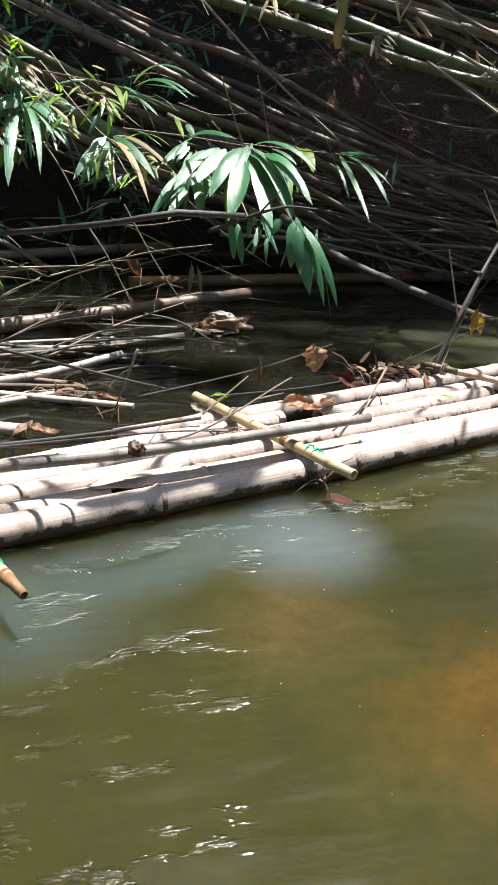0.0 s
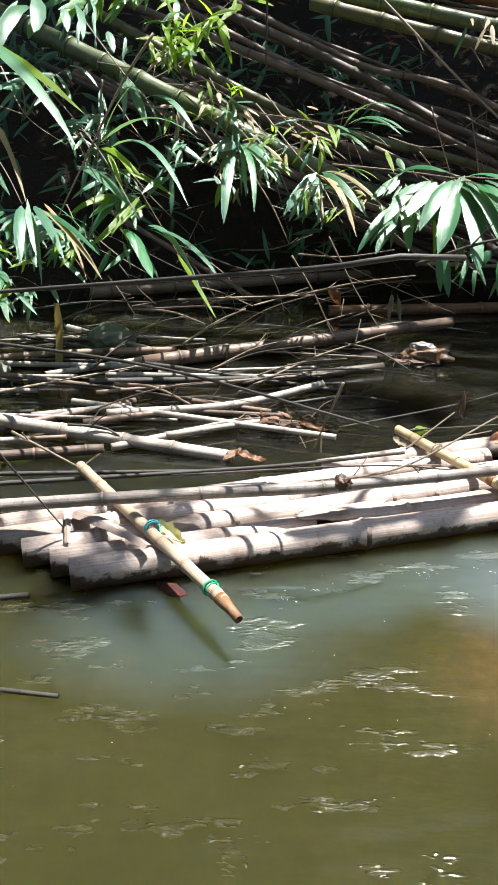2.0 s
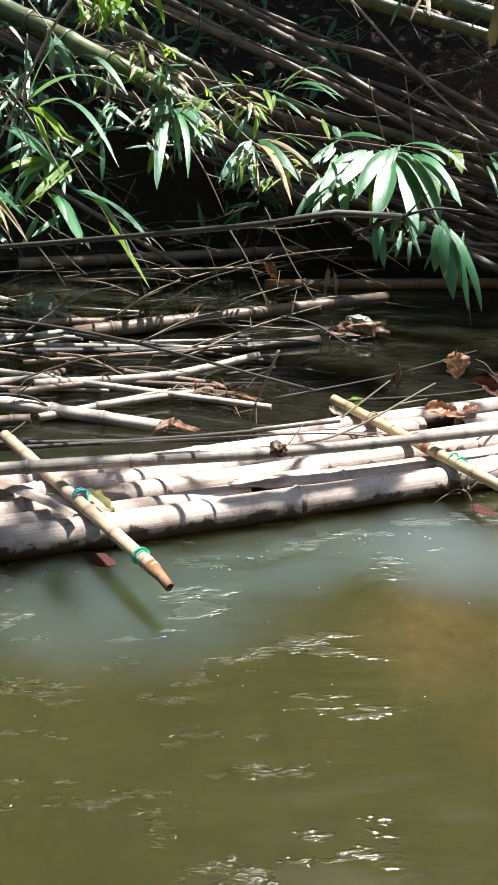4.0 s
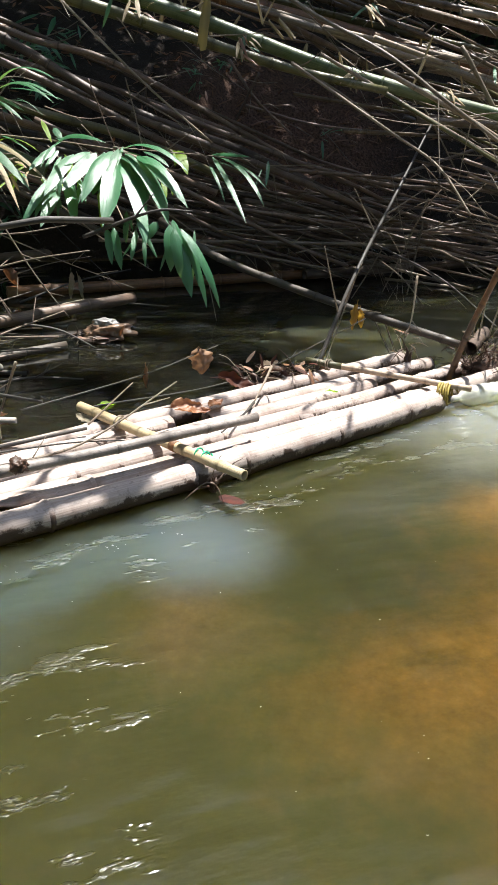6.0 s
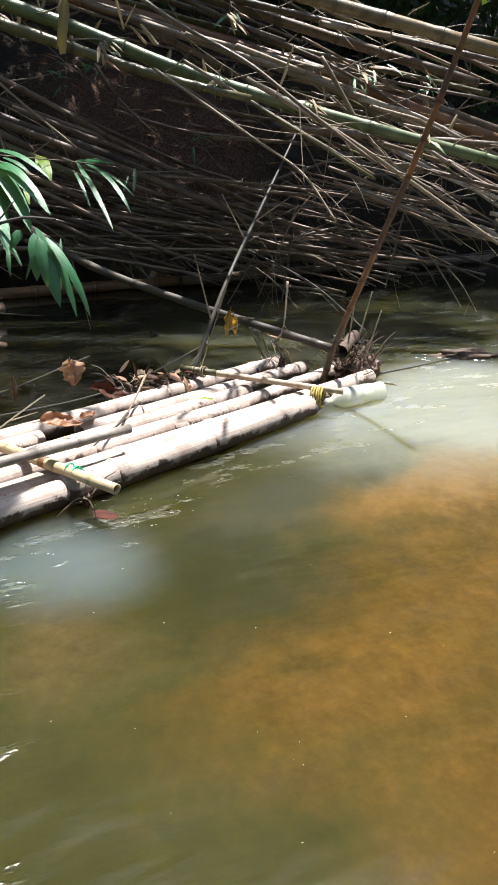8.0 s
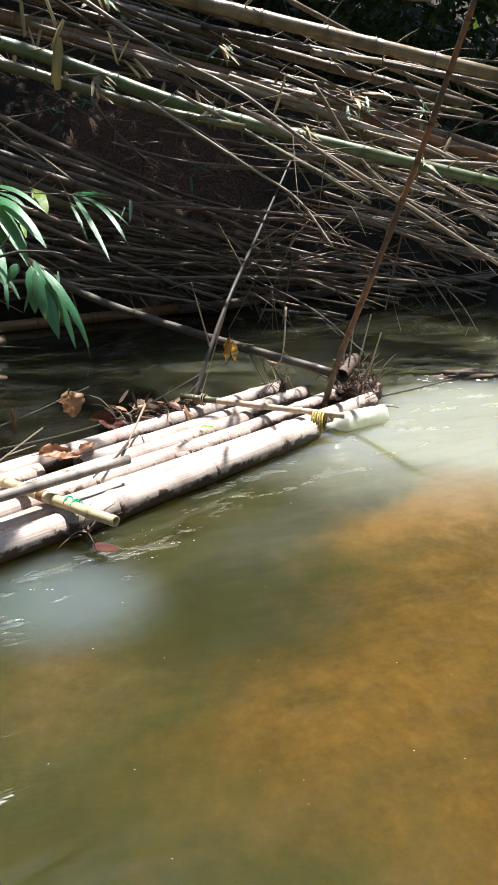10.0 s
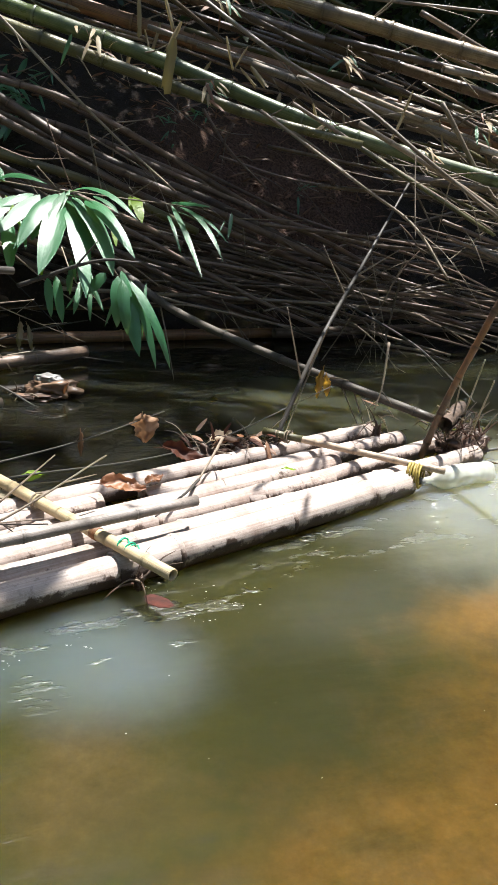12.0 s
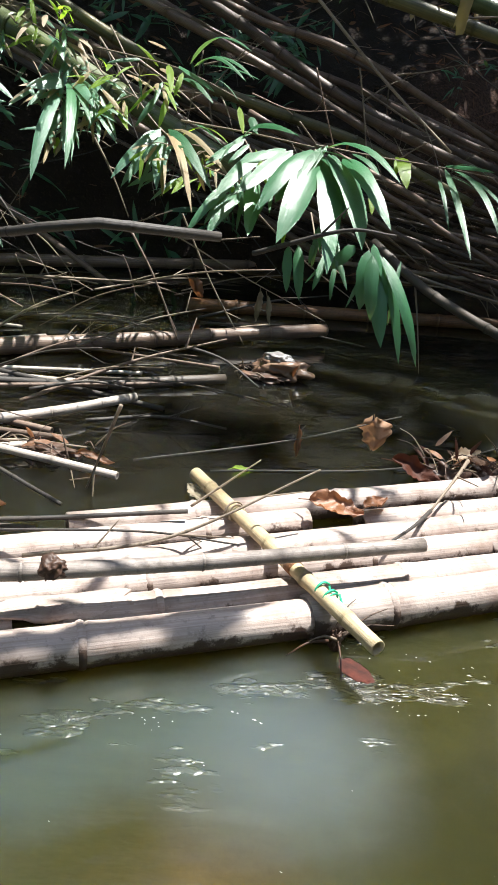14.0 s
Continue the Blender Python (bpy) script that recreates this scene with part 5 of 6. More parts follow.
        leaf(hub, tuple(p), tuple(p + d), rng.uniform(0.015, 0.035), rng.choice((leaf_wet, leaf_brown, leaf_brown)), rng)


heap((0.56, 3.40, 0.07), (0.13, 0.06, 0.05), 16, 7, "dark wet bark, twigs and torn leaves at the raft's edge", 4)
heap((0.44, 3.33, 0.075), (0.15, 0.06, 0.06), 20, 9, "dark red-brown torn leaves and twigs at the raft's edge", 21)
heap((0.72, 3.48, 0.06), (0.09, 0.05, 0.05), 12, 4, "dark wet bark and twigs at the raft's edge", 6)
heap((-0.80, 2.91, 0.035), (0.13, 0.06, 0.03), 22, 3, "dark heap of twigs and leaf mush afloat", 13)
heap((1.15, 3.62, 0.15), (0.03, 0.03, 0.08), 10, 1, "dark root fibres hanging on the leaning culm", 12)
heap((0.262, 2.362, 0.04), (0.018, 0.016, 0.04), 7, 0, "dark root fibres under the lashing", 15)
heap((-0.42, 4.02, 0.02), (0.15, 0.06, 0.02), 10, 2, "twigs and leaf scraps caught at the plastic", 17)
curled("plastic_scrap", (-0.745, 1.785, 0.108), 0.12, 0.055, -20, 14, leaf_straw, "crumpled pale yellow scrap caught under the lashing", 0.6, "", 0.25, 31)
wet_leaf((0.322, 2.312, -0.003), (0.06, 0.03, 0.006), -30, "wet red-brown leaf under the crossbar", 12.0)
# the crossbar's red blur on the water, put in as a flat leaf
wet_leaf((-0.685, 1.661, 0.003), (0.05, 0.026, 0.003), -20, "reddish reflection under the crossbar, modelled as a flat leaf", 5.0)
lumpy("root_lump", (-0.307, 2.116, 0.198), (0.028, 0.026, 0.026), root_mat, 9.0, "knotted root stump on the grey pole", "debris", detail=3, rough=0.5)
lumpy("stone", (-2.15, 3.80, 0.04), (0.13, 0.10, 0.08), stone_mat, 4.0, "mossy grey stone at the water's edge", "stone", detail=3, rough=0.3)
lumpy("stone", (-2.45, 3.05, 0.02), (0.14, 0.09, 0.07), stone_mat, 8.0, "pale stone among the floating culms", "stone", detail=3, rough=0.3)
lumpy("driftwood", (2.34, 4.06, 0.0), (0.22, 0.05, 0.04), bark, 8.5, "dark driftwood awash with froth", "debris", detail=3, rough=0.5)

twig([(1.62, 3.68, 0.012), (1.95, 3.86, 0.008), (2.25, 4.03, 0.01)], 0.006, "dark wet stick awash, reaching the driftwood", dark_skin)


def build_froth_sparkle():
    """Small flecks: foam by the driftwood, sun sparkle along the raft and before it."""
    rng = random.Random(23)
    chunks = []

    def fleck(x, y, r):
        V = [(x, y, 0.0015 + r * 0.35)]
        n = 7
        for k in range(n):
            a, q = 2 * math.pi * k / n, r * rng.uniform(0.6, 1.3)
            V.append((x + q * 2.4 * math.cos(a), y + q * 0.7 * math.sin(a), 0.001))
        chunks.append((V, [(0, 1 + k, 1 + (k + 1) % n) for k in range(n)], [(0, 0)] * (n + 1)))

    for _ in range(70):
        fleck(rng.gauss(2.3, 0.14), rng.gauss(4.05, 0.04), rng.uniform(0.002, 0.007))
    # white flecks standing for sun sparkle, along the raft and in front
    for _ in range(9):
        x = rng.uniform(-0.5, 0.6)
        y = 2.235 + 0.71 * (x - 0.2) - 0.04 - abs(rng.gauss(0, 0.05))
        for _ in range(rng.choice((1, 2, 5, 9))):
            fleck(x + rng.gauss(0, 0.025), y + rng.gauss(0, 0.006), rng.uniform(0.0004, 0.0017))
    for _ in range(9):
        x, y = rng.gauss(0.5, 0.16), rng.gauss(2.3, 0.07)
        for _ in range(rng.choice((1, 3, 6, 10))):
            fleck(x + rng.gauss(0, 0.03), y + rng.gauss(0, 0.006), rng.uniform(0.0004, 0.0016))
    for _ in range(40):
        x, y = rng.uniform(-0.9, 1.2), rng.uniform(1.0, 2.1)
        fleck(x, y, rng.uniform(0.0004, 0.0011))
    joined("froth_sparkle_flecks", chunks, froth_sparkle_mat, "small white froth by the driftwood and flecks for sun sparkle", "froth")


build_froth_sparkle()


def sheath(a, b, w, label):
    """A dry culm sheath hanging down: a folded papery strip."""
    rng = random.Random(int(a[0] * 1000))
    a, b = Vector(a), Vector(b)
    d = (b - a).normalized()
    side = d.cross(Vector((0.2, 1, 0.1))).normalized()
    out = side.cross(d)
    v, fcs, uv = [], [], []
    for i in range(9):
        u = i / 8
        for j in range(5):
            k = j / 2 - 1
            end = rng.uniform(-0.12, 0.1) if i == 8 else 0.0
            wide = 0.5 * w * (0.55 + 0.45 * min(1, u * 4)) * (1 + rng.uniform(-0.08, 0.08))
            v.append(a.lerp(b, u + end) + side * (wide * k) + out * (0.35 * w * k * k + 0.12 * w * math.sin(u * 5 + a[0] * 9)))
            uv.append((j / 4, u))
    for i in range(8):
        for j in range(4):
            p = i * 5 + j
            fcs.append((p, p + 1, p + 6, p + 5))
    ob = mesh_object("culm_sheath", v, fcs, leaf_sheath if w > 0.045 else leaf_dry, uv, origin=a)
    return tagged(ob, label, "sheath", "dry culm sheaths")


sheath((0.115, 4.53, 1.67), (0.09, 4.5, 1.44), 0.05, "dry tan culm sheath hanging on the pile")
sheath((-2.16, 3.3, 0.36), (-2.19, 3.3, -0.02), 0.055, "dry orange-brown culm sheath standing in the water")
SH = random.Random(44)
for _ in range(26):
    x = SH.uniform(-0.4, 2.4)
    y, z = SH.uniform(4.7, 5.2), 1.95 - 0.24 * (x + 0.2) - SH.uniform(0.0, 0.35)
    sheath((x, y, z), (x + SH.uniform(-0.08, 0.1), y - 0.03, z - SH.uniform(0.08, 0.2)), SH.uniform(0.01, 0.026), "dry tan culm sheath hanging on the pile")

# ---------------------------------------------------------------- leafy branches
big = spray([(-0.95, 4.2, 1.0), (-0.57, 4.0, 0.99), (-0.263, 3.79, 0.977)], 0.005, "bamboo branch with broad drooping sunlit green leaves")
low = spray([(-0.263, 3.79, 0.97), (-0.1, 3.75, 0.78), (0.002, 3.7, 0.663)], 0.004, "bamboo branch tip with dark green drooping leaves")
mid = spray([(-1.5, 4.5, 1.3), (-1.068, 4.25, 0.956), (-0.8, 4.22, 0.9)], 0.006, "bamboo branch with pale striped sunlit leaves")
top = spray([(-1.4, 4.3, 1.25), (-0.886, 3.97, 1.193), (-0.6, 3.97, 1.1)], 0.004, "bamboo branch with narrow bright green leaves")
left = spray([(-1.9, 4.4, 1.35), (-1.484, 4.2, 1.1), (-1.3, 4.2, 1.0)], 0.005, "bamboo branch with drooping green leaves")
right = spray([(-0.263, 3.8, 0.985), (-0.05, 4.0, 0.96), (0.17, 4.1, 0.945), (0.36, 4.1, 0.93)], 0.003, "thin bamboo branch with narrow green leaves")
fan = spray([(-2.9, 3.7, 1.3), (-2.45, 3.4, 1.0), (-2.29, 3.3, 0.845)], 0.005, "bamboo branch with a fan of pale sunlit leaves")
near = spray([(-2.9, 2.9, 1.9), (-2.3, 2.65, 1.6), (-2.0, 2.6, 1.45)], 0.006, "bamboo branch with very broad long leaves")
upper = spray([(-2.8, 3.6, 2.2), (-2.3, 3.3, 1.85), (-2.0, 3.2, 1.68)], 0.006, "bamboo branch with broad pale leaves")
cross = spray([(-2.6, 3.9, 1.5), (-2.12, 3.75, 1.1), (-1.8, 3.6, 0.75)], 0.005, "bamboo branch with crossing green leaves")
hang = spray([(-2.6, 4.3, 1.9), (-2.16, 4.2, 1.44), (-1.9, 4.2, 1.2)], 0.005, "bamboo branch with small hanging leaves")
# big (-0.263, 3.79, 0.977)
leaf(big, (-0.27, 3.76, 0.97), (-0.35, 3.45, 0.78), 0.086, leaf_green)
leaf(big, (-0.26, 3.75, 0.92), (-0.37, 3.47, 0.77), 0.035, leaf_green)
leaf(big, (-0.22, 3.8, 0.99), (-0.26, 3.57, 0.84), 0.032, leaf_green)
leaf(big, (-0.26, 3.81, 0.97), (-0.25, 3.36, 0.7), 0.114, leaf_green)
leaf(big, (-0.24, 3.79, 0.98), (-0.27, 3.45, 0.78), 0.039, leaf_green)
leaf(big, (-0.24, 3.83, 0.95), (-0.07, 3.35, 0.63), 0.101, leaf_green)
leaf(big, (-0.22, 3.92, 0.93), (-0.09, 3.51, 0.65), 0.061, leaf_green)
leaf(big, (-0.2, 3.83, 0.91), (-0.03, 3.54, 0.78), 0.047, leaf_green)
leaf(big, (-0.21, 3.8, 0.96), (0.02, 3.41, 0.71), 0.114, leaf_green)
leaf(big, (-0.2, 3.85, 0.94), (-0.09, 3.61, 0.77), 0.068, leaf_green)
leaf(big, (-0.26, 3.82, 0.95), (-0.03, 3.5, 0.79), 0.049, leaf_green)
leaf(big, (-0.16, 3.8, 0.95), (0.1, 3.42, 0.78), 0.067, leaf_green)
leaf(big, (-0.14, 3.89, 0.93), (-0.01, 3.69, 0.83), 0.035, leaf_green)
leaf(big, (-0.22, 3.79, 0.98), (0.1, 3.45, 0.92), 0.047, leaf_green)
leaf(big, (-0.27, 3.82, 0.96), (-0.09, 3.63, 0.95), 0.026, leaf_green)
leaf(big, (-0.34, 3.78, 0.96), (-0.44, 3.5, 0.82), 0.080, leaf_green)
leaf(big, (-0.34, 3.87, 0.94), (-0.38, 3.73, 0.86), 0.027, leaf_green)
leaf(big, (-0.37, 3.8, 0.96), (-0.46, 3.65, 0.91), 0.047, leaf_green)
leaf(big, (-0.44, 3.77, 0.95), (-0.51, 3.47, 0.8), 0.074, leaf_green)
leaf(big, (-0.47, 3.78, 0.86), (-0.4, 3.53, 0.68), 0.074, leaf_green)
leaf(big, (-0.46, 3.87, 0.85), (-0.38, 3.7, 0.74), 0.030, leaf_green)
leaf(big, (-0.52, 3.77, 0.79), (-0.55, 3.53, 0.66), 0.067, leaf_green)
leaf(big, (-0.57, 3.8, 0.78), (-0.57, 3.68, 0.72), 0.035, leaf_green)
leaf(big, (-0.56, 3.82, 0.77), (-0.6, 3.63, 0.68), 0.036, leaf_green)
leaf(big, (-0.56, 3.82, 0.83), (-0.65, 3.58, 0.65), 0.048, leaf_green)
leaf(big, (-0.51, 3.83, 0.82), (-0.61, 3.65, 0.69), 0.021, leaf_green)
leaf(big, (-0.52, 3.77, 0.98), (-0.6, 3.6, 0.89), 0.054, leaf_green)
leaf(big, (-0.49, 3.76, 1.0), (-0.55, 3.6, 0.9), 0.020, leaf_green)
leaf(big, (-0.52, 3.83, 0.96), (-0.56, 3.72, 0.89), 0.028, leaf_green)
leaf(big, (-0.52, 3.74, 0.98), (-0.24, 3.47, 1.02), 0.033, leaf_green)
leaf(big, (-0.34, 3.81, 0.79), (-0.3, 3.62, 0.64), 0.027, leaf_lime)
leaf(big, (-0.05, 3.84, 0.86), (-0.02, 3.75, 0.78), 0.031, leaf_lime)
leaf(big, (-0.01, 3.88, 0.83), (0.0, 3.83, 0.78), 0.018, leaf_lime)
leaf(big, (-0.31, 3.83, 0.96), (-0.32, 3.55, 0.8), 0.067, leaf_green)
leaf(big, (-0.32, 3.91, 0.92), (-0.32, 3.69, 0.79), 0.031, leaf_green)
leaf(big, (-0.31, 3.91, 0.95), (-0.34, 3.69, 0.82), 0.034, leaf_green)
leaf(big, (-0.18, 3.73, 0.94), (-0.04, 3.5, 0.8), 0.072, leaf_green)
leaf(big, (-0.13, 3.82, 0.97), (-0.0, 3.66, 0.92), 0.044, leaf_green)
leaf(big, (-0.2, 3.8, 0.96), (-0.09, 3.62, 0.85), 0.030, leaf_green)
# low (0.001, 3.7, 0.67)
leaf(low, (0.0, 3.68, 0.67), (0.01, 3.61, 0.47), 0.071, leaf_green)
leaf(low, (0.01, 3.7, 0.69), (0.06, 3.66, 0.59), 0.038, leaf_green)
leaf(low, (0.02, 3.75, 0.66), (0.11, 3.58, 0.36), 0.079, leaf_green)
leaf(low, (0.05, 3.71, 0.65), (0.24, 3.6, 0.31), 0.046, leaf_green)
leaf(low, (0.02, 3.72, 0.66), (0.14, 3.65, 0.39), 0.028, leaf_green)
leaf(low, (0.07, 3.71, 0.63), (0.18, 3.59, 0.31), 0.039, leaf_green)
leaf(low, (0.11, 3.75, 0.64), (0.11, 3.67, 0.42), 0.019, leaf_green)
leaf(low, (-0.06, 3.74, 0.67), (-0.13, 3.7, 0.58), 0.053, leaf_green)
leaf(low, (-0.27, 3.75, 0.64), (-0.22, 3.65, 0.46), 0.047, leaf_green)
leaf(low, (-0.28, 3.64, 0.65), (-0.25, 3.57, 0.5), 0.039, leaf_green)
leaf(low, (0.02, 3.65, 0.66), (0.06, 3.57, 0.45), 0.058, leaf_green)
leaf(low, (0.02, 3.68, 0.65), (-0.04, 3.61, 0.47), 0.020, leaf_green)
# mid (-1.052, 4.25, 0.959)
leaf(mid, (-1.04, 4.2, 0.96), (-1.13, 3.92, 0.76), 0.062, leaf_sheen)
leaf(mid, (-1.08, 4.29, 0.94), (-1.13, 4.01, 0.72), 0.055, leaf_sheen)
leaf(mid, (-1.12, 4.32, 0.92), (-1.19, 4.14, 0.79), 0.034, leaf_sheen)
leaf(mid, (-1.09, 4.29, 0.89), (-1.07, 4.05, 0.7), 0.027, leaf_sheen)
leaf(mid, (-1.03, 4.2, 0.93), (-1.05, 3.97, 0.78), 0.054, leaf_sheen)
leaf(mid, (-1.02, 4.23, 0.91), (-1.01, 4.06, 0.8), 0.025, leaf_sheen)
leaf(mid, (-1.06, 4.27, 0.93), (-0.96, 4.0, 0.73), 0.063, leaf_sheen)
leaf(mid, (-1.03, 4.28, 0.89), (-1.0, 4.14, 0.78), 0.039, leaf_sheen)
leaf(mid, (-1.04, 4.26, 0.94), (-0.69, 3.73, 0.7), 0.042, leaf_dry)
leaf(mid, (-1.02, 4.33, 0.94), (-0.82, 4.04, 0.82), 0.021, leaf_lime)
leaf(mid, (-1.07, 4.33, 0.9), (-0.95, 4.04, 0.7), 0.037, leaf_dry)
leaf(mid, (-1.01, 4.21, 0.96), (-0.67, 3.88, 0.77), 0.054, leaf_green)
leaf(mid, (-0.99, 4.29, 0.99), (-0.7, 4.04, 0.93), 0.019, leaf_green)
leaf(mid, (-1.02, 4.28, 0.96), (-0.58, 3.84, 0.82), 0.031, leaf_dry)
leaf(mid, (-0.97, 4.27, 0.94), (-0.63, 3.93, 0.94), 0.019, leaf_lime)
leaf(mid, (-1.06, 4.21, 0.95), (-1.1, 4.03, 0.83), 0.069, leaf_sheen)
leaf(mid, (-1.02, 4.24, 0.79), (-1.12, 4.05, 0.72), 0.035, leaf_sheen)
leaf(mid, (-0.98, 4.26, 0.76), (-1.03, 4.09, 0.67), 0.021, leaf_sheen)
leaf(mid, (-1.03, 4.29, 0.79), (-1.1, 4.11, 0.71), 0.013, leaf_sheen)
leaf(mid, (-0.93, 4.24, 0.78), (-0.97, 4.06, 0.7), 0.023, leaf_lime)
leaf(mid, (-0.89, 4.28, 0.77), (-0.94, 4.13, 0.71), 0.014, leaf_lime)
leaf(mid, (-0.96, 4.29, 0.76), (-0.97, 4.18, 0.7), 0.021, leaf_lime)
# top (-0.886, 3.97, 1.193)
leaf(top, (-0.91, 3.95, 1.2), (-0.82, 3.78, 1.1), 0.033, leaf_lime)
leaf(top, (-0.87, 4.0, 1.18), (-0.86, 3.9, 1.09), 0.024, leaf_lime)
leaf(top, (-0.87, 3.96, 1.2), (-0.64, 3.75, 1.12), 0.057, leaf_green)
leaf(top, (-0.89, 4.03, 1.16), (-0.67, 3.83, 1.08), 0.029, leaf_green)
leaf(top, (-0.83, 3.97, 1.21), (-0.46, 3.59, 1.25), 0.029, leaf_green)
leaf(top, (-0.82, 3.98, 1.2), (-0.46, 3.64, 1.17), 0.029, leaf_green)
leaf(top, (-0.78, 4.01, 1.21), (-0.45, 3.69, 1.17), 0.012, leaf_green)
leaf(top, (-0.79, 3.94, 1.2), (-0.48, 3.62, 1.16), 0.025, leaf_green)
leaf(top, (-0.75, 4.02, 1.17), (-0.58, 3.84, 1.1), 0.010, leaf_green)
leaf(top, (-0.63, 4.0, 1.08), (-0.55, 3.84, 0.99), 0.026, leaf_lime)
leaf(top, (-0.56, 3.94, 1.05), (-0.5, 3.84, 1.0), 0.035, leaf_green)
leaf(top, (-0.57, 4.01, 1.0), (-0.53, 3.96, 0.99), 0.015, leaf_green)
# left (-1.484, 4.2, 1.1)
leaf(left, (-1.48, 4.18, 1.11), (-1.56, 3.99, 1.07), 0.079, leaf_sheen)
leaf(left, (-1.5, 4.21, 1.06), (-1.55, 4.05, 1.02), 0.038, leaf_sheen)
leaf(left, (-1.52, 4.2, 1.13), (-1.56, 4.1, 1.11), 0.037, leaf_sheen)
leaf(left, (-1.52, 4.2, 1.08), (-1.39, 3.74, 0.73), 0.072, leaf_sheen)
leaf(left, (-1.49, 4.22, 1.09), (-1.31, 3.85, 0.85), 0.029, leaf_sheen)
leaf(left, (-1.49, 4.3, 1.09), (-1.5, 3.95, 0.81), 0.034, leaf_sheen)
leaf(left, (-1.58, 4.18, 0.9), (-1.54, 3.98, 0.78), 0.043, leaf_lime)
leaf(left, (-1.57, 4.25, 0.87), (-1.51, 4.12, 0.8), 0.030, leaf_lime)
leaf(left, (-1.46, 4.15, 1.1), (-1.2, 3.68, 0.8), 0.047, leaf_green)
leaf(left, (-1.46, 4.21, 1.09), (-1.36, 3.91, 0.85), 0.017, leaf_green)
leaf(left, (-1.44, 4.22, 1.1), (-1.26, 3.83, 0.81), 0.019, leaf_green)
leaf(left, (-1.46, 4.19, 1.1), (-1.22, 3.94, 1.02), 0.055, leaf_sheen)
leaf(left, (-1.44, 4.23, 1.12), (-1.22, 4.0, 1.04), 0.032, leaf_sheen)
leaf(left, (-1.45, 4.15, 1.09), (-1.2, 3.88, 0.96), 0.039, leaf_green)
leaf(left, (-1.43, 4.2, 1.11), (-1.28, 4.05, 1.07), 0.020, leaf_green)
leaf(left, (-1.36, 4.22, 1.07), (-1.3, 4.04, 0.93), 0.039, leaf_green)
leaf(left, (-1.32, 4.3, 1.06), (-1.31, 4.19, 0.97), 0.023, leaf_green)
leaf(left, (-1.52, 4.18, 1.33), (-1.51, 4.08, 1.4), 0.037, leaf_lime)
leaf(left, (-1.47, 4.21, 1.33), (-1.47, 4.13, 1.38), 0.034, leaf_lime)
leaf(left, (-1.5, 4.2, 1.35), (-1.5, 4.12, 1.4), 0.030, leaf_lime)
leaf(left, (-1.5, 4.14, 1.37), (-1.38, 4.04, 1.36), 0.031, leaf_lime)
leaf(left, (-1.53, 4.21, 1.34), (-1.43, 4.13, 1.37), 0.029, leaf_lime)
leaf(left, (-1.53, 4.15, 1.37), (-1.47, 4.1, 1.36), 0.017, leaf_lime)
leaf(left, (-1.61, 4.25, 1.28), (-1.45, 4.1, 1.18), 0.049, leaf_sheen)
leaf(left, (-1.61, 4.34, 1.26), (-1.45, 4.2, 1.2), 0.018, leaf_sheen)
leaf(left, (-1.58, 4.3, 1.3), (-1.43, 4.18, 1.26), 0.021, leaf_sheen)
# right (0.169, 4.1, 0.941)
leaf(right, (0.17, 4.14, 0.94), (0.35, 3.64, 0.69), 0.029, leaf_green)
leaf(right, (0.2, 4.09, 0.94), (0.43, 3.68, 0.76), 0.036, leaf_green)
leaf(right, (0.16, 4.08, 0.9), (0.25, 3.83, 0.75), 0.017, leaf_green)
leaf(right, (0.17, 4.12, 0.95), (0.36, 3.89, 0.96), 0.022, leaf_green)
leaf(right, (0.18, 4.14, 0.94), (0.35, 3.95, 0.93), 0.008, leaf_green)
leaf(right, (-0.0, 4.15, 0.96), (0.06, 3.98, 0.86), 0.058, leaf_lime)
leaf(right, (-0.02, 4.19, 0.96), (-0.01, 4.09, 0.89), 0.034, leaf_lime)
leaf(right, (0.45, 4.13, 0.93), (0.44, 4.0, 0.82), 0.022, leaf_green)
leaf(right, (0.42, 4.14, 0.89), (0.39, 4.05, 0.82), 0.007, leaf_green)
leaf(right, (0.21, 4.05, 0.93), (0.45, 3.77, 0.82), 0.025, leaf_green)
leaf(right, (0.17, 4.04, 0.92), (0.34, 3.84, 0.88), 0.009, leaf_green)
# fan (-2.261, 3.3, 0.844)
leaf(fan, (-2.29, 3.29, 0.84), (-2.08, 2.96, 0.62), 0.066, leaf_sheen)
leaf(fan, (-2.24, 3.27, 0.84), (-2.04, 3.03, 0.65), 0.051, leaf_sheen)
leaf(fan, (-2.25, 3.26, 0.8), (-2.12, 3.06, 0.61), 0.029, leaf_sheen)
leaf(fan, (-2.22, 3.3, 0.84), (-1.79, 2.89, 0.67), 0.051, leaf_sheen)
leaf(fan, (-2.27, 3.32, 0.87), (-2.07, 3.05, 0.65), 0.023, leaf_sheen)
leaf(fan, (-2.27, 3.35, 0.8), (-2.02, 3.02, 0.51), 0.024, leaf_sheen)
leaf(fan, (-2.19, 3.3, 0.83), (-1.56, 2.82, 0.61), 0.043, leaf_dry)
leaf(fan, (-2.21, 3.34, 0.8), (-1.73, 2.96, 0.57), 0.024, leaf_dry)
leaf(fan, (-2.18, 3.33, 0.85), (-1.82, 3.05, 0.69), 0.021, leaf_dry)
leaf(fan, (-2.18, 3.31, 0.82), (-1.6, 2.88, 0.7), 0.036, leaf_green)
leaf(fan, (-2.15, 3.35, 0.85), (-1.77, 3.07, 0.74), 0.014, leaf_green)
leaf(fan, (-2.15, 3.34, 0.8), (-1.81, 3.1, 0.8), 0.018, leaf_green)
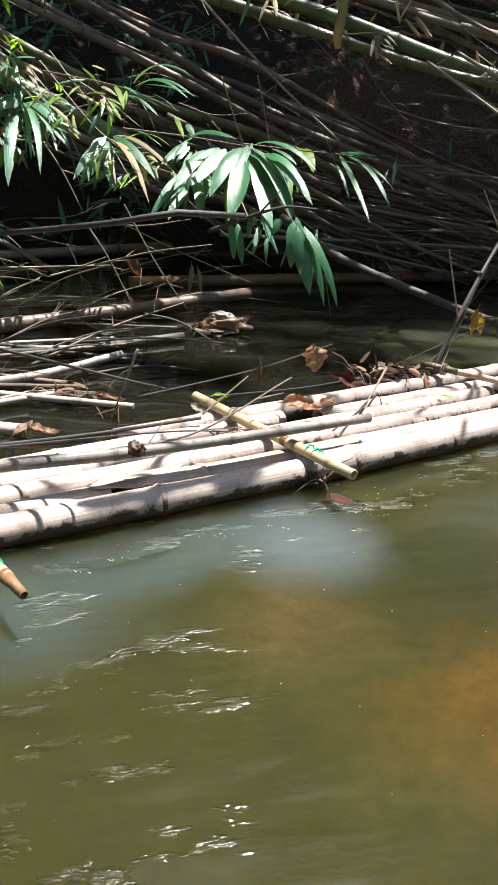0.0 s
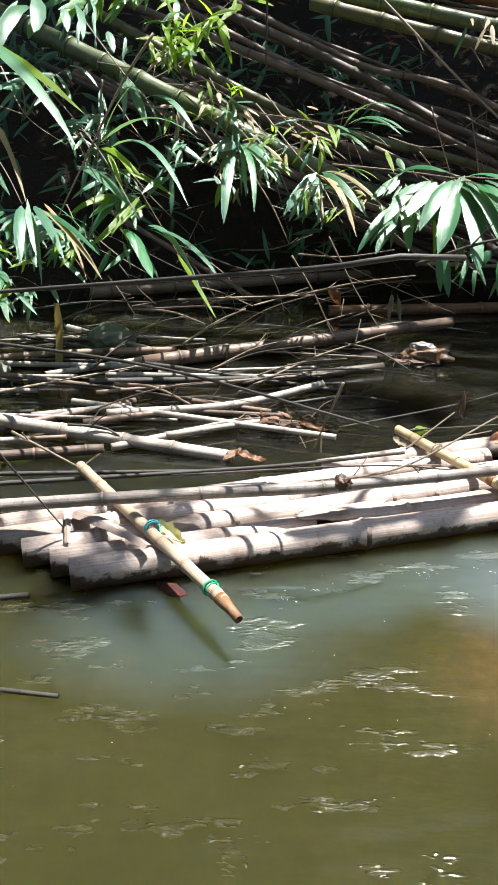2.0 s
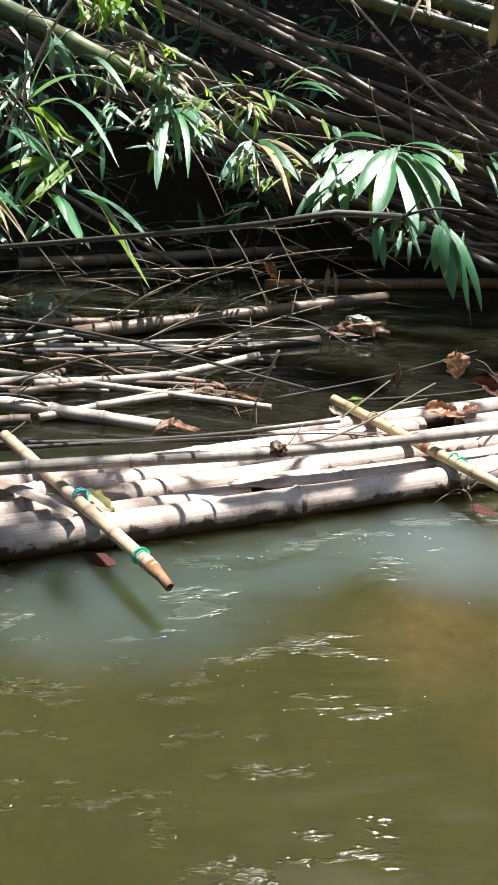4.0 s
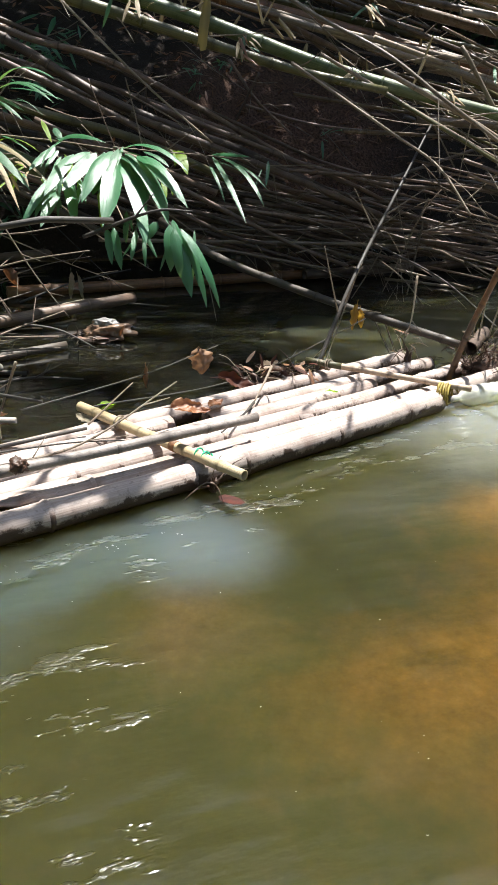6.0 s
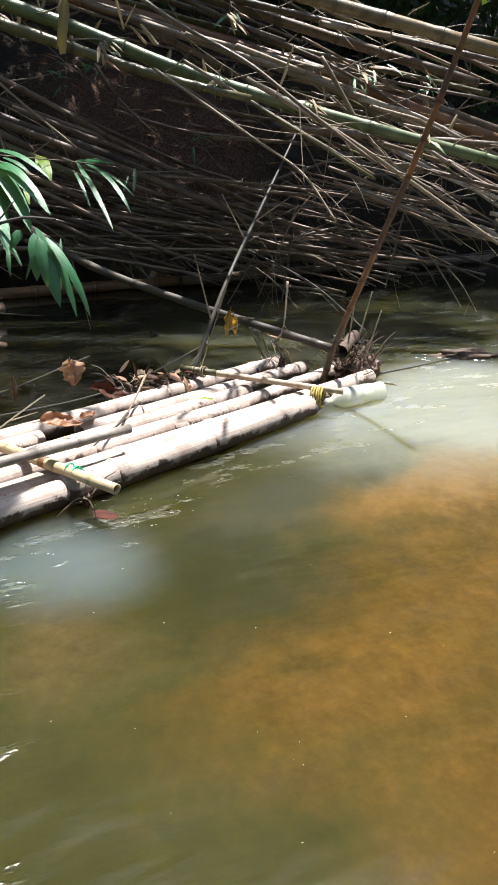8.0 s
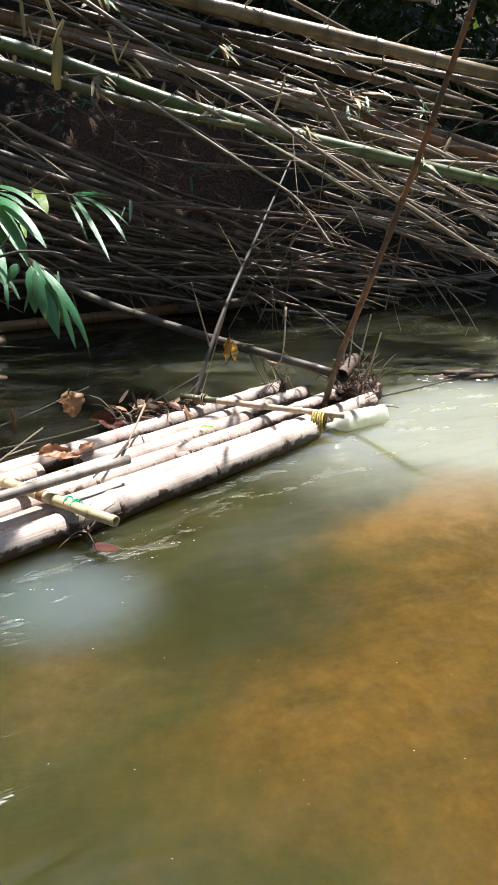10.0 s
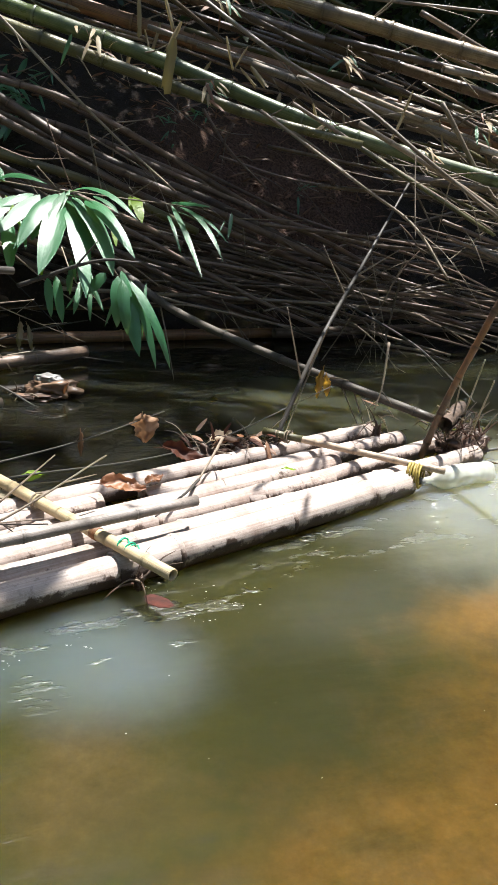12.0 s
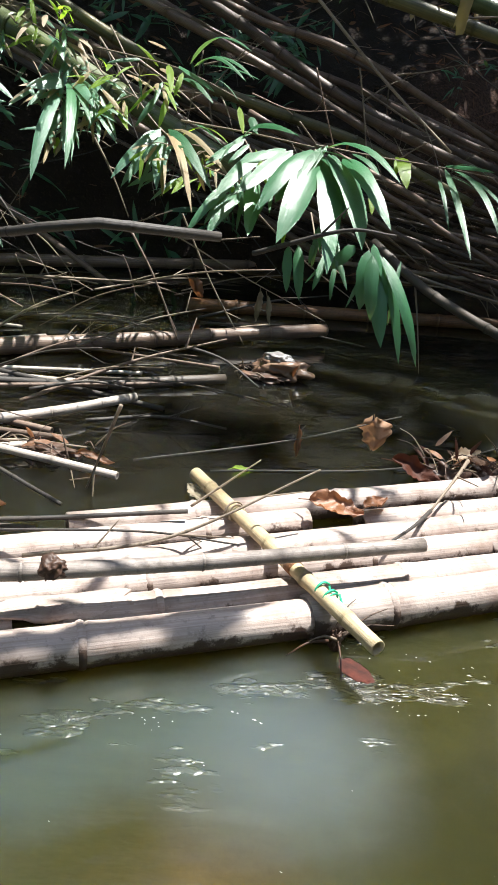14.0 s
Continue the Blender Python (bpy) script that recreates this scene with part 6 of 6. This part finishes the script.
# near (-1.992, 2.6, 1.466)
leaf(near, (-2.11, 2.5, 1.54), (-1.09, 2.0, 1.17), 0.085, leaf_green)
leaf(near, (-2.22, 2.6, 1.48), (-1.12, 2.1, 1.26), 0.06, leaf_lime)
leaf(near, (-1.95, 2.4, 1.4), (-1.32, 1.97, 1.04), 0.06, leaf_green)
leaf(near, (-1.9, 2.42, 1.36), (-1.25, 1.95, 1.02), 0.035, leaf_dry)
# upper (-2.002, 3.2, 1.693)
leaf(upper, (-2.06, 3.19, 1.69), (-1.97, 2.83, 1.48), 0.083, leaf_green)
leaf(upper, (-2.11, 3.2, 1.71), (-2.06, 2.87, 1.5), 0.035, leaf_green)
leaf(upper, (-2.06, 3.27, 1.66), (-1.92, 2.98, 1.54), 0.051, leaf_green)
leaf(upper, (-1.97, 3.16, 1.71), (-1.86, 2.94, 1.56), 0.082, leaf_sheen)
leaf(upper, (-2.0, 3.2, 1.69), (-1.89, 3.02, 1.57), 0.046, leaf_sheen)
leaf(upper, (-1.88, 3.2, 1.67), (-1.8, 3.09, 1.57), 0.047, leaf_sheen)
leaf(upper, (-1.87, 3.29, 1.63), (-1.82, 3.19, 1.52), 0.017, leaf_sheen)
leaf(upper, (-1.81, 3.19, 1.68), (-1.66, 2.98, 1.53), 0.047, leaf_sheen)
leaf(upper, (-1.78, 3.27, 1.66), (-1.68, 3.11, 1.54), 0.017, leaf_sheen)
leaf(upper, (-1.77, 3.24, 1.7), (-1.68, 3.12, 1.61), 0.022, leaf_sheen)
leaf(upper, (-1.69, 3.23, 1.58), (-1.61, 3.13, 1.49), 0.040, leaf_sheen)
leaf(upper, (-1.64, 3.29, 1.56), (-1.62, 3.21, 1.46), 0.019, leaf_sheen)
leaf(upper, (-2.27, 3.17, 1.57), (-2.25, 2.9, 1.44), 0.050, leaf_sheen)
leaf(upper, (-2.31, 3.18, 1.53), (-2.26, 2.92, 1.42), 0.029, leaf_sheen)
leaf(upper, (-2.22, 3.22, 1.59), (-2.21, 3.02, 1.5), 0.030, leaf_sheen)
# cross (-2.059, 3.7, 1.101)
leaf(cross, (-2.24, 3.75, 1.0), (-1.67, 3.28, 0.86), 0.087, leaf_sheen)
leaf(cross, (-1.9, 3.69, 0.68), (-1.59, 3.32, 0.52), 0.083, leaf_green)
leaf(cross, (-1.94, 3.68, 0.69), (-1.73, 3.44, 0.59), 0.043, leaf_green)
leaf(cross, (-1.78, 3.64, 0.71), (-1.14, 3.1, 0.59), 0.059, leaf_sheen)
leaf(cross, (-1.78, 3.65, 0.72), (-1.42, 3.34, 0.64), 0.035, leaf_sheen)
leaf(cross, (-1.78, 3.65, 0.7), (-1.26, 3.18, 0.48), 0.026, leaf_sheen)
leaf(cross, (-1.87, 3.74, 0.84), (-1.93, 3.32, 0.65), 0.035, leaf_lime)
leaf(cross, (-1.87, 3.84, 0.81), (-1.96, 3.45, 0.65), 0.018, leaf_lime)
leaf(cross, (-1.88, 3.76, 0.85), (-1.86, 3.41, 0.7), 0.026, leaf_lime)
leaf(cross, (-2.02, 3.64, 1.12), (-1.19, 3.04, 1.16), 0.030, leaf_sheen)
leaf(cross, (-2.07, 3.74, 1.13), (-1.6, 3.34, 1.41), 0.013, leaf_sheen)
leaf(cross, (-2.06, 3.71, 1.09), (-1.67, 3.41, 0.98), 0.036, leaf_lime)
leaf(cross, (-2.03, 3.76, 1.1), (-1.78, 3.55, 0.96), 0.028, leaf_lime)
leaf(cross, (-2.06, 3.77, 1.06), (-1.91, 3.62, 0.92), 0.034, leaf_lime)
leaf(cross, (-1.97, 3.66, 1.1), (-1.24, 3.02, 0.9), 0.045, leaf_sheen)
leaf(cross, (-1.66, 3.73, 0.57), (-1.21, 3.22, 0.37), 0.025, leaf_lime)
# hang (-2.172, 4.2, 1.45)
leaf(hang, (-2.18, 4.18, 1.45), (-2.04, 3.92, 1.22), 0.043, leaf_sheen)
leaf(hang, (-2.18, 4.17, 1.47), (-2.08, 3.98, 1.3), 0.024, leaf_sheen)
leaf(hang, (-2.18, 4.24, 1.44), (-1.85, 3.83, 1.19), 0.069, leaf_sheen)
leaf(hang, (-2.17, 4.26, 1.39), (-1.95, 4.03, 1.32), 0.025, leaf_sheen)
leaf(hang, (-2.07, 4.23, 1.33), (-1.57, 3.83, 1.16), 0.051, leaf_sheen)
leaf(hang, (-2.09, 4.28, 1.33), (-1.88, 4.05, 1.12), 0.024, leaf_sheen)
leaf(hang, (-2.32, 4.17, 1.38), (-2.13, 3.83, 1.12), 0.034, leaf_sheen)
leaf(hang, (-2.34, 4.22, 1.34), (-2.2, 4.03, 1.23), 0.019, leaf_sheen)

# smaller leafy shoots round them
SHOOT = random.Random(55)


def bush(centre, size, count, mats, label, lmin, lmax, droop=0.5):
    hub = spray([(centre[0] - size[0] * 0.9, centre[1] + 0.25, centre[2] + size[2]), centre, (centre[0] + size[0] * 0.8, centre[1] - 0.05, centre[2] - size[2] * 0.6)], 0.004, label)
    stems = []
    for _ in range(max(3, count // 7)):
        e = Vector(centre) + Vector([SHOOT.uniform(-1, 1) * s for s in size])
        stems.append(e)
        cane("stem", [centre, tuple((Vector(centre) + e) / 2 + Vector((0, 0, 0.04))), tuple(e)], 0.0028, twig_skin, 0.0012, parent=hub, segs=5, rng=SHOOT)
    for _ in range(count):
        e = SHOOT.choice(stems)
        b = Vector(centre).lerp(e, SHOOT.uniform(0.45, 1.0)) + Vector((SHOOT.gauss(0, 0.02), SHOOT.gauss(0, 0.02), SHOOT.gauss(0, 0.02)))
        d = Vector((SHOOT.gauss(0.25, 0.7), SHOOT.gauss(-0.8, 0.4), SHOOT.gauss(-droop, 0.4))).normalized()
        ln = SHOOT.uniform(lmin, lmax)
        leaf(hub, tuple(b), tuple(b + d * ln), ln * SHOOT.uniform(0.11, 0.18), SHOOT.choice(mats), SHOOT)
    return hub


GG = (leaf_green, leaf_sheen, leaf_sheen, leaf_lime)
bush((-2.55, 3.35, 0.45), (0.35, 0.3, 0.18), 44, GG, "low bamboo shoot with many green leaves over the water", 0.14, 0.3)
bush((-2.2, 3.7, 0.62), (0.3, 0.25, 0.15), 44, GG, "low bamboo shoot with green leaves over the water", 0.12, 0.26)
bush((-1.8, 4.4, 1.66), (0.45, 0.25, 0.26), 60, (leaf_lime, leaf_lime, leaf_lime, leaf_sheen), "bamboo shoot with bright yellow-green sunlit leaves", 0.15, 0.3)
bush((-1.8, 4.2, 1.4), (0.4, 0.2, 0.26), 48, (leaf_sheen, leaf_lime, leaf_pale), "bamboo shoot with small pale leaves", 0.09, 0.2)
bush((-1.55, 4.25, 0.98), (0.34, 0.2, 0.2), 44, (leaf_sheen, leaf_dry, leaf_green), "bamboo shoot with small green leaves", 0.09, 0.2)
bush((-2.45, 4.1, 1.95), (0.45, 0.2, 0.2), 50, (leaf_green, leaf_green, leaf_lime), "bamboo shoot with broad sunlit leaves above the water", 0.14, 0.3)
bush((-1.15, 4.2, 1.15), (0.3, 0.15, 0.2), 36, (leaf_green, leaf_lime, leaf_dry), "bamboo shoot with mixed green and straw leaves", 0.09, 0.18)
bush((-2.0, 4.1, 1.1), (0.35, 0.2, 0.2), 40, (leaf_sheen, leaf_sheen, leaf_green), "bamboo shoot with glossy sunlit leaves", 0.12, 0.26)
bush((-2.4, 4.5, 1.0), (0.4, 0.3, 0.25), 30, (leaf_green,), "shaded bamboo shoot with dark green leaves", 0.1, 0.2)
bush((-0.85, 4.1, 0.86), (0.3, 0.12, 0.1), 20, (leaf_green, leaf_lime, leaf_dry), "bamboo shoot with small mixed leaves", 0.07, 0.14)
bush((-0.45, 3.85, 0.86), (0.2, 0.1, 0.1), 16, (leaf_green, leaf_green, leaf_lime), "bamboo shoot with drooping green leaves", 0.1, 0.2, 0.9)
bush((-0.2, 3.8, 0.62), (0.12, 0.08, 0.1), 12, (leaf_green,), "bamboo shoot with dark drooping leaves", 0.1, 0.18, 1.0)
bush((0.0, 6.75, 1.45), (0.4, 0.1, 0.3), 18, (leaf_green,), "shaded seedling with dark leaves on the bank", 0.08, 0.16)
bush((1.0, 6.6, 1.0), (0.12, 0.05, 0.05), 5, (leaf_green, leaf_lime), "small green seedling on the bank", 0.1, 0.2, 0.0)
bush((2.35, 5.3, 1.42), (0.12, 0.1, 0.08), 9, (leaf_green,), "tuft of bluish green leaves in the pile", 0.08, 0.16)
bush((-3.1, 3.6, 1.6), (0.4, 0.3, 0.3), 36, GG, "bamboo shoot with green leaves at the bank", 0.12, 0.26)
bush((-2.9, 3.2, 1.0), (0.35, 0.3, 0.3), 34, GG, "bamboo shoot with green leaves at the bank", 0.12, 0.26)

bush((-2.15, 3.9, 0.95), (0.35, 0.2, 0.2), 18, GG, "bamboo shoot with sunlit green leaves", 0.2, 0.36)
bush((-2.5, 3.7, 1.25), (0.35, 0.25, 0.25), 16, (leaf_sheen, leaf_green, leaf_green), "bamboo shoot with hanging teal-green leaves", 0.2, 0.36)
bush((-1.9, 4.2, 1.86), (0.25, 0.1, 0.1), 34, (leaf_lime, leaf_lime, leaf_sheen), "bamboo shoot with bright lime leaves on the green culm", 0.14, 0.28, 0.2)
bush((-2.6, 3.45, 0.6), (0.4, 0.25, 0.15), 50, (leaf_lime, leaf_sheen, leaf_green), "low tuft of narrow lime-green leaves over the water", 0.14, 0.3, 0.3)

bush((-1.35, 4.28, 1.14), (0.26, 0.12, 0.14), 26, (leaf_pale, leaf_sheen, leaf_sheen, leaf_dry), "bamboo shoot with pale narrow sunlit leaves", 0.12, 0.24, 0.7)
for spot in ((0.32, 4.5, 1.46), (0.9, 4.55, 1.38), (1.4, 4.55, 1.24), (0.3, 5.0, 1.92), (1.0, 5.0, 1.75), (1.75, 4.8, 1.45), (2.05, 4.45, 1.12), (-0.3, 4.65, 1.66)):
    bush(spot, (0.06, 0.04, 0.06), 11, (leaf_dry, leaf_dry, leaf_brown, leaf_green), "tuft of dry straw leaves at a culm's node", 0.06, 0.16, 0.7)

# bare criss-cross twigs under the leafy branches
for _ in range(46):
    x, y, z = SHOOT.uniform(-2.8, -0.6), SHOOT.uniform(4.2, 4.9), SHOOT.uniform(0.2, 1.3)
    d = Vector((SHOOT.gauss(0.6, 0.6), SHOOT.gauss(0, 0.2), SHOOT.gauss(-0.5, 0.6))).normalized() * SHOOT.uniform(0.25, 0.9)
    p = Vector((x, y, z))
    q = p + d
    q.z = max(q.z, 0.02)
    twig([tuple(p), tuple((p + q) / 2 + Vector((0, 0, SHOOT.uniform(-0.04, 0.04)))), tuple(q)], SHOOT.uniform(0.003, 0.007), "bare dry twig under the leafy branches", SHOOT.choice((twig_skin, twig_skin, grey_skin, dark_skin)), "bare bank twigs", SHOOT.choice((0, 1, 2)))

# bare stems that stand among the leafy branches
twig([(-1.51, 3.3, 1.57), (-1.67, 3.25, 1.35), (-2.02, 3.2, 0.8)], 0.007, "bare tan stem among the leafy branches", twig_skin, "bare bank twigs", 2)
twig([(-1.25, 4.0, 1.8), (-1.24, 3.95, 1.43)], 0.006, "thin dark stem hanging from the crown", dark_skin, "bare bank twigs")
twig([(-1.96, 3.6, 1.41), (-2.03, 3.6, 0.99), (-2.1, 3.6, 0.65)], 0.005, "bare tan stem among the leafy branches", twig_skin, "bare bank twigs", 1)

# ---------------------------------------------------------------- litter on the bank
LIT = random.Random(66)
chunks = []
for _ in range(1500):
    x = LIT.uniform(-4, 4)
    y = bank_line(x) + LIT.uniform(0.05, 3.2)
    z = ground_height(x, y) + 0.012
    a = LIT.uniform(0, 2 * math.pi)
    ln = LIT.uniform(0.06, 0.2)
    chunks.append(blade_data((x, y, z), (x + ln * math.cos(a), y + ln * math.sin(a) * 0.6, z + LIT.uniform(-0.01, 0.06)), ln * 0.16, 0.1, 0.2, LIT.uniform(-1, 1), 4))
for _ in range(500):
    x, y = LIT.gauss(0.8, 0.8), LIT.uniform(6.9, 8.4)
    z = ground_height(x, y) + 0.015
    a, ln = LIT.uniform(0, 2 * math.pi), LIT.uniform(0.05, 0.22)
    chunks.append(blade_data((x, y, z), (x + ln * math.cos(a), y + ln * 0.3 * math.sin(a), z + LIT.uniform(-0.05, 0.1)), ln * LIT.uniform(0.05, 0.16), 0.15, 0.2, LIT.uniform(-1, 1), 4))
joined("leaf_litter", chunks, leaf_brown, "dry brown bamboo leaves littering the bank", "litter")


# ---------------------------------------------------------------- woods behind, crown overhead
def quad_leaf(c, d, ln, w, rng):
    s = d.cross(Vector((rng.uniform(-1, 1), rng.uniform(-1, 1), rng.uniform(-1, 1))))
    if s.length < 1e-3:
        s = Vector((1, 0, 0))
    s.normalize()
    return [c, c + d * ln * 0.5 + s * w * 0.5, c + d * ln, c + d * ln * 0.5 - s * w * 0.5], [(0, 1, 2, 3)], [(0.5, 0), (1, 0.5), (0.5, 1), (0, 0.5)]


def build_woods():
    rng = random.Random(77)
    chunks = []
    # clumps run up out of view to keep the reflections dark
    for _ in range(2600):
        ang = rng.uniform(-0.1 * math.pi, 1.1 * math.pi)
        r = rng.uniform(10.5, 14)
        c = Vector((r * math.cos(ang), 1.0 + r * math.sin(ang), rng.uniform(0.3, 15)))
        for _ in range(16):
            p = c + Vector((rng.gauss(0, 0.55), rng.gauss(0, 0.55), rng.gauss(0, 0.5)))
            d = Vector((rng.gauss(0, 1), rng.gauss(0, 1), rng.gauss(-0.6, 0.7))).normalized()
            ln = rng.uniform(0.35, 0.75)
            chunks.append(quad_leaf(p, d, ln, ln * rng.uniform(0.25, 0.45), rng))
    # unseen clumps behind the camera, added to cut the sky light
    for _ in range(1500):
        ang = rng.uniform(1.08 * math.pi, 1.92 * math.pi)
        r = rng.uniform(6.0, 9.0)
        c = Vector((r * math.cos(ang), r * math.sin(ang) - 0.5, rng.uniform(0.3, 9)))
        for _ in range(12):
            p = c + Vector((rng.gauss(0, 0.55), rng.gauss(0, 0.55), rng.gauss(0, 0.5)))
            d = Vector((rng.gauss(0, 1), rng.gauss(0, 1), rng.gauss(-0.6, 0.7))).normalized()
            ln = rng.uniform(0.35, 0.75)
            chunks.append(quad_leaf(p, d, ln, ln * rng.uniform(0.25, 0.45), rng))
    for _ in range(1500):
        x, y = rng.uniform(-6, 8), rng.uniform(9.0, 11.0)
        c = Vector((x, y, max(ground_height(x, y), 0.2) + rng.uniform(0.0, 2.2)))
        for _ in range(14):
            p = c + Vector((rng.gauss(0, 0.3), rng.gauss(0, 0.3), rng.gauss(0, 0.3)))
            d = Vector((rng.gauss(0, 1), rng.gauss(0, 1), rng.gauss(-0.6, 0.7))).normalized()
            ln = rng.uniform(0.1, 0.22)
            chunks.append(quad_leaf(p, d, ln, ln * rng.uniform(0.25, 0.45), rng))
    joined("far_woods", chunks, leaf_far, "dark green woodland foliage, with unseen clumps added behind to cut sky light", "foliage")


# gaps cut in the unseen crown for sun: spot, reach, share of light
OPEN = (
    ((2.8, 5.4, 0.0), (1.4, 0.9), 0.6),
    ((2.2, 4.6, 0.0), (1.0, 0.6), 0.85),
    ((-2.3, 3.3, 0.8), (0.6, 0.5), 1.0),
    ((-2.1, 3.2, 1.6), (0.6, 0.5), 1.0),
    ((0.19, 1.98, 0.0), (0.36, 0.30), 1.0),
    ((1.85, 2.95, 0.0), (0.8, 0.6), 1.0),
    ((2.7, 3.5, 0.0), (0.9, 0.6), 0.95),
    ((-0.25, 3.75, 0.8), (0.6, 0.45), 1.0),
    ((-1.15, 4.15, 0.95), (0.9, 0.6), 1.0),
    ((-1.6, 4.25, 1.2), (0.9, 0.6), 1.0),
    ((-2.4, 3.5, 0.9), (1.2, 1.0), 0.99),
    ((-1.8, 4.5, 1.7), (0.9, 0.6), 0.97),
    ((2.5, 5.0, 1.4), (1.4, 1.0), 0.97),
    ((0.3, 4.8, 1.7), (1.6, 0.5), 0.9),
    ((-1.2, 5.25, 1.4), (1.7, 0.5), 0.5),
    ((-1.75, 4.45, 1.2), (1.25, 0.55), 0.96),
    ((1.3, 5.7, 0.6), (1.5, 0.5), 0.2),
    ((-1.6, 2.8, 0.0), (1.6, 0.9), 0.97),
    ((-1.2, 4.0, 0.0), (0.9, 0.5), 0.6),
    ((2.3, 5.0, 0.0), (0.7, 0.5), 0.6),
    ((-0.8, 5.05, 1.4), (0.8, 0.5), 0.8),
    ((-1.15, 4.5, 0.97), (0.6, 0.4), 1.0),
    ((0.0, 5.35, 0.0), (1.4, 0.25), 0.45),
    ((0.7, 7.3, 1.0), (1.2, 0.7), 0.3),
)


def lit_share(x, y):
    """How open the crown is above a spot on the water, along the sun's way."""
    s, v = 0.8 * x + 0.6 * y, -0.6 * x + 0.8 * y
    share = 0.965 if -1.0 < s < 4.0 and 1.72 < v < 2.75 else 0.06
    for (px, py, pz), (rx, ry), k in OPEN:
        gx, gy = px - SUN.x / SUN.z * pz, py - SUN.y / SUN.z * pz
        if ((x - gx) / rx) ** 2 + ((y - gy) / ry) ** 2 < 1:
            share = max(share, k)
    return share


def build_crown():
    """The unseen bamboo crown that arches over the stream: hanging leaf sprays, gapped to place the sun."""
    rng = random.Random(88)
    chunks = []
    for _ in range(9500):
        x, y = rng.uniform(-6, 6), rng.uniform(-1.0, 8.2)
        if rng.random() < lit_share(x, y):
            continue
        h = rng.uniform(5.5, 8.5)
        if -0.6 * x + 0.8 * y < 1.72:
            continue
        big, wide = 1.1, 0.08
        c = Vector((x, y, 0)) + SUN * (h / SUN.z)
        for _ in range(8):
            p = c + Vector((rng.gauss(0, wide), rng.gauss(0, wide), rng.gauss(0, 0.14)))
            d = Vector((rng.gauss(0, 1), rng.gauss(0, 1), rng.gauss(-0.4, 0.4))).normalized()
            ln = rng.uniform(0.22, 0.36) * big
            chunks.append(quad_leaf(p, d, ln, ln * 0.24, rng))
    # unseen low blades added to cast dapples on the raft
    for _ in range(64):
        a, q, h = rng.uniform(0.1, 3.3), rng.uniform(1.74, 2.4), rng.uniform(1.9, 2.9)
        if 1.0 < a < 1.5 and rng.random() < 0.4:
            q = rng.uniform(1.74, 1.84)
        c = Vector(on_raft(a, q, 0.08)) + SUN * (h / SUN.z)
        if c.y < 1.6:
            continue
        turn = rng.gauss(0.6, 0.8)
        d = Vector((math.cos(turn), math.sin(turn), rng.gauss(-0.15, 0.2))) * rng.uniform(0.12, 0.26)
        v, fcs, uv = blade_data(tuple(c - d / 2), tuple(c + d / 2), rng.uniform(0.03, 0.06), 0.1, 0.2, rng.uniform(-0.5, 0.5), 6)
        if a > 0.6 or q > 2.1:
            chunks.append((v, fcs, uv))
    # five more unseen blades, set to shade the front log
    for a in (0.92, 1.04, 1.15, 1.27, 1.38):
        c = Vector(on_raft(a, 1.80 + rng.uniform(-0.02, 0.02), 0.08)) + SUN * (2.1 / SUN.z)
        d = Vector((0.8, 0.6, rng.uniform(-0.1, 0.1))) * 0.13
        chunks.append(blade_data(tuple(c - d), tuple(c + d), rng.uniform(0.07, 0.09), 0.1, 0.1, 0.0, 7))
    joined("bamboo_crown", chunks, leaf_far, "unseen green bamboo crown arching over the stream, placed to shade it", "foliage")


def build_bank_foliage():
    """Shaded undergrowth behind the leafy branches."""
    rng = random.Random(99)
    chunks = []
    for _ in range(100):
        x = rng.uniform(-4.6, -1.2)
        y = bank_line(x) + rng.uniform(0.0, 1.3)
        c = Vector((x, y, max(ground_height(x, y), 0.0) + rng.uniform(0.05, 0.5)))
        for _ in range(7):
            d = Vector((rng.gauss(0, 0.8), rng.gauss(-0.5, 0.5), rng.gauss(-0.3, 0.5))).normalized()
            p = c + Vector((rng.gauss(0, 0.08), rng.gauss(0, 0.08), rng.gauss(0, 0.08)))
            ln = rng.uniform(0.12, 0.3)
            chunks.append(blade_data(tuple(p), tuple(p + d * ln), ln * rng.uniform(0.13, 0.2), 0.12, 0.25, rng.uniform(-0.6, 0.6), 5))
    joined("undergrowth", chunks, leaf_green, "shaded green undergrowth on the bank", "foliage")


build_bank_foliage()
build_woods()
build_crown()
